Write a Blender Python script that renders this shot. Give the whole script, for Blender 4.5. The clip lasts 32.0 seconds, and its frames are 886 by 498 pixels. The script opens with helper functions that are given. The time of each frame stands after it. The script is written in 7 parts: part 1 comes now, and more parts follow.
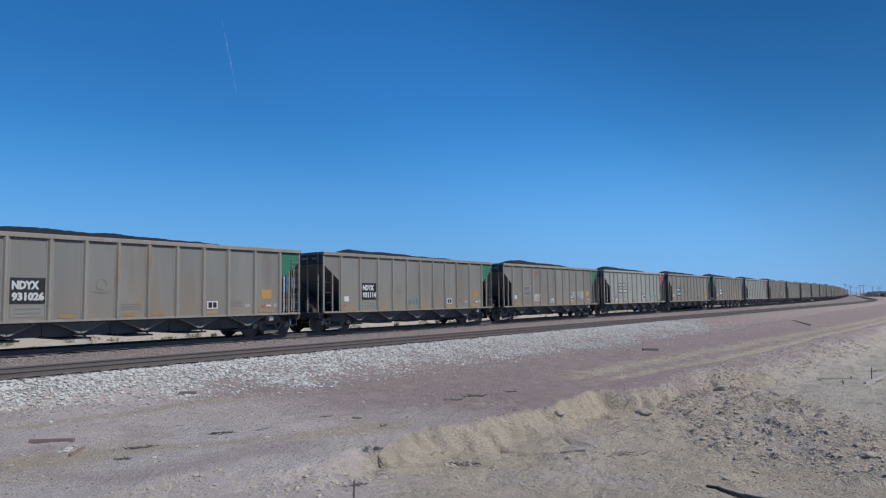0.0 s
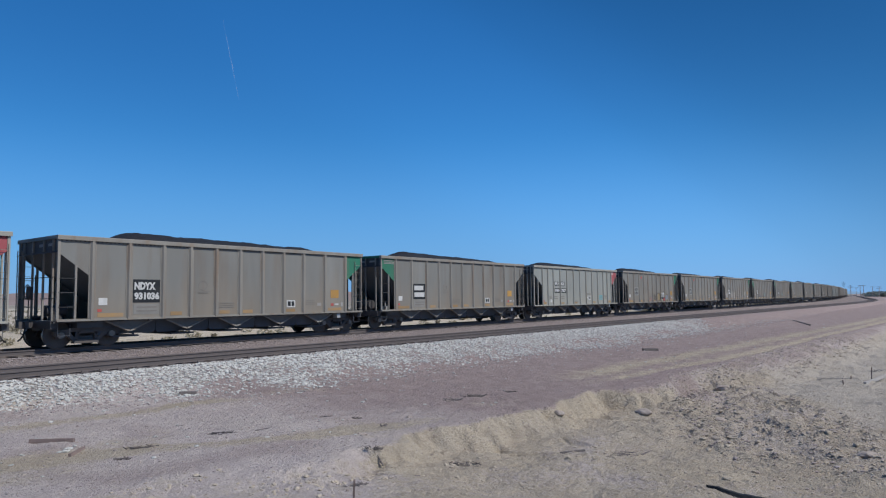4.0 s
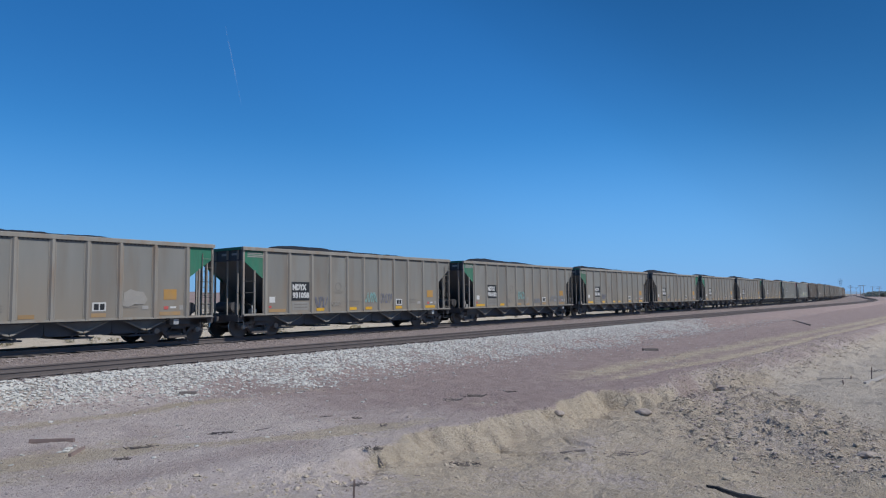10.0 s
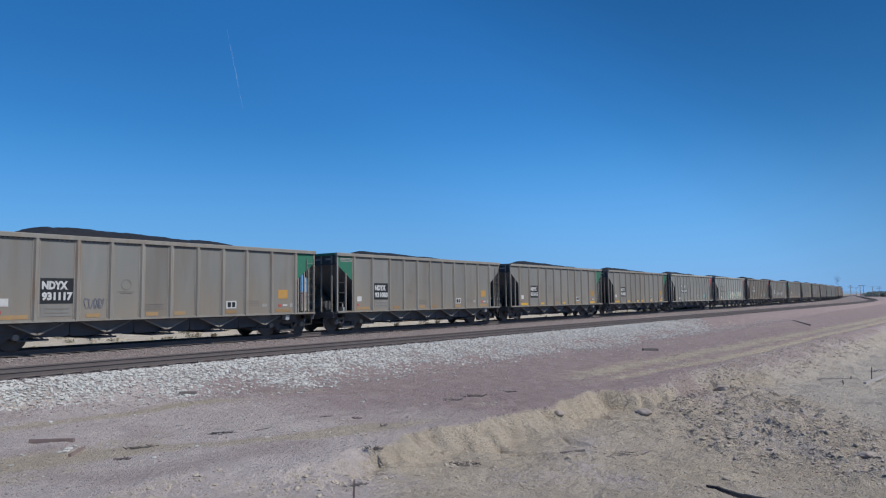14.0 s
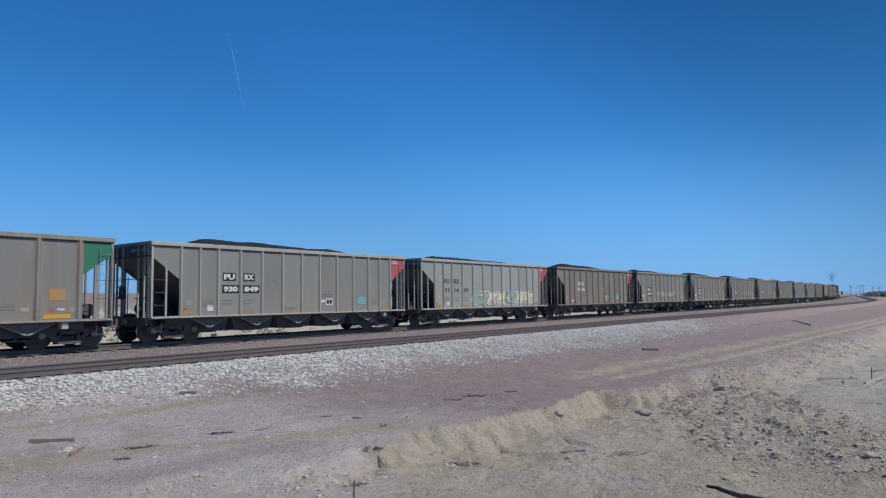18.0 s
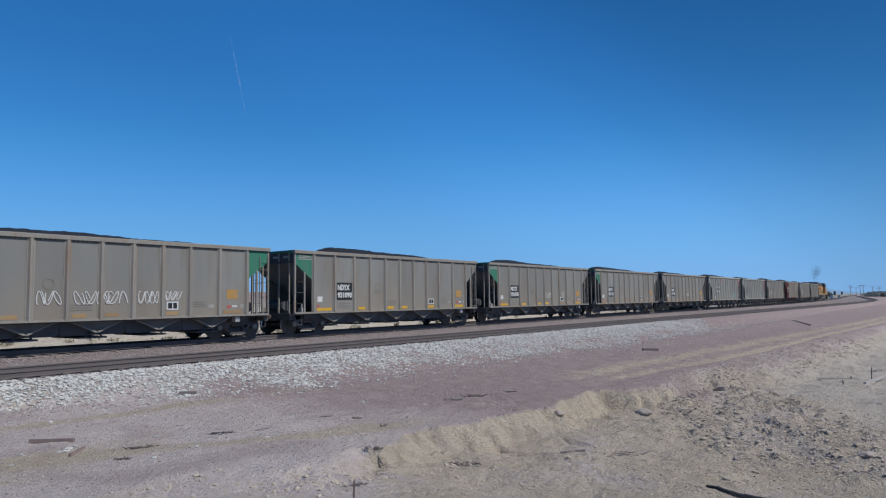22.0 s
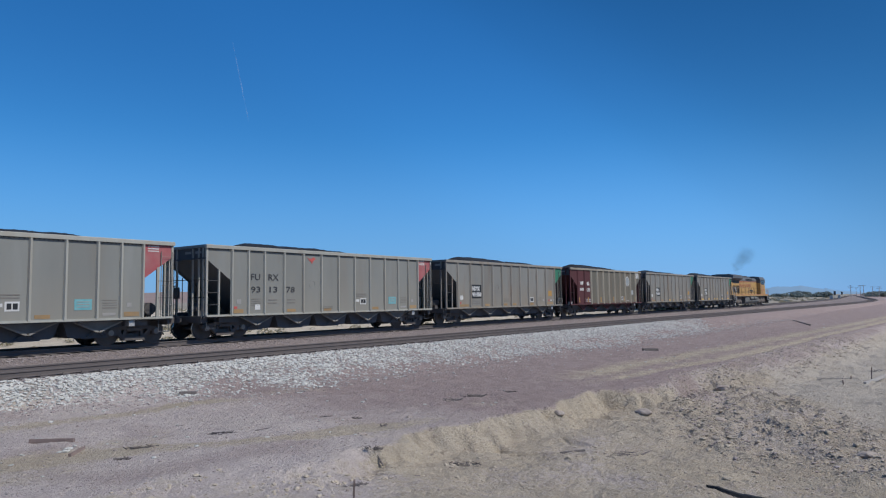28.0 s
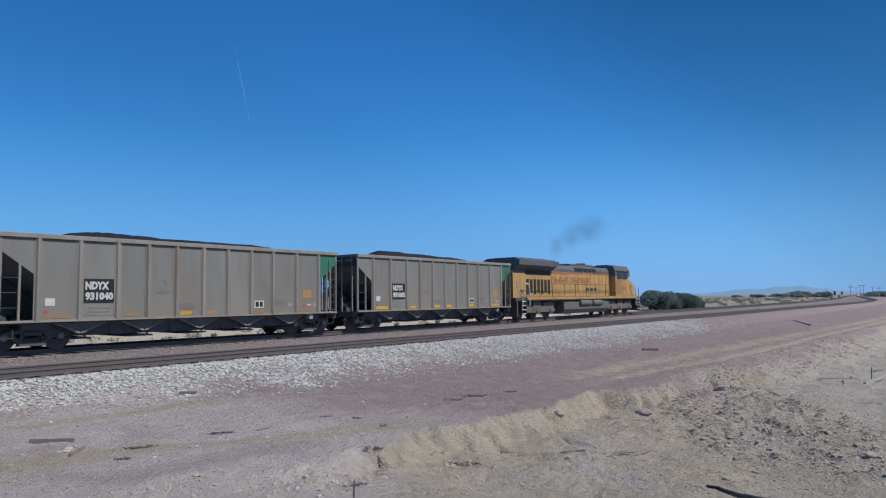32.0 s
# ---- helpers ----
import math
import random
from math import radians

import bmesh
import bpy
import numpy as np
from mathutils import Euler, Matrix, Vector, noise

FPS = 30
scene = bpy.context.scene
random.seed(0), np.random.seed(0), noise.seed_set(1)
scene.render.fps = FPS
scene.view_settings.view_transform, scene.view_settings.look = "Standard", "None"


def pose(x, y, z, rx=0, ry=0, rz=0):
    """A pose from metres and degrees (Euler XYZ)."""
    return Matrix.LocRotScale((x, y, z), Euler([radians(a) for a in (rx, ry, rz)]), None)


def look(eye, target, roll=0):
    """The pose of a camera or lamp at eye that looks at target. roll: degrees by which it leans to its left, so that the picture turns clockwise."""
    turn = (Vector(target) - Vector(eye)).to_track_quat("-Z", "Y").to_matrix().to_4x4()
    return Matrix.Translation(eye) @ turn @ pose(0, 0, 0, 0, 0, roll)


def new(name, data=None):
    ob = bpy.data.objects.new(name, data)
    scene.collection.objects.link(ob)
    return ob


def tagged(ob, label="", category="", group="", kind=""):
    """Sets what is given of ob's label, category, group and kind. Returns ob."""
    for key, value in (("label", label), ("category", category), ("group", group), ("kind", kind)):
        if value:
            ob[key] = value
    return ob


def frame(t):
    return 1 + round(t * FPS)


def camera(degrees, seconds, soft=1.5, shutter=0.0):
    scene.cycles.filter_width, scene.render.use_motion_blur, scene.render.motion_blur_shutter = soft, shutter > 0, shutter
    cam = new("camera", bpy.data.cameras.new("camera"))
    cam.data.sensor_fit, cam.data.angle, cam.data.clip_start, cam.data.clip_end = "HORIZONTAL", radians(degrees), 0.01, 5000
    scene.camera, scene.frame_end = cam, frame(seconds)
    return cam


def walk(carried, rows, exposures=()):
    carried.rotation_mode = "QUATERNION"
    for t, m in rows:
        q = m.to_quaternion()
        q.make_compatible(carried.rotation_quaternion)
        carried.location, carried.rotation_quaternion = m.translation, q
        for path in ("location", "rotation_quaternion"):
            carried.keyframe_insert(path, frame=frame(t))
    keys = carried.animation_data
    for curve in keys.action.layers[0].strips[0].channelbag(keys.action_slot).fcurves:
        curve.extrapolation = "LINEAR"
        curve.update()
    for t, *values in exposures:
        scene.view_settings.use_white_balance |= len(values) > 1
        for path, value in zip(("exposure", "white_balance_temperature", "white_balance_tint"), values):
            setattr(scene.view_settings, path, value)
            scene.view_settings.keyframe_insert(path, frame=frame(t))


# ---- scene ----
# World: x runs along the tracks, y across them away from the camera, z up from the top of the far track's rails.
cam = camera(66.53, 32.0, soft=1.2)
YAW, PITCH = radians(52.631), radians(4.203)
EYE = Vector((0.0, 0.0, 1.586))
AIM = EYE + Vector((math.sin(YAW) * math.cos(PITCH), math.cos(YAW) * math.cos(PITCH), math.sin(PITCH)))
walk(cam, [(0.0, look(EYE, AIM, -0.698)), (32.0, look(EYE, AIM, -0.698))], exposures=[(0.0, 0.0, 6350, 10)])

# ---------------------------------------------------------------- light
SUN_AZ, SUN_EL = radians(-74.0), radians(50.0)      # azimuth from +x towards +y
SUN_DIR = Vector((math.cos(SUN_AZ) * math.cos(SUN_EL), math.sin(SUN_AZ) * math.cos(SUN_EL), math.sin(SUN_EL)))
world = bpy.data.worlds.new("sky")
world.use_nodes = True
scene.world = world
wn = world.node_tree.nodes
sky = wn.new("ShaderNodeTexSky")
sky.sky_type, sky.sun_disc = "NISHITA", False
sky.sun_elevation, sky.sun_rotation = SUN_EL, math.pi / 2 - SUN_AZ
sky.altitude, sky.air_density, sky.dust_density, sky.ozone_density = 900.0, 1.0, 0.0, 6.0
tone = wn.new("ShaderNodeHueSaturation")
tone.inputs["Saturation"].default_value = 1.22
world.node_tree.links.new(sky.outputs[0], tone.inputs["Color"])
tint = wn.new("ShaderNodeMix")
tint.data_type, tint.blend_type = "RGBA", "MULTIPLY"
tint.inputs["Factor"].default_value = 1.0
tint.inputs["B"].default_value = (0.69, 1.05, 1.155, 1)
world.node_tree.links.new(tone.outputs[0], tint.inputs["A"])
up, axes, low, haze = wn.new("ShaderNodeTexCoord"), wn.new("ShaderNodeSeparateXYZ"), wn.new("ShaderNodeMapRange"), wn.new("ShaderNodeMix")
haze.data_type, low.interpolation_type = "RGBA", "SMOOTHSTEP"
for key, v in (("From Min", -0.02), ("From Max", 0.25), ("To Min", 0.80), ("To Max", 0.0)):
    low.inputs[key].default_value = v
haze.inputs["B"].default_value = (1.32, 3.05, 7.0, 1)          # dusty air above the horizon
wl = world.node_tree.links
wl.new(up.outputs["Generated"], axes.inputs[0])
wl.new(axes.outputs["Z"], low.inputs["Value"])
wl.new(low.outputs[0], haze.inputs["Factor"])
wl.new(tint.outputs["Result"], haze.inputs["A"])
# sky brightness by angle to the sun, shaped to imitate lens vignetting
turn, deep, dim = wn.new("ShaderNodeVectorMath"), wn.new("ShaderNodeFloatCurve"), wn.new("ShaderNodeVectorMath")
turn.operation, dim.operation = "DOT_PRODUCT", "SCALE"
turn.inputs[1].default_value = SUN_DIR
span = wn.new("ShaderNodeMapRange")
span.inputs["From Min"].default_value, span.inputs["From Max"].default_value = -1.0, 1.0
curve = deep.mapping.curves[0]
curve.points[0].location, curve.points[1].location = (0.0, 0.88), (1.0, 0.85)
for d, v in ((-0.45, 0.91), (-0.2, 0.96), (0.02, 1.07), (0.14, 0.95), (0.29, 0.72), (0.45, 0.63)):
    curve.points.new((d + 1) / 2, v)
deep.mapping.use_clip = False
deep.mapping.update()
wl.new(up.outputs["Generated"], turn.inputs[0])
wl.new(turn.outputs["Value"], span.inputs["Value"])
wl.new(span.outputs[0], deep.inputs["Value"])
wl.new(haze.outputs["Result"], dim.inputs[0])
wl.new(deep.outputs[0], dim.inputs["Scale"])
wl.new(dim.outputs["Vector"], wn["Background"].inputs[0])
wn["Background"].inputs[1].default_value = 0.105
sun_data = bpy.data.lights.new("sun", "SUN")
sun_data.energy, sun_data.angle, sun_data.color = 3.5, radians(0.53), (1.0, 0.95, 0.87)
sun = new("sun", sun_data)
sun.matrix_world = look(SUN_DIR * 100, (0, 0, 0))


# ---------------------------------------------------------------- materials
def surf(name, c1, c2, scale=3.0, rough=0.85, metal=0.0, stretch=(1, 1, 1), rnd=0.08, bump=0.15, fine=14.0, spec=0.3,
         stain=None, stain_amount=0.4, stain_scale=1.2, world_space=False, bump_dist=0.01, grain=0.8, dust=None, dust_top=2.6):
    """A worn surface: two tones in two sizes of noise, stains of a third tone, a little relief and a random value per object."""
    m = bpy.data.materials.new(name)
    m.use_nodes = True
    n, l = m.node_tree.nodes, m.node_tree.links
    b = n["Principled BSDF"]
    tc, info = n.new("ShaderNodeTexCoord"), n.new("ShaderNodeObjectInfo")
    geo = n.new("ShaderNodeNewGeometry")
    mp = n.new("ShaderNodeMapping")
    mp.inputs["Scale"].default_value = stretch
    l.new((geo.outputs["Position"] if world_space else tc.outputs["Object"]), mp.inputs["Vector"])
    if not world_space:
        off = n.new("ShaderNodeMath")
        off.operation = "MULTIPLY"
        off.inputs[1].default_value = 37.0
        l.new(info.outputs["Random"], off.inputs[0])
        l.new(off.outputs[0], mp.inputs["Location"])

    def tex(s, detail=5.0):
        t = n.new("ShaderNodeTexNoise")
        t.inputs["Scale"].default_value, t.inputs["Detail"].default_value = s, detail
        l.new(mp.outputs[0], t.inputs["Vector"])
        return t

    def ramp(src, lo, hi):
        r = n.new("ShaderNodeMapRange")
        r.inputs["From Min"].default_value, r.inputs["From Max"].default_value = lo, hi
        l.new(src, r.inputs["Value"])
        return r.outputs[0]

    def mix(fac, a, c):
        x = n.new("ShaderNodeMix")
        x.data_type = "RGBA"
        l.new(fac, x.inputs["Factor"])
        for sock, v in ((x.inputs["A"], a), (x.inputs["B"], c)):
            if isinstance(v, tuple):
                sock.default_value = (*v, 1)
            else:
                l.new(v, sock)
        return x.outputs["Result"]

    big, small = tex(scale), tex(scale * fine, 3.0)
    half = tuple((a + c) / 2 for a, c in zip(c1, c2))
    col = mix(ramp(big.outputs["Fac"], 0.35, 0.65), c1, c2)
    col = mix(ramp(small.outputs["Fac"], 0.3, 0.95), col, tuple(x * grain for x in half))
    if stain:
        st = tex(stain_scale, 6.0)
        f = n.new("ShaderNodeMath")
        f.operation = "MULTIPLY"
        f.inputs[1].default_value = stain_amount
        l.new(ramp(st.outputs["Fac"], 0.5, 0.75), f.inputs[0])
        col = mix(f.outputs[0], col, stain)
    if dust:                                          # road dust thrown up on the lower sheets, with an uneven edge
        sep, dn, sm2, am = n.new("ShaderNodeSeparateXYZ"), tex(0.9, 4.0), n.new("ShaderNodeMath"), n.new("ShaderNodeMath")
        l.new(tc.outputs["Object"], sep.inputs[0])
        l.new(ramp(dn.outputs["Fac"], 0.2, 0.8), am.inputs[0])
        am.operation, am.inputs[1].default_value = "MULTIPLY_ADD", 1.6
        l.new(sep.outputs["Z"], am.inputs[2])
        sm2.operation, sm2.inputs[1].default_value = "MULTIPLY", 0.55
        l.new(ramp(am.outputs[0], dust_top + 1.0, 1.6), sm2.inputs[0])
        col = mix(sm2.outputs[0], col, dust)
    hsv = n.new("ShaderNodeHueSaturation")
    l.new(col, hsv.inputs["Color"])
    r = n.new("ShaderNodeMapRange")
    r.inputs["To Min"].default_value, r.inputs["To Max"].default_value = 1 - rnd, 1 + rnd
    l.new(info.outputs["Random"], r.inputs["Value"])
    l.new(r.outputs[0], hsv.inputs["Value"])
    l.new(hsv.outputs[0], b.inputs["Base Color"])
    b.inputs["Roughness"].default_value, b.inputs["Metallic"].default_value = rough, metal
    b.inputs["Specular IOR Level"].default_value = spec
    if bump:
        bn = n.new("ShaderNodeBump")
        bn.inputs["Strength"].default_value, bn.inputs["Distance"].default_value = bump, bump_dist
        l.new(small.outputs["Fac"], bn.inputs["Height"])
        l.new(bn.outputs[0], b.inputs["Normal"])
    return m


STREAK = (1.0, 1.0, 0.16)
M = {}
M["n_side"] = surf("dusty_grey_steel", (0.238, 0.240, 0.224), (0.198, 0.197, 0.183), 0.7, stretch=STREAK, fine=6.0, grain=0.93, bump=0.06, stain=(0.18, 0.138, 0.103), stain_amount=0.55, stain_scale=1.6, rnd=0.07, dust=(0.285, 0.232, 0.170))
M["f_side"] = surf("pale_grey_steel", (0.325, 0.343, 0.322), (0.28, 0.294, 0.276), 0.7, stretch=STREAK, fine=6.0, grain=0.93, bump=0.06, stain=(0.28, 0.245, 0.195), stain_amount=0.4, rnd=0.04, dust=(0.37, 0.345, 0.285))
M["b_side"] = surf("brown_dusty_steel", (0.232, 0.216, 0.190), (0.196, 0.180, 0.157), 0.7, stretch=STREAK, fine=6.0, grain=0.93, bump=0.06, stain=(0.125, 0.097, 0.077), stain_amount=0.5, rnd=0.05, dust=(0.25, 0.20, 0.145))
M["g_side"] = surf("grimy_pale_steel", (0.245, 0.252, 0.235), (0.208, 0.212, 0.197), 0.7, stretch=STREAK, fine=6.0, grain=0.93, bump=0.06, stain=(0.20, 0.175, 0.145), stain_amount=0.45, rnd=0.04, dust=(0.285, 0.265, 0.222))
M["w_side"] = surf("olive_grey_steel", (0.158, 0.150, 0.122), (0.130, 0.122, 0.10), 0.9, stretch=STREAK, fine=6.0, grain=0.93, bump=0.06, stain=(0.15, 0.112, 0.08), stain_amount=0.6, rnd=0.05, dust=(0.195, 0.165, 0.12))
M["w_red"] = surf("oxide_red_steel", (0.105, 0.038, 0.042), (0.085, 0.032, 0.036), 1.2, stretch=STREAK, fine=6.0, grain=0.93, bump=0.06, stain=(0.08, 0.042, 0.04), stain_amount=0.5, rnd=0.05)
M["w_post"] = surf("pale_olive_post", (0.36, 0.33, 0.27), (0.31, 0.275, 0.22), 2.0, stretch=STREAK, stain=(0.2, 0.16, 0.11), rnd=0.05)
M["n_post"] = surf("light_grey_post", (0.300, 0.285, 0.252), (0.245, 0.228, 0.20), 2.0, stretch=STREAK, fine=6.0, grain=0.93, bump=0.06, stain=(0.25, 0.165, 0.105), stain_amount=0.6, stain_scale=3.0, rnd=0.06)
M["f_post"] = surf("pale_post", (0.39, 0.388, 0.345), (0.34, 0.333, 0.295), 2.0, stretch=STREAK, fine=6.0, grain=0.93, bump=0.06, stain=(0.28, 0.23, 0.17), stain_amount=0.5, rnd=0.05)
M["b_post"] = surf("brown_post", (0.265, 0.235, 0.20), (0.22, 0.185, 0.152), 2.0, stretch=STREAK, rnd=0.05)
M["green"] = surf("faded_green_paint", (0.035, 0.20, 0.125), (0.05, 0.175, 0.115), 2.0, stretch=STREAK, stain=(0.13, 0.16, 0.125), stain_amount=0.6, rnd=0.06)
M["pink"] = surf("faded_red_paint", (0.42, 0.11, 0.12), (0.36, 0.10, 0.11), 2.0, stain=(0.34, 0.20, 0.19), stain_amount=0.5, rnd=0.06)
M["black"] = surf("black_panel_paint", (0.018, 0.022, 0.025), (0.03, 0.033, 0.036), 3.0, rough=0.6, rnd=0.05)
M["white"] = surf("white_stencil_paint", (0.66, 0.66, 0.64), (0.56, 0.56, 0.54), 4.0, rnd=0.04)
M["dark_text"] = surf("dark_stencil_paint", (0.04, 0.042, 0.05), (0.06, 0.06, 0.065), 4.0, rnd=0.04)
M["ghost"] = surf("faded_stencil_paint", (0.30, 0.29, 0.27), (0.36, 0.35, 0.33), 4.0, rnd=0.1)
M["worn_patch"] = surf("worn_stencil_ground", (0.272, 0.268, 0.248), (0.235, 0.228, 0.208), 3.0, stain=(0.30, 0.29, 0.27), stain_amount=0.6, rnd=0.08)
M["dimtext"] = surf("worn_small_print", (0.205, 0.19, 0.17), (0.235, 0.22, 0.195), 6.0, rnd=0.06)
M["orange"] = surf("orange_sticker", (0.50, 0.28, 0.075), (0.43, 0.255, 0.09), 4.0, stain=(0.36, 0.26, 0.15), stain_amount=0.5, rnd=0.12)
M["amber"] = surf("dusty_amber_reflector", (0.39, 0.25, 0.115), (0.33, 0.228, 0.13), 5.0, stain=(0.30, 0.24, 0.17), stain_amount=0.7, rnd=0.12)
# bright copy of the amber reflector; the sun's glint is in its colour
M["yellowbright"] = surf("clean_yellow_reflector", (0.72, 0.42, 0.03), (0.66, 0.36, 0.03), 5.0, rough=0.35, spec=0.6, rnd=0.1)
M["teal"] = surf("pale_teal_notice", (0.13, 0.36, 0.40), (0.20, 0.42, 0.44), 5.0, rnd=0.06)
M["slate"] = surf("pale_slate_paint", (0.28, 0.315, 0.33), (0.33, 0.36, 0.37), 3.0, stain=(0.42, 0.42, 0.40), stain_amount=0.6)
M["red"] = surf("small_red_mark", (0.55, 0.10, 0.09), (0.45, 0.12, 0.11), 5.0, rnd=0.1)
M["frame"] = surf("dark_dusty_steel", (0.078, 0.078, 0.082), (0.105, 0.100, 0.098), 2.5, rough=0.75, stain=(0.12, 0.09, 0.068), stain_amount=0.5, rnd=0.12)
# the blue-grey tone carries the skylit shade below the side sill
M["under"] = surf("sooty_underframe_steel", (0.095, 0.104, 0.118), (0.12, 0.126, 0.136), 2.5, rough=0.7, stain=(0.10, 0.085, 0.07), stain_amount=0.35, rnd=0.1)
# darker and bluer than the sides: shade under the ends is in the colour
M["slope"] = surf("dusty_slope_sheet", (0.15, 0.16, 0.178), (0.19, 0.195, 0.205), 1.2, stretch=STREAK, stain=(0.12, 0.11, 0.10), stain_amount=0.5)
M["patch"] = surf("paler_repaint_patch", (0.29, 0.295, 0.28), (0.255, 0.26, 0.245), 2.0, stretch=STREAK, rnd=0.05)
M["l_truck"] = surf("dusty_brown_truck", (0.215, 0.185, 0.16), (0.165, 0.143, 0.128), 2.0, stain=(0.10, 0.085, 0.075), stain_amount=0.5)
M["truck"] = surf("grimy_cast_steel", (0.105, 0.098, 0.095), (0.145, 0.128, 0.117), 3.0, rough=0.75, stain=(0.16, 0.11, 0.08), stain_amount=0.5, rnd=0.15)
M["wheel"] = surf("oily_wheel_steel", (0.095, 0.088, 0.085), (0.135, 0.115, 0.10), 4.0, rough=0.6, metal=0.2, rnd=0.12)
M["tread"] = surf("polished_wheel_tread", (0.70, 0.69, 0.68), (0.55, 0.54, 0.53), 4.0, rough=0.28, metal=1.0, rnd=0.05)
M["coal"] = surf("coal_heap", (0.014, 0.015, 0.018), (0.026, 0.027, 0.030), 5.0, rough=0.7, bump=0.7, bump_dist=0.03, rnd=0.1, fine=5.0)
M["hopper"] = surf("dusty_hopper_plate", (0.225, 0.212, 0.192), (0.175, 0.162, 0.148), 2.0, stain=(0.10, 0.085, 0.07), stain_amount=0.6, rnd=0.1)
M["hose"] = surf("rubber_hose", (0.025, 0.025, 0.026), (0.04, 0.04, 0.04), 6.0, rough=0.6)
M["galv"] = surf("bright_metal_fitting", (0.55, 0.55, 0.54), (0.42, 0.42, 0.41), 6.0, rough=0.5, metal=0.4)
M["galv_dull"] = surf("dusty_tank_paint", (0.19, 0.19, 0.175), (0.15, 0.148, 0.138), 2.0, rnd=0.05)
M["l_yellow"] = surf("armour_yellow_paint", (0.58, 0.36, 0.13), (0.50, 0.30, 0.11), 1.4, stretch=(1, 1, 0.3), rough=0.55, stain=(0.33, 0.19, 0.09), stain_amount=0.75, rnd=0.05)
M["l_grey"] = surf("sooty_grey_paint", (0.145, 0.155, 0.165), (0.105, 0.11, 0.115), 1.5, rough=0.6, stain=(0.06, 0.06, 0.06), stain_amount=0.6, rnd=0.08)
# darker copy of the cab yellow; holds the shade by the door
M["l_brown"] = surf("grimy_orange_paint", (0.40, 0.22, 0.09), (0.33, 0.19, 0.085), 1.4, rough=0.6, stain=(0.22, 0.14, 0.08), stain_amount=0.5)
M["l_red"] = surf("signal_red_stripe", (0.46, 0.165, 0.09), (0.42, 0.18, 0.09), 3.0, rough=0.6)
M["l_glass"] = surf("dark_cab_glass", (0.02, 0.025, 0.03), (0.03, 0.035, 0.04), 3.0, rough=0.08, spec=0.6, bump=0)
M["rail"] = surf("rusty_rail", (0.165, 0.142, 0.135), (0.135, 0.118, 0.114), 3.0, rough=0.8, metal=0.1, rnd=0.05)
M["railtop"] = surf("bright_rail_head", (0.20, 0.19, 0.185), (0.15, 0.14, 0.135), 2.0, rough=0.55, metal=0.6)
M["tie"] = surf("creosoted_timber", (0.15, 0.130, 0.122), (0.205, 0.18, 0.168), 3.0, stretch=(6, 1, 6), stain=(0.19, 0.165, 0.15), stain_amount=0.5, rnd=0.25)
M["stone_white"] = surf("pale_limestone", (0.47, 0.465, 0.435), (0.64, 0.63, 0.585), 5.0, bump=0.3, world_space=True, stain=(0.36, 0.32, 0.29), stain_amount=0.5, stain_scale=0.9)
M["stone_pink"] = surf("pink_grey_ballast", (0.31, 0.255, 0.24), (0.42, 0.37, 0.35), 6.0, bump=0.3, world_space=True)
M["stone_tan"] = surf("tan_stone", (0.55, 0.475, 0.372), (0.44, 0.375, 0.295), 6.0, bump=0.3, world_space=True)
M["stone_dark"] = surf("dark_stone", (0.35, 0.295, 0.255), (0.45, 0.385, 0.33), 6.0, bump=0.3, world_space=True)
M["oldwood"] = surf("weathered_wood", (0.27, 0.205, 0.18), (0.19, 0.145, 0.128), 3.0, stretch=(1, 8, 8), rnd=0.15)
M["scrub"] = surf("dry_scrub_leaves", (0.34, 0.305, 0.21), (0.43, 0.385, 0.28), 4.0, rnd=0.2, bump=0)
# slightly paler and bluer than the near leaves, to imitate haze
M["leaf_far"] = surf("grey_green_leaves", (0.22, 0.265, 0.255), (0.28, 0.32, 0.30), 4.0, rnd=0.1, bump=0)
M["leaf"] = surf("sage_leaves", (0.20, 0.26, 0.235), (0.26, 0.315, 0.275), 4.0, rnd=0.2, bump=0)
for key in ("leaf", "leaf_far", "scrub"):            # thin leaves let some light through
    nt = M[key].node_tree
    thru, blend = nt.nodes.new("ShaderNodeBsdfTranslucent"), nt.nodes.new("ShaderNodeMixShader")
    blend.inputs[0].default_value = 0.45
    nt.links.new(nt.nodes["Principled BSDF"].inputs["Base Color"].links[0].from_socket, thru.inputs["Color"])
    nt.links.new(nt.nodes["Principled BSDF"].outputs[0], blend.inputs[1])
    nt.links.new(thru.outputs[0], blend.inputs[2])
    nt.links.new(blend.outputs[0], nt.nodes["Material Output"].inputs["Surface"])
M["bark"] = surf("grey_bark", (0.12, 0.095, 0.075), (0.08, 0.065, 0.05), 5.0)
M["pole"] = surf("weathered_pole", (0.46, 0.43, 0.40), (0.37, 0.345, 0.32), 3.0)


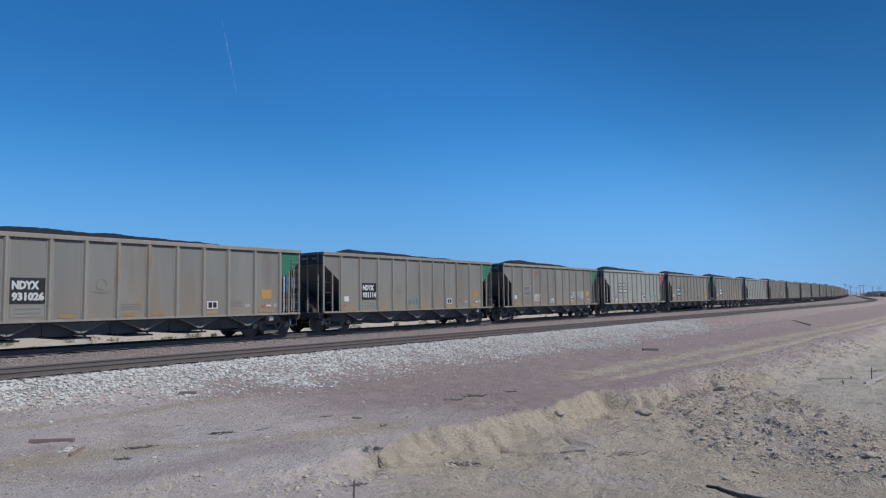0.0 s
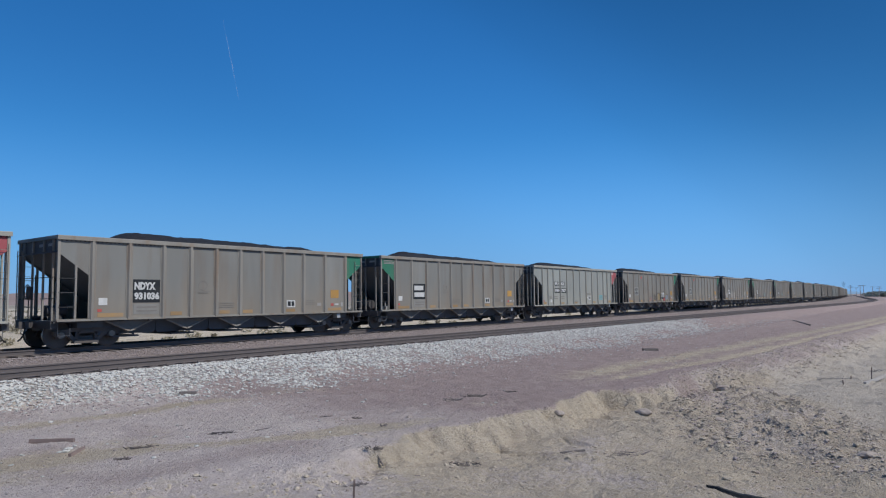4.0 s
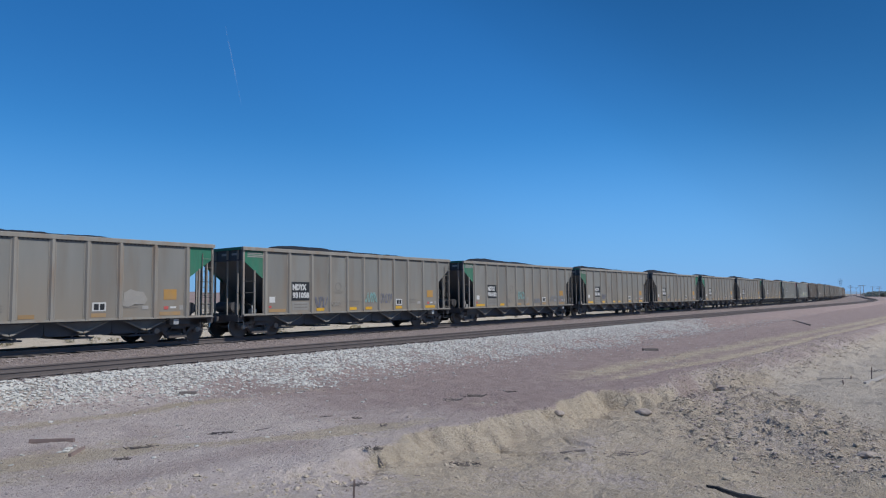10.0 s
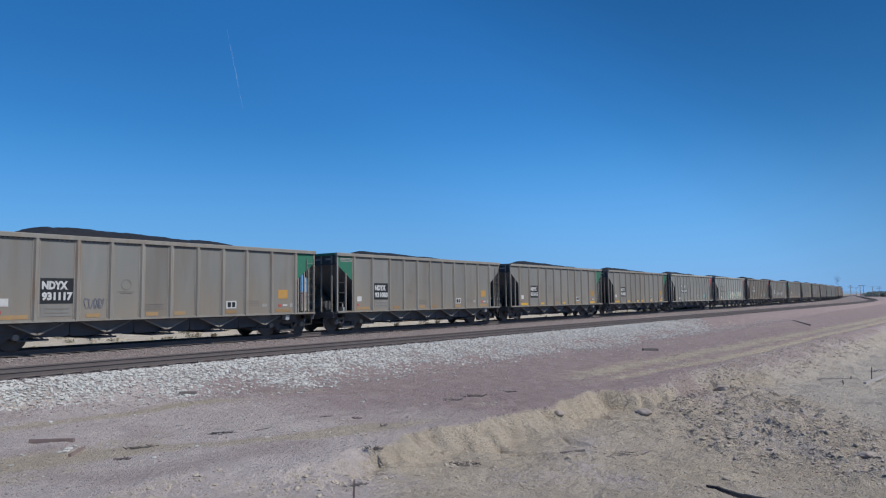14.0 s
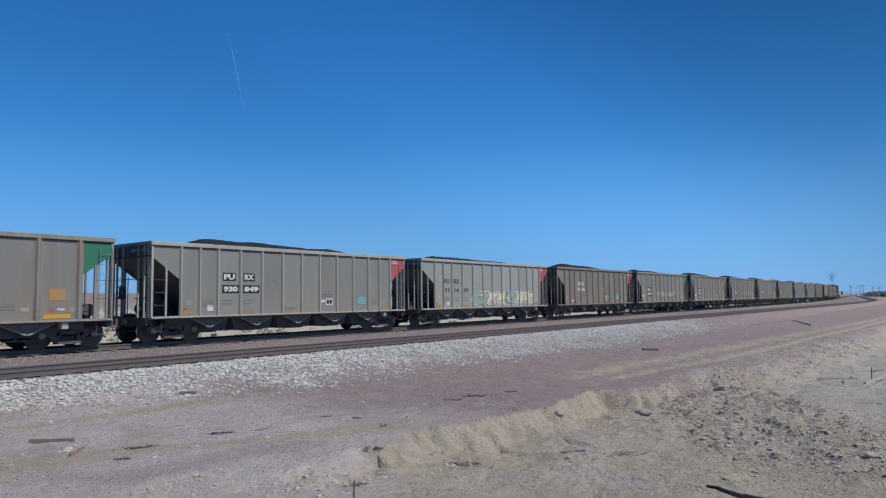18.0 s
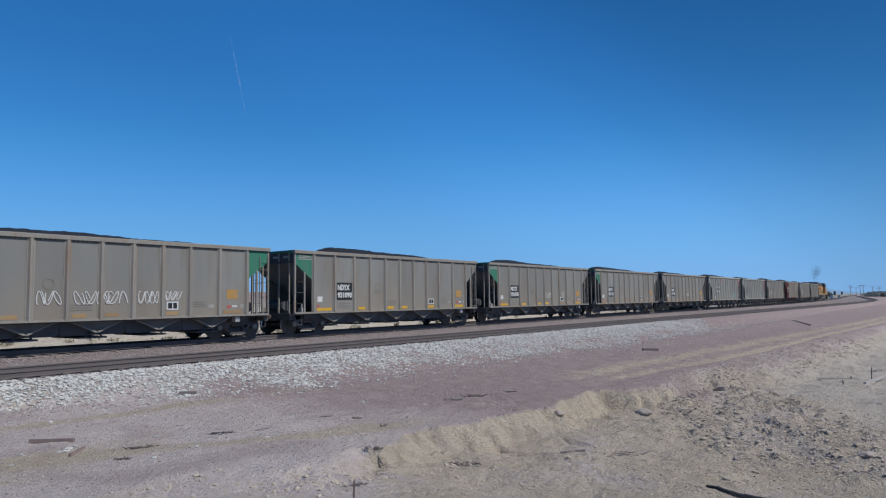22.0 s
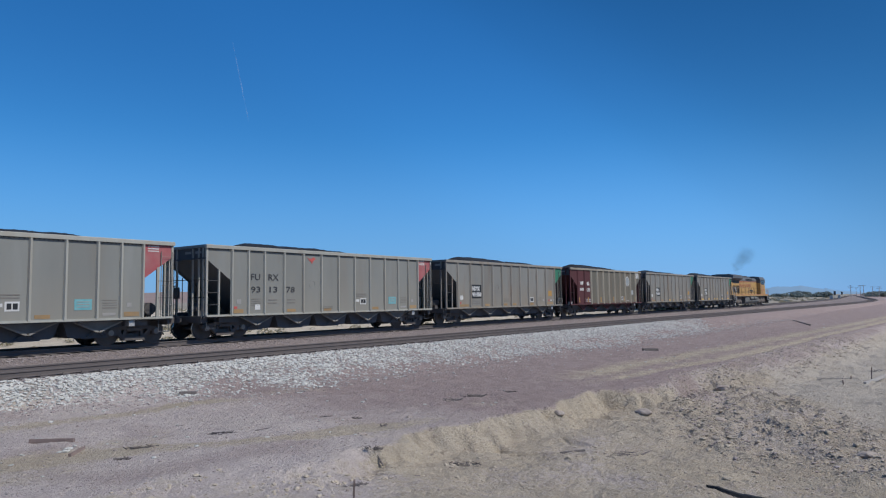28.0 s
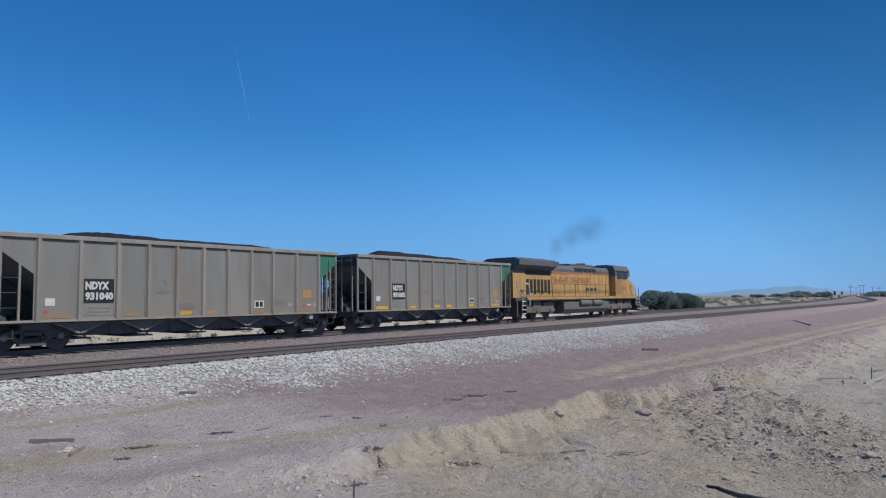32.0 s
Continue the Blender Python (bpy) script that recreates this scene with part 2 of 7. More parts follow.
# ---------------------------------------------------------------- mesh tools
class Shape:
    """Collects boxes, prisms, tubes and lumps into one mesh."""

    def __init__(self):
        self.v, self.f, self.mi = [], [], []

    def poly(self, pts, faces, mi=0):
        k = len(self.v)
        self.v += [tuple(p) for p in pts]
        self.f += [tuple(k + i for i in f) for f in faces]
        self.mi += [mi] * len(faces)
        return self

    def box(self, x0, x1, y0, y1, z0, z1, mi=0):
        p = [(x, y, z) for z in (z0, z1) for x, y in ((x0, y0), (x1, y0), (x1, y1), (x0, y1))]
        return self.poly(p, [(3, 2, 1, 0), (4, 5, 6, 7), (0, 1, 5, 4), (1, 2, 6, 5), (2, 3, 7, 6), (3, 0, 4, 7)], mi)

    def prism(self, outline, axis, a, b, mi=0):
        """An outline of (u, w) pairs pushed along an axis from a to b. axis y: (x, z); x: (y, z); z: (x, y)."""
        put = {"y": lambda u, w, d: (u, d, w), "x": lambda u, w, d: (d, u, w), "z": lambda u, w, d: (u, w, d)}[axis]
        n = len(outline)
        p = [put(u, w, a) for u, w in outline] + [put(u, w, b) for u, w in outline]
        faces = [tuple(range(n)), tuple(range(2 * n - 1, n - 1, -1))]
        faces += [(i, n + i, n + (i + 1) % n, (i + 1) % n) for i in range(n)]
        return self.poly(p, faces, mi)

    def rod(self, a, b, r, n=6, r2=None, mi=0):
        a, b = Vector(a), Vector(b)
        d = (b - a).normalized()
        u = d.orthogonal().normalized()
        w = d.cross(u)
        r2 = r if r2 is None else r2
        ang = [2 * math.pi * i / n for i in range(n)]
        p = [a + (u * math.cos(t) + w * math.sin(t)) * r for t in ang] + [b + (u * math.cos(t) + w * math.sin(t)) * r2 for t in ang]
        faces = [tuple(range(n))[::-1], tuple(range(n, 2 * n))] + [(i, (i + 1) % n, n + (i + 1) % n, n + i) for i in range(n)]
        return self.poly(p, faces, mi)

    def tube(self, pts, r, n=6, mi=0):
        for a, b in zip(pts, pts[1:]):
            self.rod(a, b, r, n, mi=mi)
        return self

    def turned(self, rings, n=20, y=0.0, mis=None):
        """Rings of (radius, offset along y), spun about the y axis."""
        k = len(self.v)
        for r, o in rings:
            self.v += [(r * math.cos(2 * math.pi * i / n), y + o, r * math.sin(2 * math.pi * i / n)) for i in range(n)]
        for j in range(len(rings) - 1):
            for i in range(n):
                self.f.append((k + j * n + i, k + j * n + (i + 1) % n, k + (j + 1) * n + (i + 1) % n, k + (j + 1) * n + i))
                self.mi.append(mis[j] if mis else 0)
        self.f += [tuple(k + i for i in range(n))[::-1], tuple(k + (len(rings) - 1) * n + i for i in range(n))]
        self.mi += [0, 0]
        return self

    def mesh(self, name, mats, smooth=False):
        me = bpy.data.meshes.new(name)
        me.from_pydata(self.v, [], self.f)
        for m in (mats if isinstance(mats, (list, tuple)) else [mats]):
            me.materials.append(m)
        me.polygons.foreach_set("material_index", self.mi)
        if smooth:
            me.polygons.foreach_set("use_smooth", [True] * len(self.f))
        b = bmesh.new()
        b.from_mesh(me)
        bmesh.ops.recalc_face_normals(b, faces=b.faces)
        b.to_mesh(me)
        b.free()
        return me


def part(name, mesh, parent, label="", m=None):
    """One mesh object under a thing or a part."""
    ob = new(name, mesh)
    ob.parent = parent
    if m is not None:
        ob.matrix_basis = m
    return tagged(ob, label) if label else ob


def thing(name, mesh, label, category, group="", kind="", m=None):
    ob = new(name, mesh)
    if m is not None:
        ob.matrix_basis = m
    return tagged(ob, label, category, group, kind)


# ---------------------------------------------------------------- the lie of the land
NEAR_Y, FAR_Y, NEAR_Z = 21.5, 26.275, -0.26       # track centres and the near rails' top


def bend(s, start, radius, stop):
    """How far a track has swung to the left, and its heading, s metres along."""
    e = np.clip(s, start, stop) - start
    return e * e / (2 * radius) + np.maximum(0.0, s - stop) * e / radius, e / radius


def far_track(s):
    o, a = bend(s, 87.0, 1953.0, 290.0)
    return FAR_Y + o, a


def near_track(s):
    o, a = bend(s, 150.0, 900.0, 275.0)
    return NEAR_Y - 0.022 * np.maximum(0.0, s - 15.0) + o, a - 0.022 * (np.asarray(s) > 15.0)


def fnoise(x, y, s, seed=0.0):
    """Gradient noise between about -0.8 and 0.8, for numbers and for arrays."""
    u, v = np.asarray(x, float) * s + seed * 5.37 + 0.31, np.asarray(y, float) * s - seed * 3.91 + 0.73
    iu, iv = np.floor(u), np.floor(v)
    du, dv = u - iu, v - iv

    def corner(a, b):
        h = np.sin((iu + a) * 127.1 + (iv + b) * 311.7 + seed) * 43758.5453
        t = (h - np.floor(h)) * 6.2831853
        return np.cos(t) * (du - a) + np.sin(t) * (dv - b)

    wu, wv = du * du * du * (du * (du * 6 - 15) + 10), dv * dv * dv * (dv * (dv * 6 - 15) + 10)
    low, high = corner(0, 0) * (1 - wu) + corner(1, 0) * wu, corner(0, 1) * (1 - wu) + corner(1, 1) * wu
    return 1.35 * (low * (1 - wv) + high * wv)


# the upper edge of the eroded bank
BANK = [(-40, 11.0), (2, 10.4), (5.8, 9.5), (7.5, 8.75), (9.2, 8.72), (11.2, 9.0), (12.5, 8.55), (14.6, 8.33), (15.9, 8.35), (18.3, 8.65), (18.9, 7.7), (20.5, 7.3), (23.7, 7.9),
        (26.3, 7.6), (30.2, 7.65), (39.3, 7.2), (50.7, 6.6), (70.8, 5.4), (120, 3.5), (400, -4.0)]


def bank_y(x):
    return np.interp(x, [q[0] for q in BANK], [q[1] for q in BANK])


def smooth(a, b, v):
    t = np.clip((v - a) / (b - a), 0.0, 1.0)
    return t * t * (3 - 2 * t)


def ballast_foot(x):
    return 19.3 - 2.9 * smooth(6, 15, x) - 1.2 * smooth(20, 32, x)


def wash(x, y):
    """Signed distance from the middle line of the rubble wash that runs down from the bank."""
    return 0.475 * (24.0 - x) + 0.88 * (y - 6.3)


def rubble_heap(x, y):
    """Where broken rubble lies thick on the slope below the bank."""
    c = wash(x, y) + 0.9 * fnoise(x, y, 0.5, 33.0) + 0.5 * fnoise(x, y, 1.5, 35.0)
    body = smooth(-1.9, -0.9, c) * smooth(3.6, 2.2, c) * smooth(12.6, 15.2, x + 0.6 * fnoise(x, y, 0.7, 37.0)) * (1 - smooth(26, 31, x))
    rim = smooth(1.5, 0.4, np.abs(y - bank_y(x) + 0.9 + 0.6 * fnoise(x, y, 0.6, 36.0))) * smooth(20, 24, x) * (1 - smooth(48, 75, x))
    gaps = 0.55 + 0.75 * fnoise(x, y, 0.75, 38.0) + 0.5 * fnoise(x, y, 2.2, 39.0)
    return np.clip(np.maximum(body, rim) * np.clip(gaps + 0.25, 0.12, 1.0), 0.0, 1.0)


# short undercut edges where the bank has broken away: two ends and the depth of the break
SCARPS = [(12.35, 8.35, 12.1, 7.6, 0.13), (12.1, 7.6, 12.3, 6.75, 0.09), (13.6, 7.15, 13.35, 6.35, 0.13), (12.95, 6.75, 12.65, 6.4, 0.07), (16.95, 7.75, 16.6, 7.05, 0.12), (16.6, 7.05, 17.0, 6.3, 0.13),
          (7.0, 8.5, 7.7, 8.7, 0.07), (7.65, 8.45, 8.3, 8.5, 0.10), (8.2, 8.5, 8.85, 8.25, 0.08), (8.9, 8.85, 9.2, 8.4, 0.15), (8.3, 8.95, 8.8, 8.8, 0.06), (10.5, 8.45, 10.95, 8.15, 0.06),
          (18.35, 8.6, 18.95, 7.7, 0.14), (18.9, 7.75, 19.8, 7.2, 0.13), (7.2, 8.15, 7.8, 8.0, 0.06), (14.6, 8.3, 15.6, 8.2, 0.08), (21.6, 6.7, 22.6, 6.2, 0.10), (31.0, 5.4, 31.6, 4.7, 0.14)]


def scarps(x, y):
    z = 0.0
    wob = 0.10 * fnoise(x, y, 2.3, 51.0) + 0.05 * fnoise(x, y, 6.5, 53.0)
    for x0, y0, x1, y1, h in SCARPS:
        d = math.hypot(x1 - x0, y1 - y0)
        ux, uy = (x1 - x0) / d, (y1 - y0) / d
        nx, ny = (uy, -ux) if uy * x0 - ux * y0 < 0 else (-uy, ux)
        along, off = (x - x0) * ux + (y - y0) * uy, (x - x0) * nx + (y - y0) * ny + wob
        z = z - h * smooth(-0.03, 0.06, off) * np.exp(-np.maximum(off, 0.0) / 0.45) * smooth(-0.12, 0.15, along) * smooth(d + 0.12, d - 0.15, along)
    return z


def land(x, y):
    """Height of the ground."""
    yn, yf = near_track(x)[0], far_track(x)[0]
    wild = 0.06 * fnoise(x, y, 0.35, 3.0) + 0.03 * fnoise(x, y, 1.6, 5.0)
    d = y - yf - 1.6                                  # desert behind the tracks
    behind = -0.46 - 0.22 * smooth(0, 2.0, d) + 0.62 * smooth(4.5, 12, d) + 0.0011 * np.maximum(0.0, d - 20) - 0.0011 * np.maximum(0.0, d - 700)
    behind = behind + wild * smooth(0, 3, d) * 1.4 + 0.5 * fnoise(x, y, 0.02, 9.0) * smooth(20, 120, d)
    between = -0.48 + 0.26 * smooth(yf - 2.6, yf - 1.6, y) + 0.012 * fnoise(x, y, 3.0, 1.0)      # bed of the far track and the gap
    bed = -0.47 + 0.012 * fnoise(x, y, 3.0, 1.0)      # bed of the near track
    foot = np.minimum(ballast_foot(x), yn - 2.2)
    z = -0.48 - 0.62 * smooth(yn - 1.35, foot, y) + wild * smooth(yn - 1.5, foot - 1, y)
    by = bank_y(x) + 0.30 * fnoise(x, y, 0.8, 2.0) + 0.16 * fnoise(x, y, 2.6, 4.0)
    cut = 0.45 * np.abs(fnoise(x, y, 0.9, 19.0)) + 0.25 * np.abs(fnoise(x, y, 2.1, 29.0)) + 0.14 * np.abs(fnoise(x, y, 4.0, 23.0))
    drop = smooth(by + 0.05, by - 0.40 - 1.3 * cut - 2.2 * smooth(21, 30, x) - 0.6 * smooth(9, 5, x), y)
    drop = drop * (0.25 + 0.75 * smooth(7.2, 10.0, x))
    z = z - drop * (0.46 + 0.16 * fnoise(x, y, 0.5, 6.0) + 0.30 * smooth(22, 34, x))
    heap = rubble_heap(x, y)
    rough = drop * smooth(5.5, 8, x) * (1 - smooth(45, 70, x))
    z = z + rough * (0.35 + 0.9 * heap) * (0.09 * fnoise(x, y, 1.1, 7.0) + 0.09 * fnoise(x, y, 2.7, 8.0) + 0.055 * fnoise(x, y, 6.0, 9.0))
    near = smooth(90, 50, x)
    z = z + near * (0.016 * fnoise(x, y, 4.5, 12.0) + (0.010 + 0.02 * rough * heap) * fnoise(x, y, 9.5, 14.0))
    z = z + scarps(x, y) + 0.3 * smooth(-4, -20, y)
    rut = np.exp(-((y - road_line(x)) / 0.22) ** 2) * smooth(19, 24, x) * smooth(100, 70, x)
    z = z - 0.05 * rut
    return np.where(d > 0, behind, np.where(y > yn + 1.5, between, np.where(y > yn - 1.45, bed, z)))


def road_line(x):
    """The worn wheel track along the top of the bank."""
    return np.interp(x, [10, 18.5, 21.5, 25, 30.2, 39.3, 50, 75, 130], [10.2, 9.6, 9.2, 8.75, 8.0, 7.55, 7.1, 5.9, 4.2])


def road_top(x):
    return np.interp(x, [10, 18.5, 25.5, 34.6, 52, 80, 130], [11.5, 11.0, 10.7, 10.0, 9.0, 7.4, 5.6])


def spaced(spans):
    out = []
    for a, b, n in spans:
        out += list(np.linspace(a, b, n, endpoint=False))
    return out + [spans[-1][1]]


def grown(start, stop, first, ratio):
    out, v, d = [], start, first
    while abs(v) < abs(stop):
        out.append(v)
        v += d if stop > start else -d
        d *= ratio
    return out + [stop]


gx = sorted(grown(-3.0, -3500.0, 0.5, 1.35)[1:]) + spaced([(-3.0, 4.0, 14), (4.0, 16.0, 210), (16.0, 32.0, 210), (32.0, 60.0, 130), (60.0, 120.0, 90)]) + grown(120.0, 4600.0, 1.2, 1.06)[1:]
gy = sorted(grown(0.0, -3500.0, 0.4, 1.35)[1:]) + spaced([(0.0, 3.0, 30), (3.0, 10.5, 150), (10.5, 19.5, 90), (19.5, 32.0, 85)]) + grown(32.0, 4600.0, 0.4, 1.07)[1:]
GX, GY = (g.ravel() for g in np.meshgrid(np.array(gx), np.array(gy)))
nx, ny = len(gx), len(gy)
corner_at = (np.arange(ny - 1)[:, None] * nx + np.arange(nx - 1)[None]).ravel()
faces = np.stack([corner_at, corner_at + 1, corner_at + nx + 1, corner_at + nx], 1)
gm = bpy.data.meshes.new("ground")
gm.from_pydata(np.stack([GX, GY, land(GX, GY)], 1).tolist(), [], faces.tolist())
gm.polygons.foreach_set("use_smooth", [True] * len(faces))


def thick(x, y):
    """How densely the white ballast lies: full near the ties, thinning in lobes towards its foot."""
    f, top = ballast_foot(x), near_track(x)[0] - 1.35
    t = (y - f) / (top - f)
    return smooth(-0.30, 0.75, t + 0.38 * fnoise(x, y, 0.55, 17.0) + 0.25 * fnoise(x, y, 1.6, 18.0)) * (1 - smooth(50, 66, x + 5 * fnoise(x, y, 0.4, 3.0)))


def soil_masks(x, y):
    """Shares of tan dust, of track ballast, of lime dust, of purple dirt, of far desert, of pale sand and of rubble at each place."""
    yn, yf = near_track(x)[0], far_track(x)[0]
    desert, tracks = y > yf + 1.9, (y > yn - 1.6) & (y <= yf + 1.9)
    front = ~(desert | tracks)
    by = bank_y(x) + 0.30 * fnoise(x, y, 0.8, 2.0) + 0.12 * fnoise(x, y, 2.6, 4.0)
    below = smooth(by + 0.12, by - 0.35, y)
    # lit tan face of the bank and the dusty floor under it
    tan = below * (0.82 + 0.40 * fnoise(x, y, 0.45, 11.0)) * (0.35 + 0.65 * smooth(7.0, 9.5, x))
    tan = tan + 0.55 * smooth(by + 0.1, by - 0.1, y) * smooth(by - 1.9, by - 0.9, y) * smooth(8.6, 10.5, x) * (1 - smooth(19, 22, x))
    # worn road along the top of the bank
    lo, hi = road_line(x), road_top(x)
    on_road = smooth(17, 24, x)
    tan = tan + on_road * (0.62 * smooth(0.75, 0.05, np.abs(y - lo - 0.15 * fnoise(x, y, 0.5, 65.0))) + 0.55 * smooth(1.3, 0.1, np.abs(y - hi - 0.25 * fnoise(x, y, 0.2, 61.0))) + 0.35 * smooth(lo - 0.2, lo + 0.3, y) * smooth(hi + 0.3, hi - 0.3, y))
    # streaks of dust on the dirt
    tan = tan + 0.75 * smooth(0.8, 0.15, np.abs(y - (12.9 - 0.16 * (x - 3.0) - 0.28 * (x - 5.0) + 0.5 * fnoise(x, y, 0.3, 13.0)))) * (1 - smooth(10, 13, x))
    tan = tan + 0.75 * smooth(0.7, 0.15, np.abs(y - 16.5 + 0.12 * (x - 7.0) - 0.4 * fnoise(x, y, 0.4, 21.0))) * smooth(4.5, 6.5, x) * (1 - smooth(9.5, 12.5, x))
    tan = tan + 0.45 * smooth(0.15, 0.5, fnoise(x, y, 0.35, 15.0)) * (1 - smooth(12, 18, x))
    tongue = np.exp(-((x - 22.4) / 2.3) ** 2 - ((y - 7.0 - 0.45 * (x - 22.0)) / 0.85) ** 2)        # purple dirt that slid down the bank
    edge_strip = smooth(24, 27, x) * smooth(lo - 0.25, lo - 0.5, y) * smooth(lo - 2.3, lo - 1.1, y) * (0.8 + 0.5 * fnoise(x, y, 0.9, 47.0)) * (1 - smooth(60, 90, x))
    dirt = np.maximum(1.15 * tongue, edge_strip) + 0.4 * fnoise(x, y, 1.2, 49.0) * tongue
    tan = tan - 1.2 * np.clip(dirt, 0, 1)
    iron = np.maximum(np.clip(dirt, 0, 1), smooth(8, 15, x + 2.5 * fnoise(x, y, 0.3, 41.0)) * smooth(by - 0.35, by + 0.15, y))
    iron = np.maximum(iron, 0.5 * smooth(0.05, 0.5, fnoise(x, y, 0.5, 42.0)) * smooth(by, by + 0.5, y))
    pale = smooth(-1.2, -2.4, wash(x, y) + 0.5 * fnoise(x, y, 0.4, 63.0)) * smooth(17, 21, x) * smooth(by - 1.0, by - 2.0, y)
    lime = np.where((x > 0) & (y > ballast_foot(x) - 1.5), thick(x, y), 0.0)
    far = smooth(55, 120, x + 12 * fnoise(x, y, 0.05, 43.0)) * (0.85 + 0.4 * fnoise(x * 0.3, y, 0.08, 45.0))
    zero = np.zeros_like(x)
    return {"tan": np.where(front, np.clip(tan, 0, 1), 0.0), "ballast": tracks * 1.0, "lime": np.where(front, lime, 0.0), "iron": np.where(front, np.clip(iron, 0, 1), zero),
            "desert": desert * 1.0, "dry": np.where(desert, np.clip(far, 0, 1), 0.0), "pale": np.where(front, np.clip(pale, 0, 1), 0.0), "rubble": np.where(front, rubble_heap(x, y) * below, 0.0)}


for key, value in soil_masks(GX, GY).items():
    gm.attributes.new(key, "FLOAT", "POINT").data.foreach_set("value", value)
mat = bpy.data.materials.new("desert_ground")
mat.use_nodes = True
n, l = mat.node_tree.nodes, mat.node_tree.links


def gnoise(scale, detail=6.0, rough=0.6):
    t = n.new("ShaderNodeTexNoise")
    t.inputs["Scale"].default_value, t.inputs["Detail"].default_value, t.inputs["Roughness"].default_value = scale, detail, rough
    l.new(gpos.outputs["Position"], t.inputs["Vector"])
    return t.outputs["Fac"]


def grange(src, lo, hi, a=0.0, c=1.0):
    r = n.new("ShaderNodeMapRange")
    for key, v in (("From Min", lo), ("From Max", hi), ("To Min", a), ("To Max", c)):
        r.inputs[key].default_value = v
    l.new(src, r.inputs["Value"])
    return r.outputs[0]


def gmix(fac, a, c):
    x = n.new("ShaderNodeMix")
    x.data_type = "RGBA"
    l.new(fac, x.inputs["Factor"])
    for sock, v in ((x.inputs["A"], a), (x.inputs["B"], c)):
        if isinstance(v, tuple):
            sock.default_value = (*v, 1)
        else:
            l.new(v, sock)
    return x.outputs["Result"]


def gattr(key):
    a = n.new("ShaderNodeAttribute")
    a.attribute_name = key
    return a.outputs["Fac"]


def gsum(a, c, op="ADD"):
    m = n.new("ShaderNodeMath")
    m.operation = op
    for i, v in enumerate((a, c)):
        if isinstance(v, float):
            m.inputs[i].default_value = v
        else:
            l.new(v, m.inputs[i])
    return m.outputs[0]


gpos = n.new("ShaderNodeNewGeometry")
fine, mid, large, grit = gnoise(9.0), gnoise(1.7), gnoise(0.35), gnoise(30.0, 4.0, 0.7)
purple = gmix(grange(mid, 0.35, 0.7), (0.515, 0.447, 0.422), (0.60, 0.53, 0.487))
purple = gmix(grange(gattr("iron"), 0.0, 1.0, 0.0, 0.92), purple, gmix(grange(mid, 0.35, 0.7), (0.29, 0.222, 0.206), (0.375, 0.298, 0.276)))
tan_c = gmix(grange(mid, 0.35, 0.7), (0.42, 0.352, 0.262), (0.505, 0.435, 0.332))
edge = grange(gsum(gattr("tan"), gsum(grange(fine, 0.3, 0.7, -0.28, 0.28), grange(mid, 0.3, 0.7, -0.22, 0.22))), 0.25, 0.80)
soil = gmix(edge, purple, tan_c)
soil = gmix(gsum(grange(large, 0.45, 0.8, 0.0, 0.45), grange(gattr("iron"), 0.0, 0.8, 1.0, 0.1), "MULTIPLY"), soil, (0.49, 0.435, 0.37))
soil = gmix(gsum(gattr("pale"), 0.85, "MULTIPLY"), soil, gmix(grange(mid, 0.3, 0.7), (0.45, 0.40, 0.332), (0.515, 0.462, 0.39)))
soil = gmix(gsum(gsum(gattr("rubble"), grange(fine, 0.3, 0.65), "MULTIPLY"), 0.55, "MULTIPLY"), soil, (0.345, 0.298, 0.25))
soil = gmix(gattr("desert"), soil, gmix(grange(mid, 0.35, 0.68), (0.62, 0.55, 0.435), (0.52, 0.447, 0.345)))
soil = gmix(gsum(gattr("dry"), 0.88, "MULTIPLY"), soil, gmix(grange(large, 0.4, 0.6), (0.175, 0.168, 0.142), (0.262, 0.244, 0.205)))
soil = gmix(gattr("ballast"), soil, gmix(grange(fine, 0.3, 0.7), (0.185, 0.155, 0.148), (0.31, 0.262, 0.248)))
soil = gmix(grange(grit, 0.52, 0.70, 0.0, 0.5), soil, (0.21, 0.165, 0.15))
soil = gmix(gsum(grange(grit, 0.47, 0.30, 0.0, 0.6), grange(gattr("iron"), 0.0, 1.0, 1.0, 0.4), "MULTIPLY"), soil, (0.58, 0.53, 0.475))
clod = gnoise(4.2, 8.0, 0.75)
soil = gmix(grange(clod, 0.55, 0.70, 0.0, 0.42), soil, (0.235, 0.188, 0.168))
soil = gmix(grange(gattr("lime"), 0.45, 1.0, 0.0, 0.7), soil, gmix(grange(fine, 0.3, 0.7), (0.30, 0.275, 0.26), (0.45, 0.435, 0.41)))
bs = n["Principled BSDF"]
l.new(soil, bs.inputs["Base Color"])
bs.inputs["Roughness"].default_value, bs.inputs["Specular IOR Level"].default_value = 0.95, 0.1
bmp = n.new("ShaderNodeBump")
bmp.inputs["Strength"].default_value, bmp.inputs["Distance"].default_value = 1.0, 0.085
l.new(gsum(gsum(gsum(fine, 0.8, "MULTIPLY"), gsum(grit, 0.5, "MULTIPLY")), gsum(clod, 0.9, "MULTIPLY")), bmp.inputs["Height"])
l.new(bmp.outputs[0], bs.inputs["Normal"])
gm.materials.append(mat)
ground = thing("ground", gm, "dry desert ground of purple-brown dirt and tan dust", "ground", kind="structure")


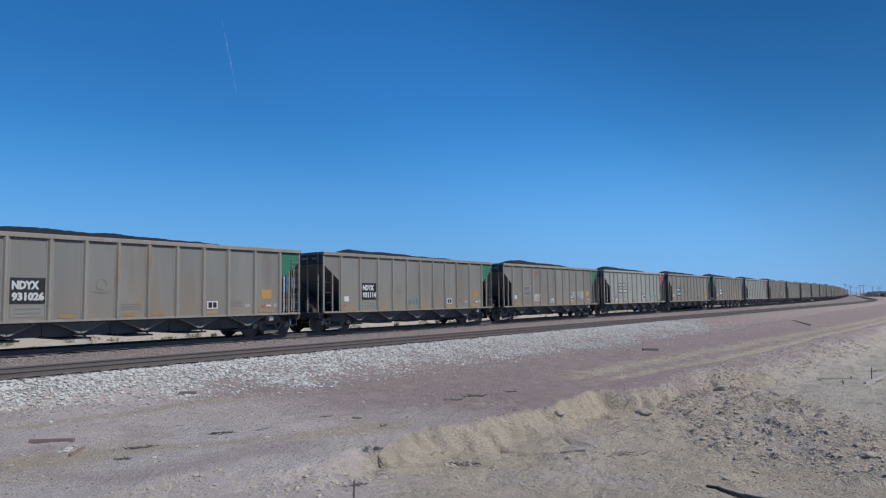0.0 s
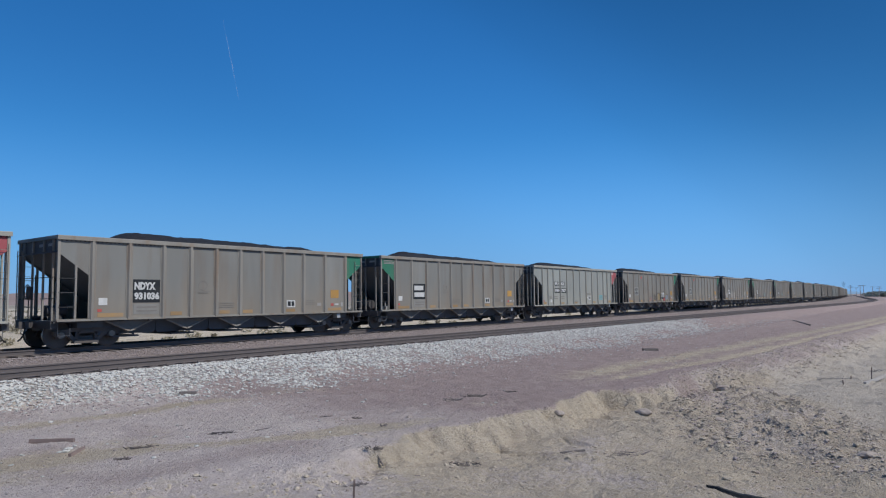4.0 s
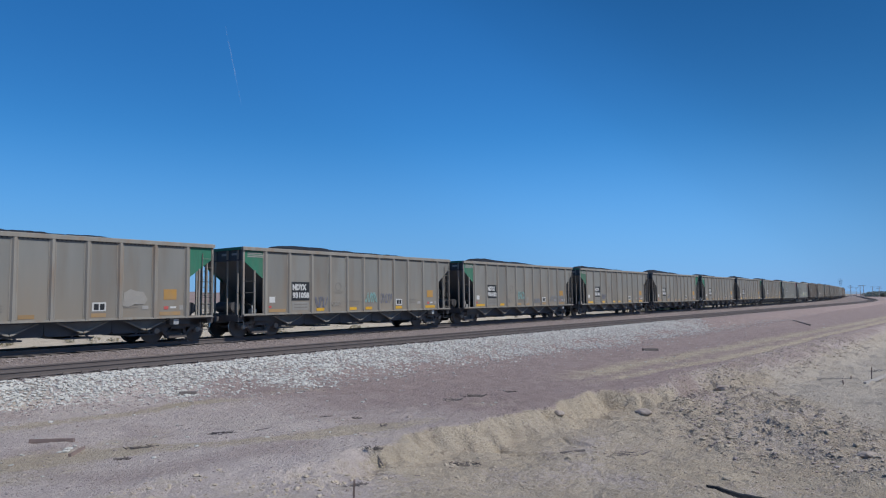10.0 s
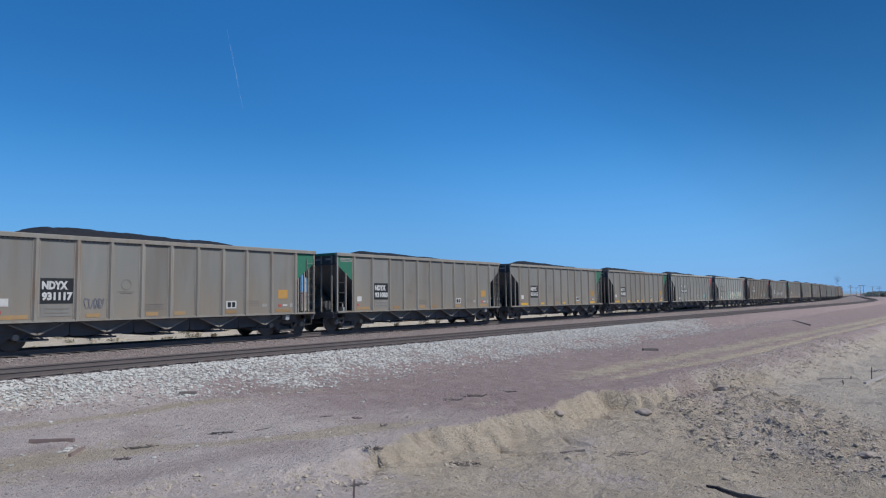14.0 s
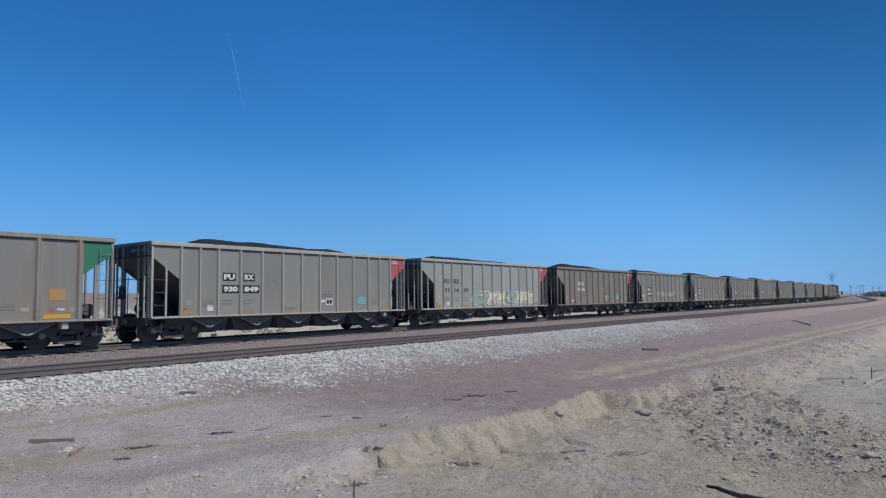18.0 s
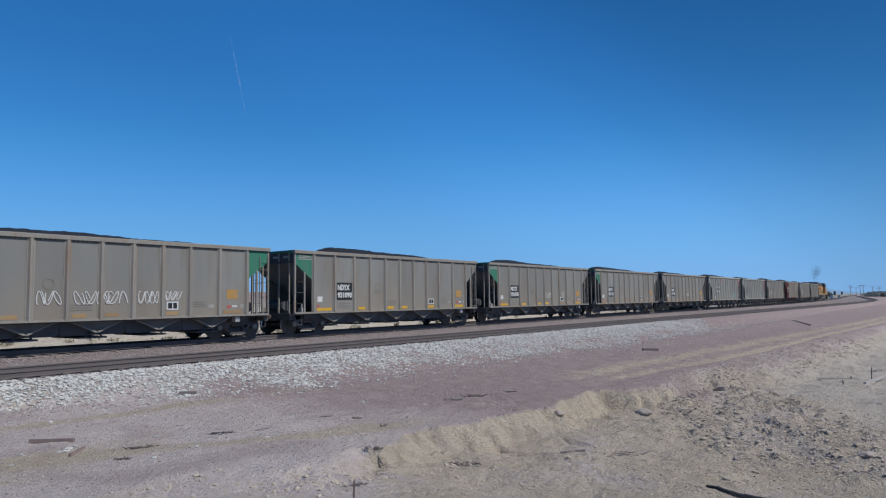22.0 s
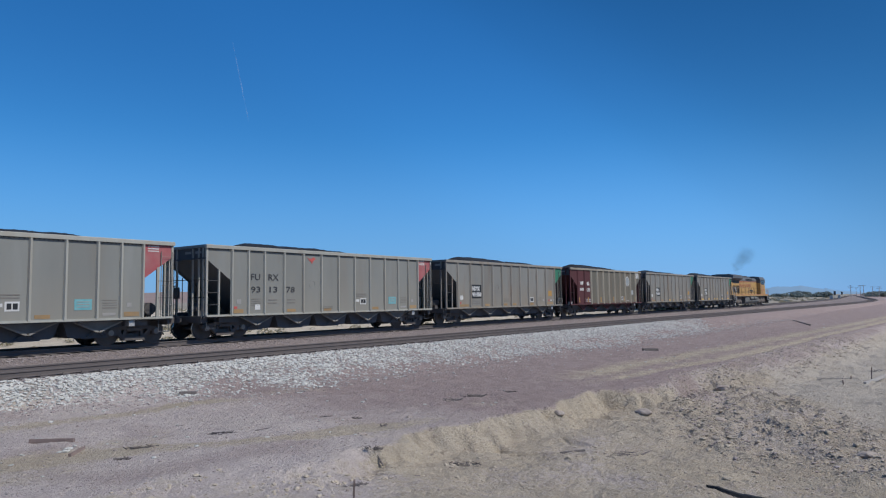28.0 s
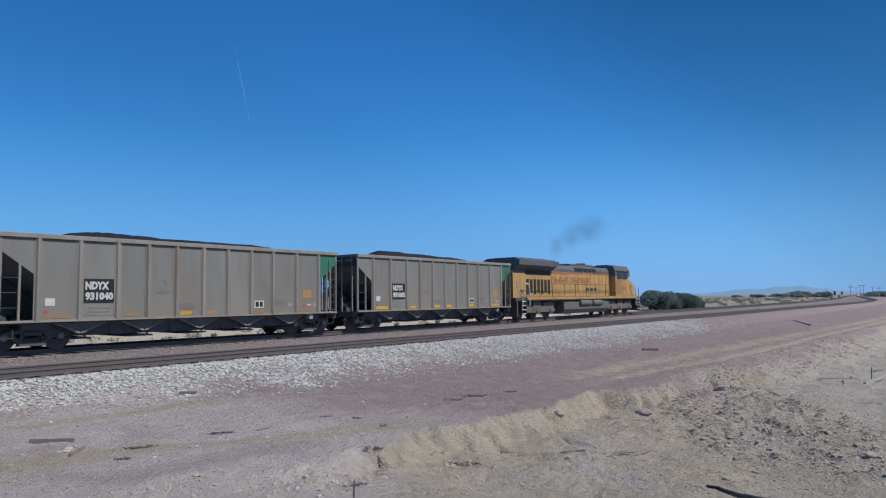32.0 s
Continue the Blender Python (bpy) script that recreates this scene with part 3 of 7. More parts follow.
# ---------------------------------------------------------------- tracks
def rail_mesh(track, side, top, name):
    """A rail swept along a track; side is the offset from the centre line."""
    prof = [(-0.07, 0.0), (0.07, 0.0), (0.07, 0.012), (0.012, 0.03), (0.012, 0.125), (0.036, 0.135), (0.036, 0.17), (0.030, 0.176), (-0.030, 0.176), (-0.036, 0.17),
            (-0.036, 0.135), (-0.012, 0.125), (-0.012, 0.03), (-0.07, 0.012)]
    xs = spaced([(-60, 80, 14), (80, 400, 64), (400, 2000, 40)])
    v, f, mi = [], [], []
    k = len(prof)
    for x in xs:
        y, a = track(x)
        for u, w in prof:
            v.append((x - math.sin(a) * (side + u), y + math.cos(a) * (side + u), top - 0.176 + w))
    for j in range(len(xs) - 1):
        for i in range(k):
            f.append((j * k + i, j * k + (i + 1) % k, (j + 1) * k + (i + 1) % k, (j + 1) * k + i))
            mi.append(1 if i == 7 else 0)
    me = bpy.data.meshes.new(name)
    me.from_pydata(v, [], f)
    me.materials.append(M["rail"])
    me.materials.append(M["railtop"])
    me.polygons.foreach_set("material_index", mi)
    return me


tie_mesh = Shape().prism([(-1.3, -0.09), (1.3, -0.09), (1.3, 0.075), (1.285, 0.09), (-1.285, 0.09), (-1.3, 0.075)], "x", -0.115, 0.115).mesh("tie", M["tie"])
plate_mesh = Shape().box(-0.1, 0.1, -0.19, 0.19, 0, 0.014).box(-0.07, -0.05, -0.13, -0.10, 0.014, 0.05).box(0.05, 0.07, 0.10, 0.13, 0.014, 0.05).mesh("tie_plate", M["rail"])
rng = random.Random(4)
for name, track, top in (("near_track", near_track, NEAR_Z), ("far_track", far_track, 0.0)):
    tr = thing("railway_track", None, "rusty steel rails on dark timber ties in ballast", "track", "railway tracks", "structure")
    for side in (-0.7525, 0.7525):
        part("rail", rail_mesh(track, side, top, "rail"), tr)
    base = top - 0.176 - 0.014 - 0.09
    rest = Shape()
    for k in range(1100):
        x = -6.0 + 0.535 * k
        y, a = track(x)
        if x < 120:
            tie = part("tie", tie_mesh, tr, "", pose(x + rng.uniform(-0.03, 0.03), y + rng.uniform(-0.05, 0.05), base + rng.uniform(-0.012, 0.004), 0, rng.uniform(-1.2, 1.2), math.degrees(a) + rng.uniform(-1.2, 1.2)))
            if x < 40 and top < -0.1:
                for side in (-0.7525, 0.7525):
                    part("tie_plate", plate_mesh, tie, "", pose(0, side, 0.09))
        else:
            p = [(x - math.sin(a) * w + u, y + math.cos(a) * w, base + h) for h in (-0.09, 0.09) for u, w in ((-0.115, -1.3), (0.115, -1.3), (0.115, 1.3), (-0.115, 1.3))]
            rest.poly(p, [(4, 5, 6, 7), (0, 1, 5, 4), (1, 2, 6, 5), (2, 3, 7, 6), (3, 0, 4, 7)])
    tagged(part("far_ties", rest.mesh("far_ties", M["tie"]), tr, "row of distant dark timber ties"), kind="stuff")


# ---------------------------------------------------------------- lettering
class Lettering:
    """Plates of built-in-font text turned into meshes; all are made in one go."""

    def __init__(self):
        self.todo, self.made, self.inked = {}, {}, {}

    def want(self, text, size, bold):
        self.todo[(text, size, bold)] = None

    def build(self):
        obs = {}
        for key in self.todo:
            text, size, bold = key
            cu = bpy.data.curves.new("lettering", "FONT")
            cu.body, cu.size, cu.offset, cu.extrude, cu.resolution_u = text, size, bold, 0.002, 2
            cu.space_character = 1.0
            obs[key] = new("lettering", cu)
        bpy.context.view_layer.update()
        dg = bpy.context.evaluated_depsgraph_get()
        for key, ob in obs.items():
            me = bpy.data.meshes.new_from_object(ob.evaluated_get(dg))
            cu = ob.data
            bpy.data.objects.remove(ob)
            bpy.data.curves.remove(cu)
            co = np.empty(len(me.vertices) * 3)
            me.vertices.foreach_get("co", co)
            co = co.reshape(-1, 3)
            lo, hi = co.min(0), co.max(0)
            self.made[key] = (me, lo, hi)

    def put(self, text, size, bold, x0, x1, z0, z1, y, mat, parent, name="lettering"):
        """The text fitted into x0..x1, z0..z1 on a side that faces -y."""
        me, lo, hi = self.made[(text, size, bold)]
        key = (text, size, bold, mat.name)
        if key not in self.inked:
            self.inked[key] = me.copy()
            self.inked[key].materials.clear()
            self.inked[key].materials.append(mat)
        me = self.inked[key]
        sx, sz = (x1 - x0) / (hi[0] - lo[0]), (z1 - z0) / (hi[1] - lo[1])
        m = Matrix(((sx, 0, 0, x0 - sx * lo[0]), (0, 0, -1, y), (0, sz, 0, z0 - sz * lo[1]), (0, 0, 0, 1)))
        return part(name, me, parent, "", m)


letters = Lettering()

# ---------------------------------------------------------------- coal hopper cars
HL, TOP, SILL, HW = 7.44, 3.95, 1.0, 1.6          # half length, top, sill and half width of a car's body
POSTS = {"n": [-6.26, -4.9, -3.54, -2.36, -1.18, 0.0, 1.18, 2.36, 3.54, 4.9, 6.26],
         "f": [-6.2, -5.36, -4.5, -3.4, -2.26, -1.12, 0.02, 1.15, 2.28, 3.42, 4.52, 5.38, 6.22],
         "w": [-6.1, -4.85, -3.6, -2.4, -1.2, 0.0, 1.2, 2.4, 3.6, 4.85, 6.1]}
cache = {}


def cached(key, make):
    if key not in cache:
        cache[key] = make()
    return cache[key]


def wheelset_mesh():
    s = Shape()
    for o, d in ((-0.7525, -1), (0.7525, 1)):
        w = d * 0.07
        s.turned([(0.46, -w), (0.457, -w * 0.2), (0.485, w * 0.55), (0.49, w * 0.75), (0.43, w)], 24, o, [1, 0, 0, 0])
        s.turned([(0.38, -w * 1.02), (0.2, -w * 0.7), (0.13, -w * 1.5)], 18, o)
        for k in range(6):                            # lightening marks on the wheel's plate, so that the turn shows
            t = k * math.pi / 3
            s.rod((0.3 * math.cos(t), o - w * 1.08, 0.3 * math.sin(t)), (0.3 * math.cos(t), o - w * 0.7, 0.3 * math.sin(t)), 0.03, 6)
    s.turned([(0.085, -1.02), (0.085, 1.02)], 10)
    return s.mesh("wheelset", [M["wheel"], M["tread"]])


def side_frame_mesh():
    """The cast side frame of a truck, facing -y, with its spring opening."""
    s = Shape()
    up = [(-1.12, 0.44), (-1.12, 0.60), (-0.72, 0.66), (-0.34, 0.72), (0.34, 0.72), (0.72, 0.66), (1.12, 0.60), (1.12, 0.44), (0.94, 0.50), (0.70, 0.52), (0.44, 0.57), (-0.44, 0.57), (-0.70, 0.52), (-0.94, 0.50)]
    s.prism(up, "y", -0.10, 0.10)
    for d in (-1, 1):
        s.prism([(d * 0.78, 0.54), (d * 0.60, 0.56), (d * 0.28, 0.24), (d * 0.40, 0.18)], "y", -0.09, 0.09)
        s.prism([(d * 0.30, 0.30), (d * 0.42, 0.30), (d * 0.36, 0.60), (d * 0.28, 0.60)], "y", -0.08, 0.08)
        s.prism([(d * 0.76, 0.36), (d * 1.04, 0.36), (d * 1.06, 0.52), (d * 0.74, 0.52)], "y", -0.12, 0.05)
        s.rod((d * 0.89, -0.17, 0.457), (d * 0.89, 0.0, 0.457), 0.11, 12, mi=1)
    s.prism([(-0.44, 0.15), (0.44, 0.15), (0.40, 0.29), (-0.40, 0.29)], "y", -0.12, 0.12)
    s.box(-0.26, 0.26, 0.0, 0.09, 0.28, 0.58)
    s.prism([(-0.30, 0.50), (0.30, 0.50), (0.26, 0.62), (-0.26, 0.62)], "y", -0.14, 0.08)
    return s.mesh("side_frame", [M["truck"], M["n_post"]])


def truck(parent, x):
    """A two-axle truck. Returns its wheelsets."""
    t = part("truck", cached("bolster", lambda: Shape().box(-0.2, 0.2, -1.0, 1.0, 0.40, 0.66).box(-0.5, 0.5, -0.5, -0.4, 0.32, 0.42).box(-0.5, 0.5, 0.4, 0.5, 0.32, 0.42).mesh("bolster", M["truck"])), parent, "two-axle cast steel truck", pose(x, 0, 0))
    for y, r in ((-1.0, 0), (1.0, 180)):
        part("side_frame", cached("side_frame", side_frame_mesh), t, "", pose(0, y, 0, 0, 0, r))
    sets = []
    for d in (-0.89, 0.89):
        sets.append(part("wheelset", cached("wheelset", wheelset_mesh), t, "dark steel wheels with polished treads", pose(d, 0, 0.457)))
    return sets


def end_ladder_mesh():
    s = Shape()
    for x in (0.0, 0.46):
        s.box(x - 0.010, x + 0.010, -0.015, 0.015, 0.95, 3.55)
    for k in range(7):
        s.rod((0, -0.03, 1.12 + 0.37 * k), (0.46, -0.03, 1.12 + 0.37 * k), 0.009, 5)
    return s.mesh("ladder", M["n_post"])


def brake_wheel_mesh():
    s = Shape()
    n = 16
    ring = [(0.0, 0.27 * math.cos(2 * math.pi * i / n), 0.27 * math.sin(2 * math.pi * i / n)) for i in range(n + 1)]
    s.tube(ring, 0.018, 5)
    for i in range(0, n, 4):
        s.rod((0.03, 0, 0), ring[i], 0.013, 4)
    s.box(0.02, 0.14, -0.16, 0.16, -0.28, 0.2)
    s.rod((0.05, 0, -0.25), (0.05, 0, -1.0), 0.02, 5)
    return s.mesh("brake_wheel", M["frame"])


def coal_mesh(seed):
    """A heaped load: a long crowned loaf, higher towards the leading end."""
    r = random.Random(seed)
    a, b = -6.5 + r.uniform(-0.4, 0.4), 6.8 + r.uniform(-0.4, 0.3)
    peak = 0.47 + r.uniform(-0.07, 0.07)
    crest = r.uniform(-0.06, 0.08)
    nu, nv = 90, 16
    x, y = (g.ravel() for g in np.meshgrid(np.linspace(-HL + 0.1, HL - 0.1, nu + 1), np.linspace(-HW + 0.09, HW - 0.09, nv + 1), indexing="ij"))
    t = np.clip((x - a) / (b - a), 0, 1)
    rise = np.minimum(smooth(0, 0.2, t), 1 - smooth(0.76 + crest, 1.0, t)) * (1.0 - 0.22 * smooth(0.2, 0.85, t) + 0.07 * fnoise(x, seed * 3.1, 0.45, 1.0))
    w = 1 - np.abs(y / (HW - 0.09)) ** 1.6
    z = TOP - 0.32 + (peak + 0.22) * rise * (0.12 + 0.88 * w) + 0.045 * fnoise(x + seed, y, 0.8, 2.0) + 0.022 * fnoise(x + seed, y, 3.7, 5.0) + 0.022 * fnoise(x, y + seed, 9.0, 5.0)
    v, f = np.stack([x, y, z], 1).tolist(), []
    for i in range(nu):
        for j in range(nv):
            k = i * (nv + 1) + j
            f.append((k, k + nv + 1, k + nv + 2, k + 1))
    me = bpy.data.meshes.new("coal_load")
    me.from_pydata(v, [], f)
    me.materials.append(M["coal"])
    me.polygons.foreach_set("use_smooth", [True] * len(f))
    return me


def panel_outline(x0, x1, kind):
    """A side sheet between two posts; the outermost are cut off along the slope of the end."""
    if x0 <= -HL + 0.01:
        cut = TOP - 0.62
        low = cut - (x1 - x0) * 0.72
        return [(x0 + 0.03, TOP - 0.1), (x0 + 0.03, cut), (x1, low), (x1, TOP - 0.1)]
    if x1 >= HL - 0.01:
        cut = TOP - 0.62
        low = cut - (x1 - x0) * 0.72
        return [(x0, TOP - 0.1), (x0, low), (x1 - 0.03, cut), (x1 - 0.03, TOP - 0.1)]
    return [(x0, SILL + 0.02), (x1, SILL + 0.02), (x1, TOP - 0.1), (x0, TOP - 0.1)]


def post_mesh(kind, mat):
    """A hat-section post: a proud rib between two riveted flanges."""
    s = Shape()
    w = {"n": 0.05, "f": 0.035, "w": 0.07}[kind]
    fl = {"n": 0.13, "f": 0.07, "w": 0.15}[kind]
    s.box(-fl, fl, -0.012, 0.0, SILL + 0.05, TOP - 0.14)
    s.prism([(-1.9 * w, -0.012), (-0.8 * w, -0.080), (0.8 * w, -0.080), (1.9 * w, -0.012)], "z", SILL + 0.03, TOP - 0.12)
    s.box(-w * 1.25, w * 1.25, -0.09, 0.0, SILL - 0.02, SILL + 0.05)
    if kind != "f":
        for d in (-1, 1):
            for k in range(15):
                z = SILL + 0.14 + k * 0.185
                x = d * fl * 0.76
                s.box(x - 0.014, x + 0.014, -0.026, -0.012, z - 0.014, z + 0.014)
    return s.mesh("side_post", mat)


def hopper_mesh(kind):
    """A discharge chute below the sill: plates that slope to the door, with a pale V-shaped front."""
    s = Shape()
    for y0, y1 in ((-1.08, -0.33), (0.33, 1.08)):
        if kind == "f":
            s.prism([(-1.14, SILL - 0.06), (1.14, SILL - 0.06), (1.02, 0.62), (0.95, 0.40), (0.80, 0.34), (-0.80, 0.34), (-0.95, 0.40), (-1.02, 0.62)], "y", y0, y1)
        else:
            s.prism([(-1.175, SILL - 0.06), (1.175, SILL - 0.06), (1.165, 0.50), (1.06, 0.42), (-1.06, 0.42), (-1.165, 0.50)], "y", y0, y1)
    s.box(-0.5, 0.5, -1.1, 1.1, 0.30, 0.36)
    for d in (-1, 1):
        s.rod((d * 0.3, -1.12, 0.38), (d * 0.08, -1.12, 0.52), 0.03, 5)
    return s.mesh("hopper_body", M["under"])


def vee_mesh(mat):
    s = Shape()
    s.prism([(-0.80, SILL - 0.10), (0.80, SILL - 0.10), (0.06, 0.58), (-0.06, 0.58)], "y", -1.38, -1.34)
    for d in (-1, 1):
        s.prism([(d * 0.83, SILL - 0.10), (d * 0.92, SILL - 0.10), (d * 0.08, 0.52), (0.0, 0.52), (d * 0.03, 0.58)], "y", -1.41, -1.33, 1)
    return s.mesh("chute_plate", [mat, M["n_post"] if mat is M["hopper"] else mat])


def flat(x0, x1, z0, z1, y, parent, mat, name, label="", t=0.004):
    key = ("flat", round(x1 - x0, 2), round(z1 - z0, 2), mat.name, name)
    me = cached(key, lambda: Shape().box(-(x1 - x0) / 2, (x1 - x0) / 2, -t, t, -(z1 - z0) / 2, (z1 - z0) / 2).mesh(name, mat))
    return part(name, me, parent, label, pose((x0 + x1) / 2, y, (z0 + z1) / 2))


wheelsets = []            # every wheelset with its thing, to be turned
cars = []                 # every car with its place in the train


def hopper_car(index, kind, sides, posts, label, left=None, right=None, plate="panel", lines=(), red_bays=0, bright=()):
    """A coal hopper car with its load. kind picks the post pattern; left and right: the colour of the end corners."""
    car = thing("coal_hopper_car", None, label, "railcar", "cars of the coal train")
    ps = POSTS[kind]
    xs = [-HL] + ps + [HL]
    end_posts = M["w_red"] if red_bays else posts
    for y, r in ((-HW, 0), (HW, 180)):
        for k in range(len(xs) - 1):
            x0, x1 = xs[k], xs[k + 1]
            m = sides
            if k == 0 and left:
                m = left
            if k == len(xs) - 2 and right:
                m = right
            if k < red_bays:
                m = M["w_red"]
            if r:
                x0, x1 = -x1, -x0
            key = ("panel", kind, round(x0, 2), round(x1, 2), m.name)
            me = cached(key, lambda: Shape().prism(panel_outline(x0, x1, kind), "y", 0.0, 0.02).mesh("side_panel", m))
            part("side_panel", me, car, "", pose(0, y, 0, 0, 0, r))
        for k, x in enumerate(ps):
            m = M["w_red"] if k < red_bays - 1 else posts
            me = cached(("post", kind, m.name), lambda: post_mesh(kind, m))
            part("side_post", me, car, "", pose(x, y, 0, 0, 0, r))

        def chord():
            s = Shape()
            # rivets in the dark material imitate the shadow below the chord
            for k in range(96):
                x = -HL + 0.12 + k * (2 * HL - 0.24) / 95
                s.box(x - 0.022, x + 0.022, -0.03, 0.0, TOP - 0.20, TOP - 0.165, 1)
            return s
        me = cached(("chord", posts.name), lambda: chord().prism([(-0.085, TOP - 0.15), (0.06, TOP - 0.15), (0.06, TOP), (-0.07, TOP), (-0.085, TOP - 0.02)], "x", -HL - 0.05, HL + 0.05).mesh("top_chord", [posts, M["frame"]]))
        part("top_chord", me, car, "", pose(0, y, 0, 0, 0, r))
        sill_mat = M["w_red"] if red_bays else posts
        me = cached(("sill", sill_mat.name), lambda: Shape().prism([(-0.10, SILL - 0.05), (0.10, SILL - 0.05), (0.10, SILL + 0.03), (-0.06, SILL + 0.03), (-0.06, SILL - 0.02), (-0.10, SILL - 0.02)], "x", -HL, HL).mesh("side_sill", sill_mat))
        part("side_sill", me, car, "", pose(0, y, 0, 0, 0, r))
        for x in (-HL + 0.03, HL - 0.03):
            me = cached(("corner", end_posts.name), lambda: Shape().box(-0.045, 0.045, -0.05, 0.05, SILL - 0.02, TOP - 0.13).mesh("corner_post", end_posts))
            part("corner_post", me, car, "", pose(x, y * 0.985, 0))
    end_mat = M["w_red"] if red_bays else sides
    for d, r in ((-1, 180), (1, 0)):
        # the sloping end sheet runs from under the end chord down into the hopper
        me = cached(("slope", end_mat.name), lambda: Shape().prism([(HL - 0.08, TOP - 0.5), (HL - 0.06, TOP - 0.54), (4.0, SILL - 0.12), (3.96, SILL - 0.08)], "y", -HW + 0.03, HW - 0.03).mesh("slope_sheet", M["slope"] if end_mat is not M["w_red"] else end_mat))
        part("slope_sheet", me, car, "", pose(0, 0, 0, 0, 0, r))
        cap = (left if d < 0 else right) or end_mat
        me = cached(("endsheet", cap.name), lambda: Shape().box(HL - 0.09, HL - 0.05, -HW + 0.03, HW - 0.03, TOP - 0.54, TOP - 0.1, 1).box(HL - 0.1, HL + 0.04, -HW, HW, TOP - 0.12, TOP + 0.0).box(HL - 0.1, HL + 0.02, -HW, HW, TOP - 0.6, TOP - 0.54, 1).mesh("end_sheet", [cap, M["frame"]]))
        part("end_sheet", me, car, "", pose(0, 0, 0, 0, 0, r))
        me = cached("endpost" + end_posts.name, lambda: Shape().box(-0.03, 0.03, -0.035, 0.035, SILL - 0.1, TOP - 0.13).mesh("end_post", end_posts))
        ends = (-1.35, -1.05, -0.6, 0.6, 1.05, 1.35) if kind == "f" else (-1.2, -0.45, 0.45, 1.2)
        for y in ends:
            part("end_post", me, car, "", pose(d * (HL - 0.015), y, 0))
        for y in (-HW * 0.985, HW * 0.985):
            me2 = cached("strut" + end_posts.name, lambda: Shape().box(-0.035, 0.035, -0.04, 0.04, SILL - 0.05, TOP - 1.02).mesh("side_strut", end_posts))
            part("side_strut", me2, car, "", pose(d * (HL - 0.62), y, 0))
        part("end_platform", cached("platform", lambda: Shape().box(HL - 1.45, HL + 0.08, -HW + 0.02, HW - 0.02, SILL - 0.10, SILL - 0.04).box(HL - 0.12, HL + 0.12, -1.45, 1.45, SILL - 0.3, SILL - 0.02).mesh("end_platform", M["frame"])), car, "", pose(0, 0, 0, 0, 0, r))
        for y, face in ((-HW - 0.03, 0), (HW + 0.03, 180)):
            rung = cached("rung" + posts.name, lambda: Shape().rod((-0.56, 0, 0), (0.0, 0, 0), 0.011, 5).mesh("grab_iron", M["frame"]))
            for z in ((1.45, 1.95, 2.45) if d < 0 else (1.75, 2.4)):
                part("grab_iron", rung, car, "", pose(d * (HL - 0.04) + (0 if d > 0 else 0.56), y, z))
        step = cached("step", lambda: Shape().tube([(-0.2, 0, 0.9), (-0.2, 0, 0.45), (0.2, 0, 0.45), (0.2, 0, 0.9)], 0.013, 5).mesh("stirrup_step", M["under"]))
        for y in (-1.52, 1.52):
            part("stirrup_step", step, car, "", pose(d * (HL - 0.3), y, 0))
        part("coupler", cached("coupler", lambda: Shape().box(HL - 0.2, HL + 0.32, -0.09, 0.09, 0.74, 0.92).prism([(HL + 0.28, -0.15), (HL + 0.52, -0.16), (HL + 0.56, 0.02), (HL + 0.40, 0.06), (HL + 0.42, 0.16), (HL + 0.28, 0.15)], "z", 0.70, 0.96).mesh("coupler", M["truck"])), car, "", pose(0, 0, 0, 0, 0, r))
        part("air_hose", cached("hose", lambda: Shape().tube([(HL + 0.05, -0.35, 0.72), (HL + 0.22, -0.38, 0.52), (HL + 0.36, -0.30, 0.34), (HL + 0.5, -0.15, 0.28), (HL + 0.54, 0.0, 0.3)], 0.028, 6).mesh("air_hose", M["hose"])), car, "", pose(0, 0, 0, 0, 0, r))
    part("ladder", cached("ladder", end_ladder_mesh), car, "", pose(HL - 0.5, -HW - 0.04, 0))
    part("ladder", cached("ladder", end_ladder_mesh), car, "", pose(-HL + 0.5, HW + 0.04, 0, 0, 0, 180))
    be = pose(0, 0, 0, 0, 0, 180 if right else 0)        # the brake gear sits at the end away from the painted corner
    part("end_ladder", cached("ladder", end_ladder_mesh), car, "", pose(-HL - 0.1, 1.5, 0, 0, 0, -90))
    part("hand_rail", cached("hrail", lambda: Shape().tube([(0, -1.5, 1.75), (0, -0.3, 1.75)], 0.014, 5).tube([(0, -1.5, 2.5), (0, 1.5, 2.5)], 0.014, 5).tube([(0, 0.3, 1.75), (0, 1.5, 1.75)], 0.014, 5).tube([(0.02, -0.1, 0.95), (0.02, -0.1, 2.6)], 0.02, 5).mesh("hand_rail", M["frame"])), car, "", be @ pose(HL, 0, 0))
    part("brake_wheel", cached("brake_wheel", brake_wheel_mesh), car, "", be @ pose(HL + 0.10, -0.55, 2.0, 0, 0, 180))
    part("brake_cylinder", cached("cyl", lambda: Shape().rod((HL - 0.9, 0.2, 1.32), (HL - 0.2, 0.2, 1.32), 0.2, 14).box(HL - 0.7, HL - 0.4, 0.0, 0.4, SILL - 0.06, 1.2).mesh("brake_cylinder", M["frame"])), car, "", be)
    part("valve_box", cached("vbox", lambda: Shape().box(HL - 1.0, HL - 0.7, -0.5, -0.1, SILL - 0.06, 1.5).mesh("valve_box", M["frame"])), car, "", be)
    part("slack_pipe", cached("spipe", lambda: Shape().rod((HL - 0.7, -0.9, 1.04), (HL - 0.2, -0.9, 1.04), 0.09, 10).mesh("slack_pipe", M["frame"])), car, "", be)
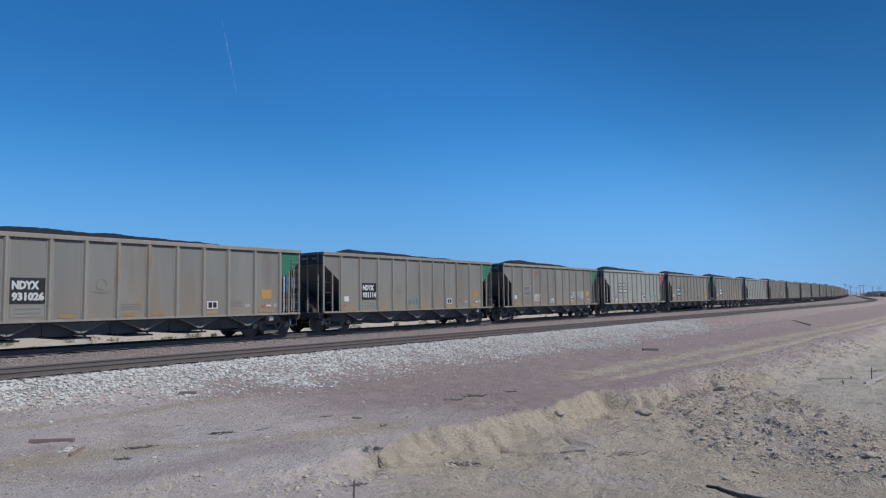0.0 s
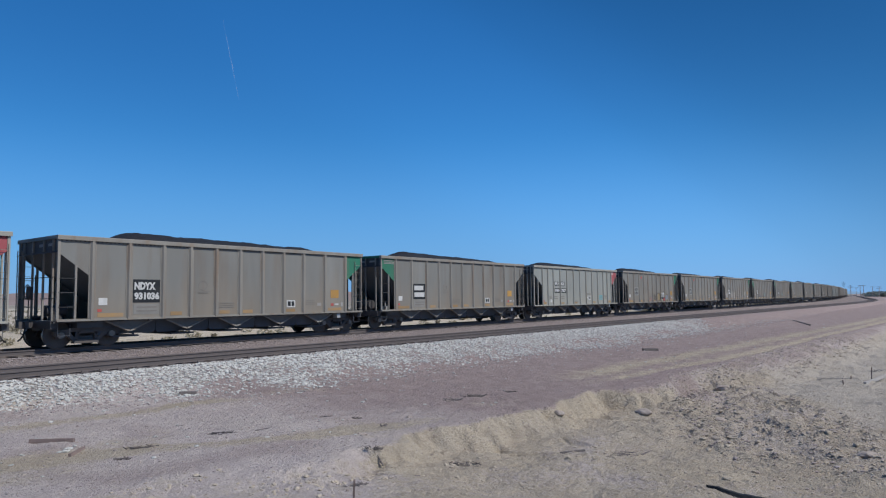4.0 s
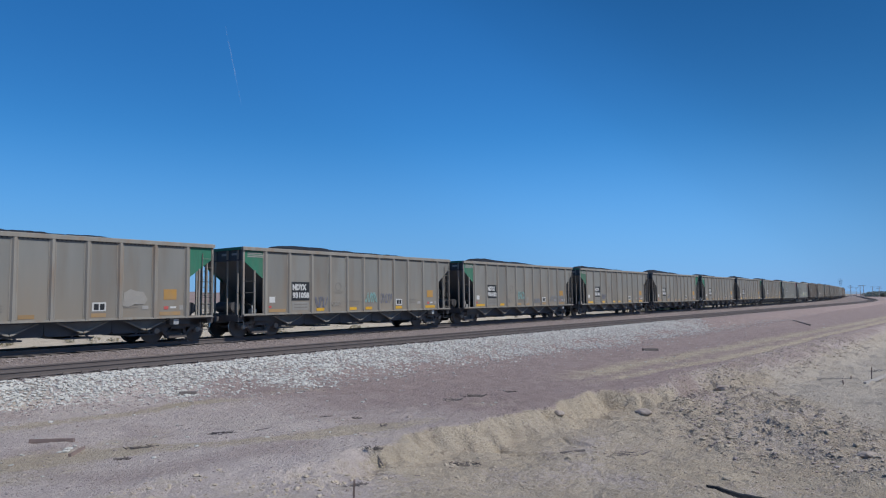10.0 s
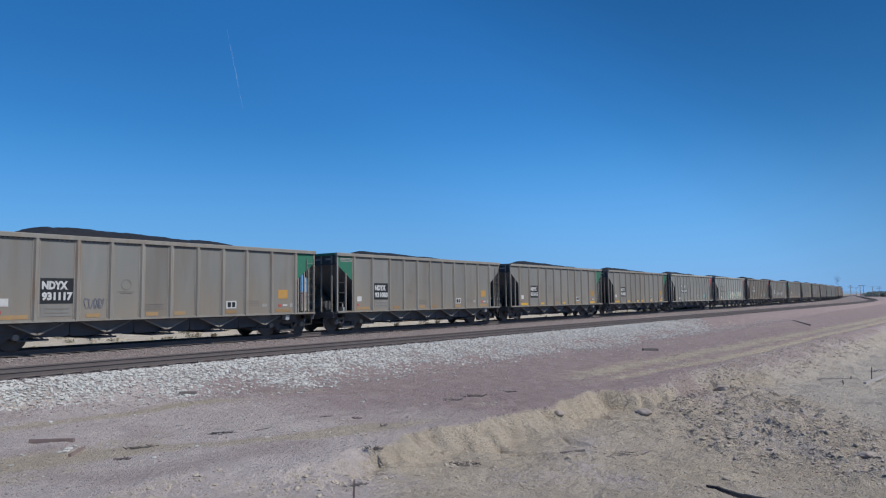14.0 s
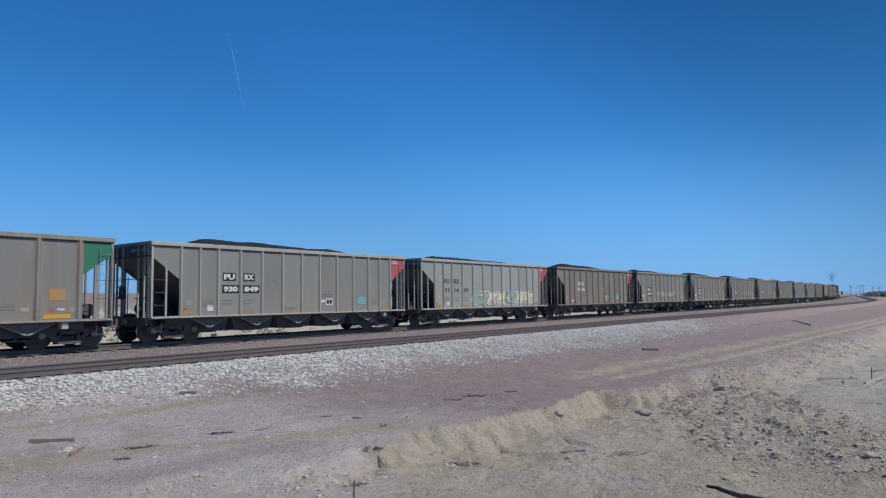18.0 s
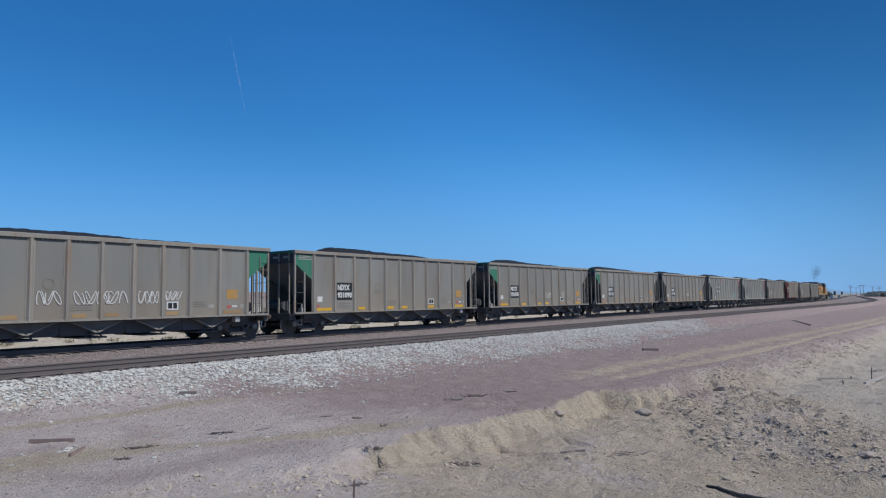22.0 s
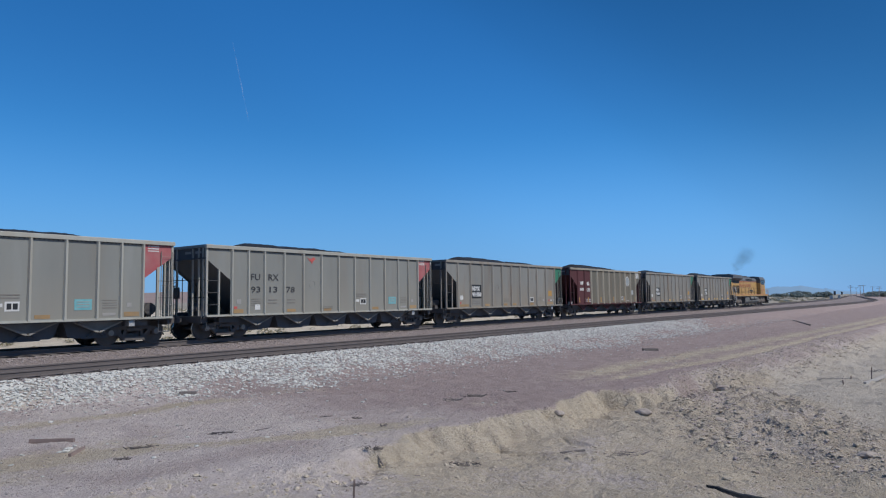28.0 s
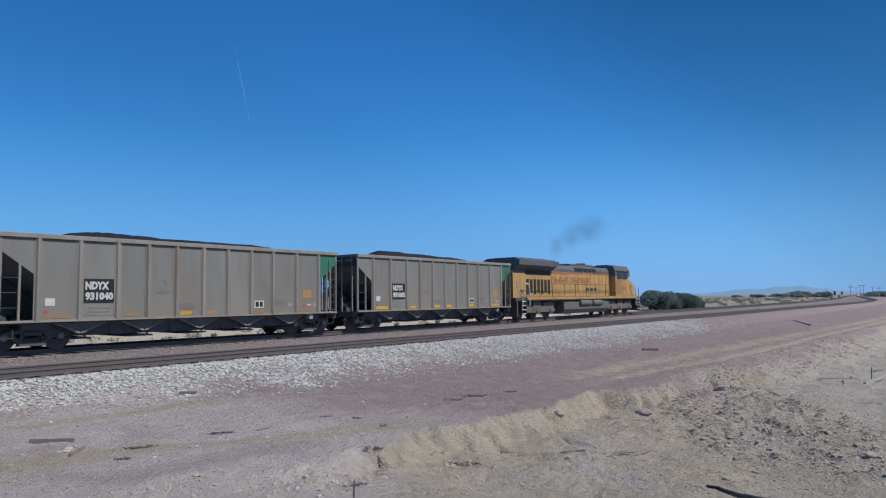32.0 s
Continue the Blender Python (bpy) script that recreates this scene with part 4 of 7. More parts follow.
    part("air_reservoir", cached("res", lambda: Shape().rod((-HL + 0.35, -0.6, 1.32), (-HL + 0.35, 0.6, 1.32), 0.24, 14).box(-HL + 0.25, -HL + 0.45, -0.5, 0.5, SILL - 0.06, 1.2).mesh("air_reservoir", M["frame"])), car, "", be)
    part("control_valve", cached("cvalve", lambda: Shape().box(-HL + 0.75, -HL + 1.0, -1.25, -1.0, SILL - 0.06, 1.22).rod((-HL + 0.85, -1.12, 1.2), (-HL + 0.85, -1.12, 1.4), 0.035, 8).mesh("control_valve", M["galv"])), car, "", be)
    part("junction_box", cached("jbox", lambda: Shape().box(5.72, 5.94, -1.6, -1.35, 0.70, 0.92).mesh("junction_box", M["galv"])), car)
    part("center_sill", cached("csill", lambda: Shape().box(-HL, HL, -0.32, 0.32, 0.62, 0.98).mesh("center_sill", M["under"])), car)
    part("underframe", cached(("floor"), lambda: Shape().box(-5.0, 5.0, -1.46, 1.46, 0.90, 0.96).box(-6.6, -5.7, -1.3, 1.3, 0.70, 0.95).box(5.7, 6.6, -1.3, 1.3, 0.70, 0.95).mesh("underframe", M["under"])), car)
    vee = M["w_red"] if red_bays else M["hopper"]
    for x in (-4.72, -2.36, 0.0, 2.36, 4.72):
        h = part("hopper", cached(("hop", kind), lambda: hopper_mesh(kind)), car, "", pose(x, 0, 0))
        for y, r in ((0, 0), (0, 180)):
            part("chute_plate", cached(("vee", vee.name), lambda: vee_mesh(vee)), h, "", pose(0, 0, 0, 0, 0, r))
    part("coal_load", coal_mesh(index + 40), car, "heaped load of black coal")
    for x in (-6.17, 6.17):
        for w in truck(car, x):
            wheelsets.append((w, index))
    # ---- markings on the side that is seen
    y = -HW - 0.006
    if kind == "n":
        if plate == "panel":
            pl = flat(-4.75, -3.66, 1.58, 2.45, y, car, M["black"], "number_panel", "black panel with white lettering")
            a, b = lines
            if a:
                letters.put(a, 0.4, 0.022, -4.70, -3.86, 2.06, 2.35, y - 0.010, M["white"], car)
                letters.put(b, 0.4, 0.022, -4.70, -3.70, 1.68, 1.97, y - 0.010, M["white"], car)
            else:
                for k in range(2):
                    flat(-4.66, -3.86 + 0.1 * k, 2.08 - 0.38 * k, 2.34 - 0.38 * k, y - 0.008, car, M["white"], "text_bar")
            flat(-4.72, -3.7, 1.14, 1.52, y, car, M["worn_patch"], "faded_patch")
            for k in range(2):
                flat(-4.6, -3.8, 1.38 - 0.14 * k, 1.43 - 0.14 * k, y - 0.006, car, M["dimtext"], "text_bar")
        else:
            a, b = lines
            flat(-4.78, -3.70, 1.68, 2.44, y, car, M["patch"], "number_patch", "paler patch behind the number")
            for k in range(2):
                flat(-4.6, -3.8, 1.38 - 0.14 * k, 1.43 - 0.14 * k, y, car, M["dimtext"], "text_bar")
            letters.put(a, 0.4, 0.004, -4.62, -3.92, 2.10, 2.36, y - 0.006, M["dark_text"], car)
            letters.put(b, 0.4, 0.004, -4.70, -3.80, 1.76, 2.02, y - 0.006, M["dark_text"], car)
        if left:
            for k in range(3):
                flat(-7.22, -6.45 + 0.06 * k, TOP - 0.29 - 0.075 * k, TOP - 0.25 - 0.075 * k, y, car, M["ghost"], "text_bar")
        flat(-6.02, -5.70, 1.50, 1.76, y, car, M["white"], "white_sticker")
        flat(-6.05, -5.9, 1.26, 1.36, y, car, M["red"], "red_mark")
        glow = lambda k: M["yellowbright"] if k in bright else M["amber"]
        for k, (x0, x1) in enumerate(((-6.05, -5.1), (-3.22, -2.72), (-1.0, -0.5), (0.16, 0.66), (2.52, 3.05), (5.12, 6.0))):
            flat(x0, x1, 1.07, 1.21, y, car, glow(k), "reflector")
        flat(5.28, 5.82, 1.68, 2.08, y, car, M["orange"], "orange_sticker")
        flat(2.55, 3.05, 1.28, 1.60, y, car, M["white"], "notice_plate", "white framed notice with dark print")
        for x0, x1 in ((2.61, 2.78), (2.83, 2.99)):
            flat(x0, x1, 1.33, 1.55, y - 0.005, car, M["black"], "notice_print")
        flat(4.40, 4.66, 1.32, 1.46, y, car, M["ghost"], "pale_sticker")
        flat(5.30, 5.48, 1.30, 1.42, y, car, M["red"], "red_mark")
        flat(5.55, 5.8, 1.34, 1.41, y, car, M["white"], "white_mark")
        flat(5.95, 6.12, 1.28, 1.46, y, car, M["ghost"], "pale_sticker")
        for k in range(3):
            flat(-1.05, -0.3, 1.50 - 0.09 * k, 1.53 - 0.09 * k, y, car, M["dimtext"], "text_bar")
            flat(3.62, 4.25, 1.56 - 0.09 * k, 1.59 - 0.09 * k, y, car, M["dimtext"], "text_bar")
        part("circle_mark", cached("ring", lambda: ring_mesh(0.17, 0.03, M["dimtext"])), car, "", pose(-1.78, y, 2.25))
        flat(-2.1, -1.45, 1.98, 2.0, y, car, M["dimtext"], "text_bar")
        flat(-2.0, -1.55, 1.92, 1.94, y, car, M["dimtext"], "text_bar")
    elif kind == "f":
        tx = M["white"] if plate == "panel" else M["dark_text"]
        a, b, c, d4 = lines[:4]
        spots = ((a, -4.22, -3.68, 2.50, 2.74), (b, -3.18, -2.70, 2.50, 2.74), (c, -4.24, -3.53, 1.98, 2.22), (d4, -3.20, -2.45, 1.98, 2.22))
        if sides is M["b_side"]:
            spots = ((a, -3.86, -3.48, 2.52, 2.80), (b, -3.28, -2.84, 2.52, 2.80), (c, -3.98, -3.50, 2.06, 2.34), (d4, -3.26, -2.70, 2.06, 2.34))
        if plate != "panel":
            spots = ((a, -5.22, -4.74, 2.50, 2.78), (b, -4.28, -3.72, 2.50, 2.78), (c, -5.22, -4.72, 1.96, 2.22), (d4, -4.22, -3.78, 1.96, 2.22), (lines[4], -3.26, -2.78, 1.96, 2.22))
        for text, x0, x1, z0, z1 in spots:
            if plate == "panel":
                flat(x0 - 0.05, x1 + 0.05, z0 - 0.05, z1 + 0.05, y, car, M["black"] if sides is not M["b_side"] else M["b_side"], "number_patch")
            letters.put(text, 0.4, 0.022 if plate == "panel" else 0.002, x0, x1, z0, z1, y - 0.010, tx, car)
        for x0, x1 in () if sides is M["b_side"] else ((-6.1, -5.6), (-3.2, -2.7), (-0.95, -0.45), (2.46, 2.95), (5.52, 6.1)):
            flat(x0, x1, 1.07, 1.24 if abs(x0) > 5 else 1.2, y, car, M["amber"], "reflector")
        flat(-5.0, -4.72, 1.2, 1.44, y, car, M["white"], "white_sticker")
        flat(-5.95, -5.72, 1.46, 1.66, y, car, M["ghost"], "pale_sticker")
        flat(-6.08, -5.92, 1.26, 1.36, y, car, M["red"], "red_mark")
        flat(1.56, 2.0, 1.34, 1.66, y, car, M["white"], "notice_plate", "white framed notice with dark print")
        for x0, x1 in ((1.62, 1.76), (1.8, 1.95)):
            flat(x0, x1, 1.4, 1.6, y - 0.005, car, M["black"], "notice_print")
        flat(1.25, 1.5, 1.48, 1.6, y, car, M["white"], "white_mark")
        flat(3.74, 4.34, 1.34, 1.72, y, car, M["teal"], "teal_notice")
        for k in range(3):
            flat(3.82, 4.26, 1.43 + 0.09 * k, 1.46 + 0.09 * k, y - 0.005, car, M["ghost"], "notice_print")
        for k in range(4):
            flat(-5.2, -4.68, 1.66 - 0.09 * k, 1.69 - 0.09 * k, y, car, M["dimtext"], "text_bar")
            flat(4.72, 5.25, 1.66 - 0.09 * k, 1.69 - 0.09 * k, y, car, M["dimtext"], "text_bar")
        for k in range(2):
            flat(-4.3, -3.8, 1.60 - 0.14 * k, 1.65 - 0.14 * k, y, car, M["dimtext"], "text_bar")
            flat(-3.2, -2.75, 1.60 - 0.14 * k, 1.65 - 0.14 * k, y, car, M["dimtext"], "text_bar")
            flat(1.28, 2.0, 1.86 - 0.1 * k, 1.90 - 0.1 * k, y, car, M["dimtext"], "text_bar")
            flat(-1.1, -0.35, 1.25 - 0.08 * k, 1.28 - 0.08 * k, y, car, M["dimtext"], "text_bar")
        flat(4.72, 5.2, 1.12, 1.22, y, car, M["ghost"], "pale_sticker")
        flat(5.62, 5.8, 1.42, 1.58, y, car, M["ghost"], "pale_sticker")
        part("circle_mark", cached("pale_ring", lambda: ring_mesh(0.17, 0.025, M["patch"])), car, "", pose(-1.7, y, 2.35))
        for k in range(3):
            flat(6.4, 6.85, TOP - 0.24 - 0.09 * k, TOP - 0.20 - 0.09 * k, y, car, M["white"], "text_bar")
    else:
        a, b, c, d4 = lines[:4]
        for text, x0, x1, z0, z1 in ((a, -5.70, -5.10, 2.56, 2.86), (b, -4.42, -3.90, 2.52, 2.82), (c, -5.72, -5.06, 2.06, 2.34), (d4, -4.45, -3.86, 2.02, 2.30)):
            letters.put(text, 0.4, 0.022, x0, x1, z0, z1, y - 0.006, M["white"], car)
        for x in (-5.83, -4.2, -1.7, 1.0, 3.35, 5.95):
            flat(x - 0.06, x + 0.06, 1.14, 1.56, y, car, M["orange"], "reflector")
        flat(2.75, 3.15, 1.26, 1.58, y, car, M["white"], "notice_plate", "white framed notice with dark print")
        flat(2.81, 2.93, 1.31, 1.53, y - 0.005, car, M["black"], "notice_print")
        flat(2.98, 3.1, 1.31, 1.53, y - 0.005, car, M["black"], "notice_print")
        flat(5.0, 5.5, 1.75, 2.15, y, car, M["slate"], "faded_notice")
        flat(3.75, 4.55, 1.16, 1.22, y, car, M["ghost"], "text_bar")
        flat(6.2, 6.5, 3.28, 3.78, y - 0.03, car, M["white"], "white_plate")
        flat(6.62, 6.9, 3.30, 3.78, y - 0.03, car, M["white"], "white_plate")
        for k, (ta, tb) in enumerate((("LD LMT", "257200"), ("LT WT", "48800"))):
            letters.put(ta, 0.4, 0.022, -4.78, -4.30, 1.32 - 0.15 * k, 1.41 - 0.15 * k, y - 0.006, M["white"], car)
            letters.put(tb, 0.4, 0.022, -4.10, -3.72, 1.32 - 0.15 * k, 1.41 - 0.15 * k, y - 0.006, M["white"], car)
        part("disc_mark", cached("wring", lambda: ring_mesh(0.40, 0.05, M["white"])), car, "pale round emblem with a white rim", pose(4.2, y, 2.98))
        part("disc_fill", cached("wdisc", lambda: Shape().rod((0, -0.003, 0), (0, 0.003, 0), 0.38, 24).mesh("disc_fill", M["slate"])), car, "", pose(4.2, y, 2.98))
    for k, x in enumerate((-1.05, -0.75, 0.35, 0.65)):       # small bars of end lettering
        if k < 2:
            part("text_bar", cached("endbar", lambda: Shape().box(-0.004, 0.004, -0.22, 0.22, -0.05, 0.05).mesh("text_bar", M["ghost"])), car, "", pose(-HL + 0.04, -0.95 + 0.75 * k, TOP - 0.30))
    if sides is M["b_side"]:
        for x in (-6.02, -3.22, -0.9, 1.32, 3.6):
            flat(x - 0.07, x + 0.07, 1.1, 1.72 if x < -6 else 1.55, y - 0.002, car, M["orange"], "reflector")
    cars.append((car, index))
    return car


def ring_mesh(r, w, mat):
    n = 28
    pts = [((r + e) * math.cos(2 * math.pi * i / n), y, (r + e) * math.sin(2 * math.pi * i / n)) for i in range(n) for y in (-0.003, 0.003) for e in (0, w)]
    fs = []
    for i in range(n):
        a, b = 4 * i, 4 * ((i + 1) % n)
        fs += [(a, a + 1, b + 1, b), (a + 2, b + 2, b + 3, a + 3), (a + 1, a + 3, b + 3, b + 1), (a, b, b + 2, a + 2)]
    return Shape().poly(pts, fs).mesh("ring", mat)


GREEN, PINK = M["green"], M["pink"]
N_LABEL = "dusty grey steel coal hopper, heaped load, black number panel"
TRAIN = [  # place in the train, kind, left corner, right corner, plate, lines
    (-9, "n", None, GREEN, "panel", ("NDYX", "931026")), (-8, "n", None, GREEN, "panel", ("NDYX", "931114")), (-7, "n", None, GREEN, "dark", ("NDYX", "934337")),
    (-6, "f", None, PINK, "panel", ("FU", "RX", "930", "886")), (-5, "n", None, GREEN, "panel", ("NDYX", "931036")), (-4, "n", GREEN, None, "panel", ("", "")),
    (-3, "f", None, PINK, "panel", ("FU", "RX", "930", "787")), (-2, "n", None, GREEN, "dark", ("NDYX", "934297")), (-1, "n", None, GREEN, "dark", ("NDYX", "934260")),
    (0, "n", None, GREEN, "panel", ("NDYX", "931009")), (1, "n", GREEN, None, "panel", ("NDYX", "931058")), (2, "n", GREEN, None, "panel", ("NDYX", "931032")),
    (3, "n", GREEN, None, "panel", ("NDYX", "931064")), (4, "n", None, GREEN, "panel", ("NDYX", "931117")), (5, "n", GREEN, None, "panel", ("NDYX", "931083")),
    (6, "n", None, GREEN, "panel", ("NDYX", "931015")), (7, "n", None, GREEN, "panel", ("NDYX", "931092")), (8, "f", None, PINK, "panel", ("FU", "RX", "930", "849")),
    (9, "f", None, PINK, "dark", ("FU", "RX", "93", "14", "59")), (10, "b", None, PINK, "panel", ("FU", "RX", "932", "306")), (11, "n", None, GREEN, "panel", ("NDYX", "931010")),
    (12, "n", GREEN, None, "panel", ("NDYX", "931090")), (13, "n", GREEN, None, "panel", ("NDYX", "931035")), (14, "n", GREEN, None, "panel", ("NDYX", "931122")),
    (15, "n", None, None, "panel", ("NDYX", "931120")), (16, "f", None, PINK, "panel", ("FU", "RX", "930", "866")), (17, "f", None, PINK, "dark", ("FU", "RX", "93", "13", "78")),
    (18, "n", None, GREEN, "panel", ("NDYX", "931050")), (19, "w", None, None, "panel", ("WF", "RX", "940", "173")), (20, "n", None, GREEN, "panel", ("NDYX", "931040")),
    (21, "n", None, GREEN, "panel", ("NDYX", "931005"))]
for _, kind, _, _, plate, lines in TRAIN:
    for text in lines:
        if text:
            letters.want(text, 0.4, {"n": 0.022 if plate == "panel" else 0.004}.get(kind, 0.022 if plate == "panel" else 0.002))
for text in ("LD LMT", "257200", "LT WT", "48800"):
    letters.want(text, 0.4, 0.022)
letters.build()
# which reflectors of each car are coloured as if throwing back the sun
BRIGHT = {1: (1, 2, 3, 4, 5), 2: (0, 1), 3: (0, 1, 2, 3, 4, 5), 6: (0, 1, 3, 5), 7: (0, 1, 2, 3, 4, 5), 12: (0, 1, 2, 3, 4, 5), 13: (0, 1, 2, 3, 5), 4: (), 20: (2,), 21: (0, 1, 2, 3, 4, 5)}
made_cars = {}
GRIMY = (8, 16, 17)                # pale cars with more soot on their sides
for index, kind, left, right, plate, lines in TRAIN:
    if kind == "n":
        lab = N_LABEL if plate == "panel" else "dusty grey steel coal hopper, heaped load, dark stencilled number"
        lab = lab.replace("steel ", "") + (", green corner" if (left or right) else "")
        made_cars[index] = hopper_car(index, "n", M["n_side"], M["n_post"], lab, left, right, plate, lines, 0, BRIGHT.get(index, ()))
    elif kind == "f":
        made_cars[index] = hopper_car(index, "f", M["g_side"] if index in GRIMY else M["f_side"], M["f_post"], "pale grey steel coal hopper with heaped load, faded red corner", left, right, plate, lines)
    elif kind == "b":
        made_cars[index] = hopper_car(index, "f", M["b_side"], M["b_post"], "brown dusty steel coal hopper with heaped load, red corner", left, right, plate, lines)
    else:
        made_cars[index] = hopper_car(index, "w", M["w_side"], M["w_post"], "oxide red and olive grey coal hopper with heaped load", M["w_red"], None, plate, lines, 3)


# ---------------------------------------------------------------- paint left on the cars
def stroke(pts, w, y, mat, name="graffiti"):
    """A flat brush stroke through (x, z) points; it rises a little on its way, so that it can cross itself."""
    s, n = Shape(), len(pts)
    rim = []
    for i, (x, z) in enumerate(pts):
        (xa, za), (xb, zb) = pts[max(0, i - 1)], pts[min(n - 1, i + 1)]
        d = math.hypot(xb - xa, zb - za) or 1.0
        u, v = -(zb - za) / d * w / 2, (xb - xa) / d * w / 2
        e = y - 0.008 * i / n
        rim += [(x + u, e, z + v), (x - u, e, z - v)]
    s.poly(rim, [(2 * i, 2 * i + 1, 2 * i + 3, 2 * i + 2) for i in range(n - 1)])
    return s.mesh(name, mat)


def scribble(car, x0, x1, z0, z1, mat, seed, w=0.05, n=5):
    """A sprayed tag: looped strokes that cannot be read."""
    r = random.Random(seed)
    for k in range(n):
        a, b = x0 + (x1 - x0) * k / n, x0 + (x1 - x0) * (k + 0.95) / n
        pts, m = [], 44
        ph, f1, f2 = r.uniform(0, 6), r.uniform(5, 9), r.uniform(7, 13)
        for i in range(m):
            t = i / (m - 1)
            pts.append((a + (b - a) * (0.5 + 0.5 * math.sin(ph + f1 * t)), z0 + (z1 - z0) * (0.5 + 0.5 * math.cos(ph * 1.7 + f2 * t))))
        part("graffiti", stroke(pts, w * 0.62, -HW - 0.017, mat), car, "sprayed tag")


def shape_on(car, outline, mat, y=-HW - 0.018, name="graffiti", label="sprayed patch of paint"):
    part(name, Shape().prism(outline, "y", y, y + 0.003).mesh(name, mat), car, label)


def oval(cx, cz, rx, rz, n=20):
    return [(cx + rx * math.cos(2 * math.pi * i / n), cz + rz * math.sin(2 * math.pi * i / n)) for i in range(n)]


P_TEAL = surf("teal_spray", (0.22, 0.40, 0.38), (0.27, 0.43, 0.41), 4.0)
P_BLUE = surf("blue_grey_spray", (0.14, 0.16, 0.22), (0.18, 0.19, 0.24), 4.0)
P_CREAM = surf("cream_spray", (0.68, 0.63, 0.45), (0.62, 0.58, 0.43), 3.0)
P_MINT = surf("mint_spray", (0.30, 0.43, 0.36), (0.24, 0.36, 0.31), 3.0)
P_ROSE = surf("faded_rose_spray", (0.42, 0.24, 0.23), (0.36, 0.22, 0.21), 3.0)
P_OCHRE = surf("ochre_spray", (0.30, 0.235, 0.14), (0.26, 0.21, 0.13), 3.0)
P_PALE = surf("pale_buffed_patch", (0.335, 0.322, 0.292), (0.295, 0.28, 0.255), 2.0, stain=(0.25, 0.235, 0.21), stain_amount=0.6)
P_SLATE = surf("slate_spray", (0.24, 0.26, 0.29), (0.21, 0.23, 0.26), 3.0)
scribble(made_cars[-8], -0.9, 0.0, 1.2, 1.75, P_TEAL, 3, 0.035, 4)
scribble(made_cars[-7], -3.3, -2.45, 1.3, 1.85, M["white"], 5, 0.05, 6)
scribble(made_cars[-7], -0.9, -0.3, 1.2, 1.5, M["white"], 6, 0.05, 4)
scribble(made_cars[-7], 3.65, 4.75, 1.45, 2.05, M["white"], 7, 0.05, 7)
scribble(made_cars[-7], 2.5, 3.2, 1.6, 2.0, M["white"], 8, 0.05, 3)
# round white and coloured shapes on one car
ct = made_cars[-2]
shape_on(ct, oval(1.55, 1.50, 0.58, 0.40), P_OCHRE)
shape_on(ct, [(2.05, 1.25), (2.05, 1.85), (2.2, 2.0), (3.5, 2.0), (3.75, 1.8), (3.75, 1.3)], P_OCHRE)
shape_on(ct, oval(3.95, 1.42, 0.52, 0.38), P_OCHRE, -HW - 0.021)
shape_on(ct, [(2.2, 1.10), (3.3, 1.10), (3.35, 1.55), (2.15, 1.55)], M["black"], -HW - 0.024)
shape_on(ct, oval(2.47, 1.72, 0.27, 0.29), M["white"], -HW - 0.028)
shape_on(ct, oval(3.03, 1.72, 0.31, 0.31), M["white"], -HW - 0.028)
shape_on(ct, oval(2.50, 1.70, 0.09, 0.13), M["black"], -HW - 0.036)
shape_on(ct, oval(2.98, 1.66, 0.11, 0.14), M["black"], -HW - 0.036)
shape_on(ct, [(2.4, 1.12), (2.95, 1.12), (2.95, 1.22), (2.42, 1.2)], P_CREAM, -HW - 0.030)
shape_on(ct, oval(3.25, 1.24, 0.24, 0.17), M["red"], -HW - 0.028)
shape_on(ct, [(3.68, 1.22), (4.4, 1.22), (4.42, 1.66), (3.72, 1.70)], P_SLATE, -HW - 0.026)
for cx, cz, rx, rz in ((1.55, 1.50, 0.58, 0.40), (3.95, 1.42, 0.52, 0.38), (2.47, 1.72, 0.27, 0.29), (3.03, 1.72, 0.31, 0.31), (3.25, 1.24, 0.24, 0.17)):
    ring = oval(cx, cz, rx, rz)
    part("graffiti", stroke(ring + ring[:1], 0.045, -HW - 0.032, M["dark_text"]), ct, "dark sprayed outline")
scribble(ct, 0.15, 0.95, 1.15, 1.75, M["dark_text"], 12, 0.035, 3)
scribble(ct, -0.95, -0.1, 1.15, 1.5, P_ROSE, 13, 0.035, 4)
BIRD = [(-0.28, 0.12), (-0.12, 0.02), (0.02, 0.06), (0.12, 0.13), (0.2, 0.09), (0.27, 0.05), (0.2, 0.02), (0.13, -0.06), (0.06, -0.09), (0.06, -0.17), (0.0, -0.17), (-0.02, -0.10), (-0.11, -0.06)]
for k in (-7, -2, -1):
    shape_on(made_cars[k], [(-2.92 + u, 3.40 + v) for u, v in BIRD], M["red"], label="small red bird-shaped mark")
for k, x in ((16, -1.75), (17, -1.75)):
    shape_on(made_cars[k], [(x + u, 3.52 + v) for u, v in BIRD], M["red"], label="small red bird-shaped mark")
# buffed patches
c0 = made_cars[0]
shape_on(c0, [(-6.1, 1.32), (-6.12, 1.7), (-5.95, 1.86), (-5.72, 1.84), (-5.62, 1.78), (-5.5, 1.95), (-5.3, 2.06), (-5.12, 2.02), (-5.06, 1.86), (-4.98, 1.6), (-5.02, 1.34), (-5.4, 1.24), (-5.8, 1.24)], P_PALE)
shape_on(c0, [(-3.36, 1.42), (-3.25, 1.2), (-2.75, 1.18), (-2.62, 1.4), (-2.66, 1.7), (-2.55, 2.12), (-2.9, 2.08), (-3.28, 1.85), (-3.38, 1.65)], P_PALE)
shape_on(c0, [(-2.2, 1.12), (-1.35, 1.12), (-1.35, 1.95), (-2.2, 1.9)], P_PALE)
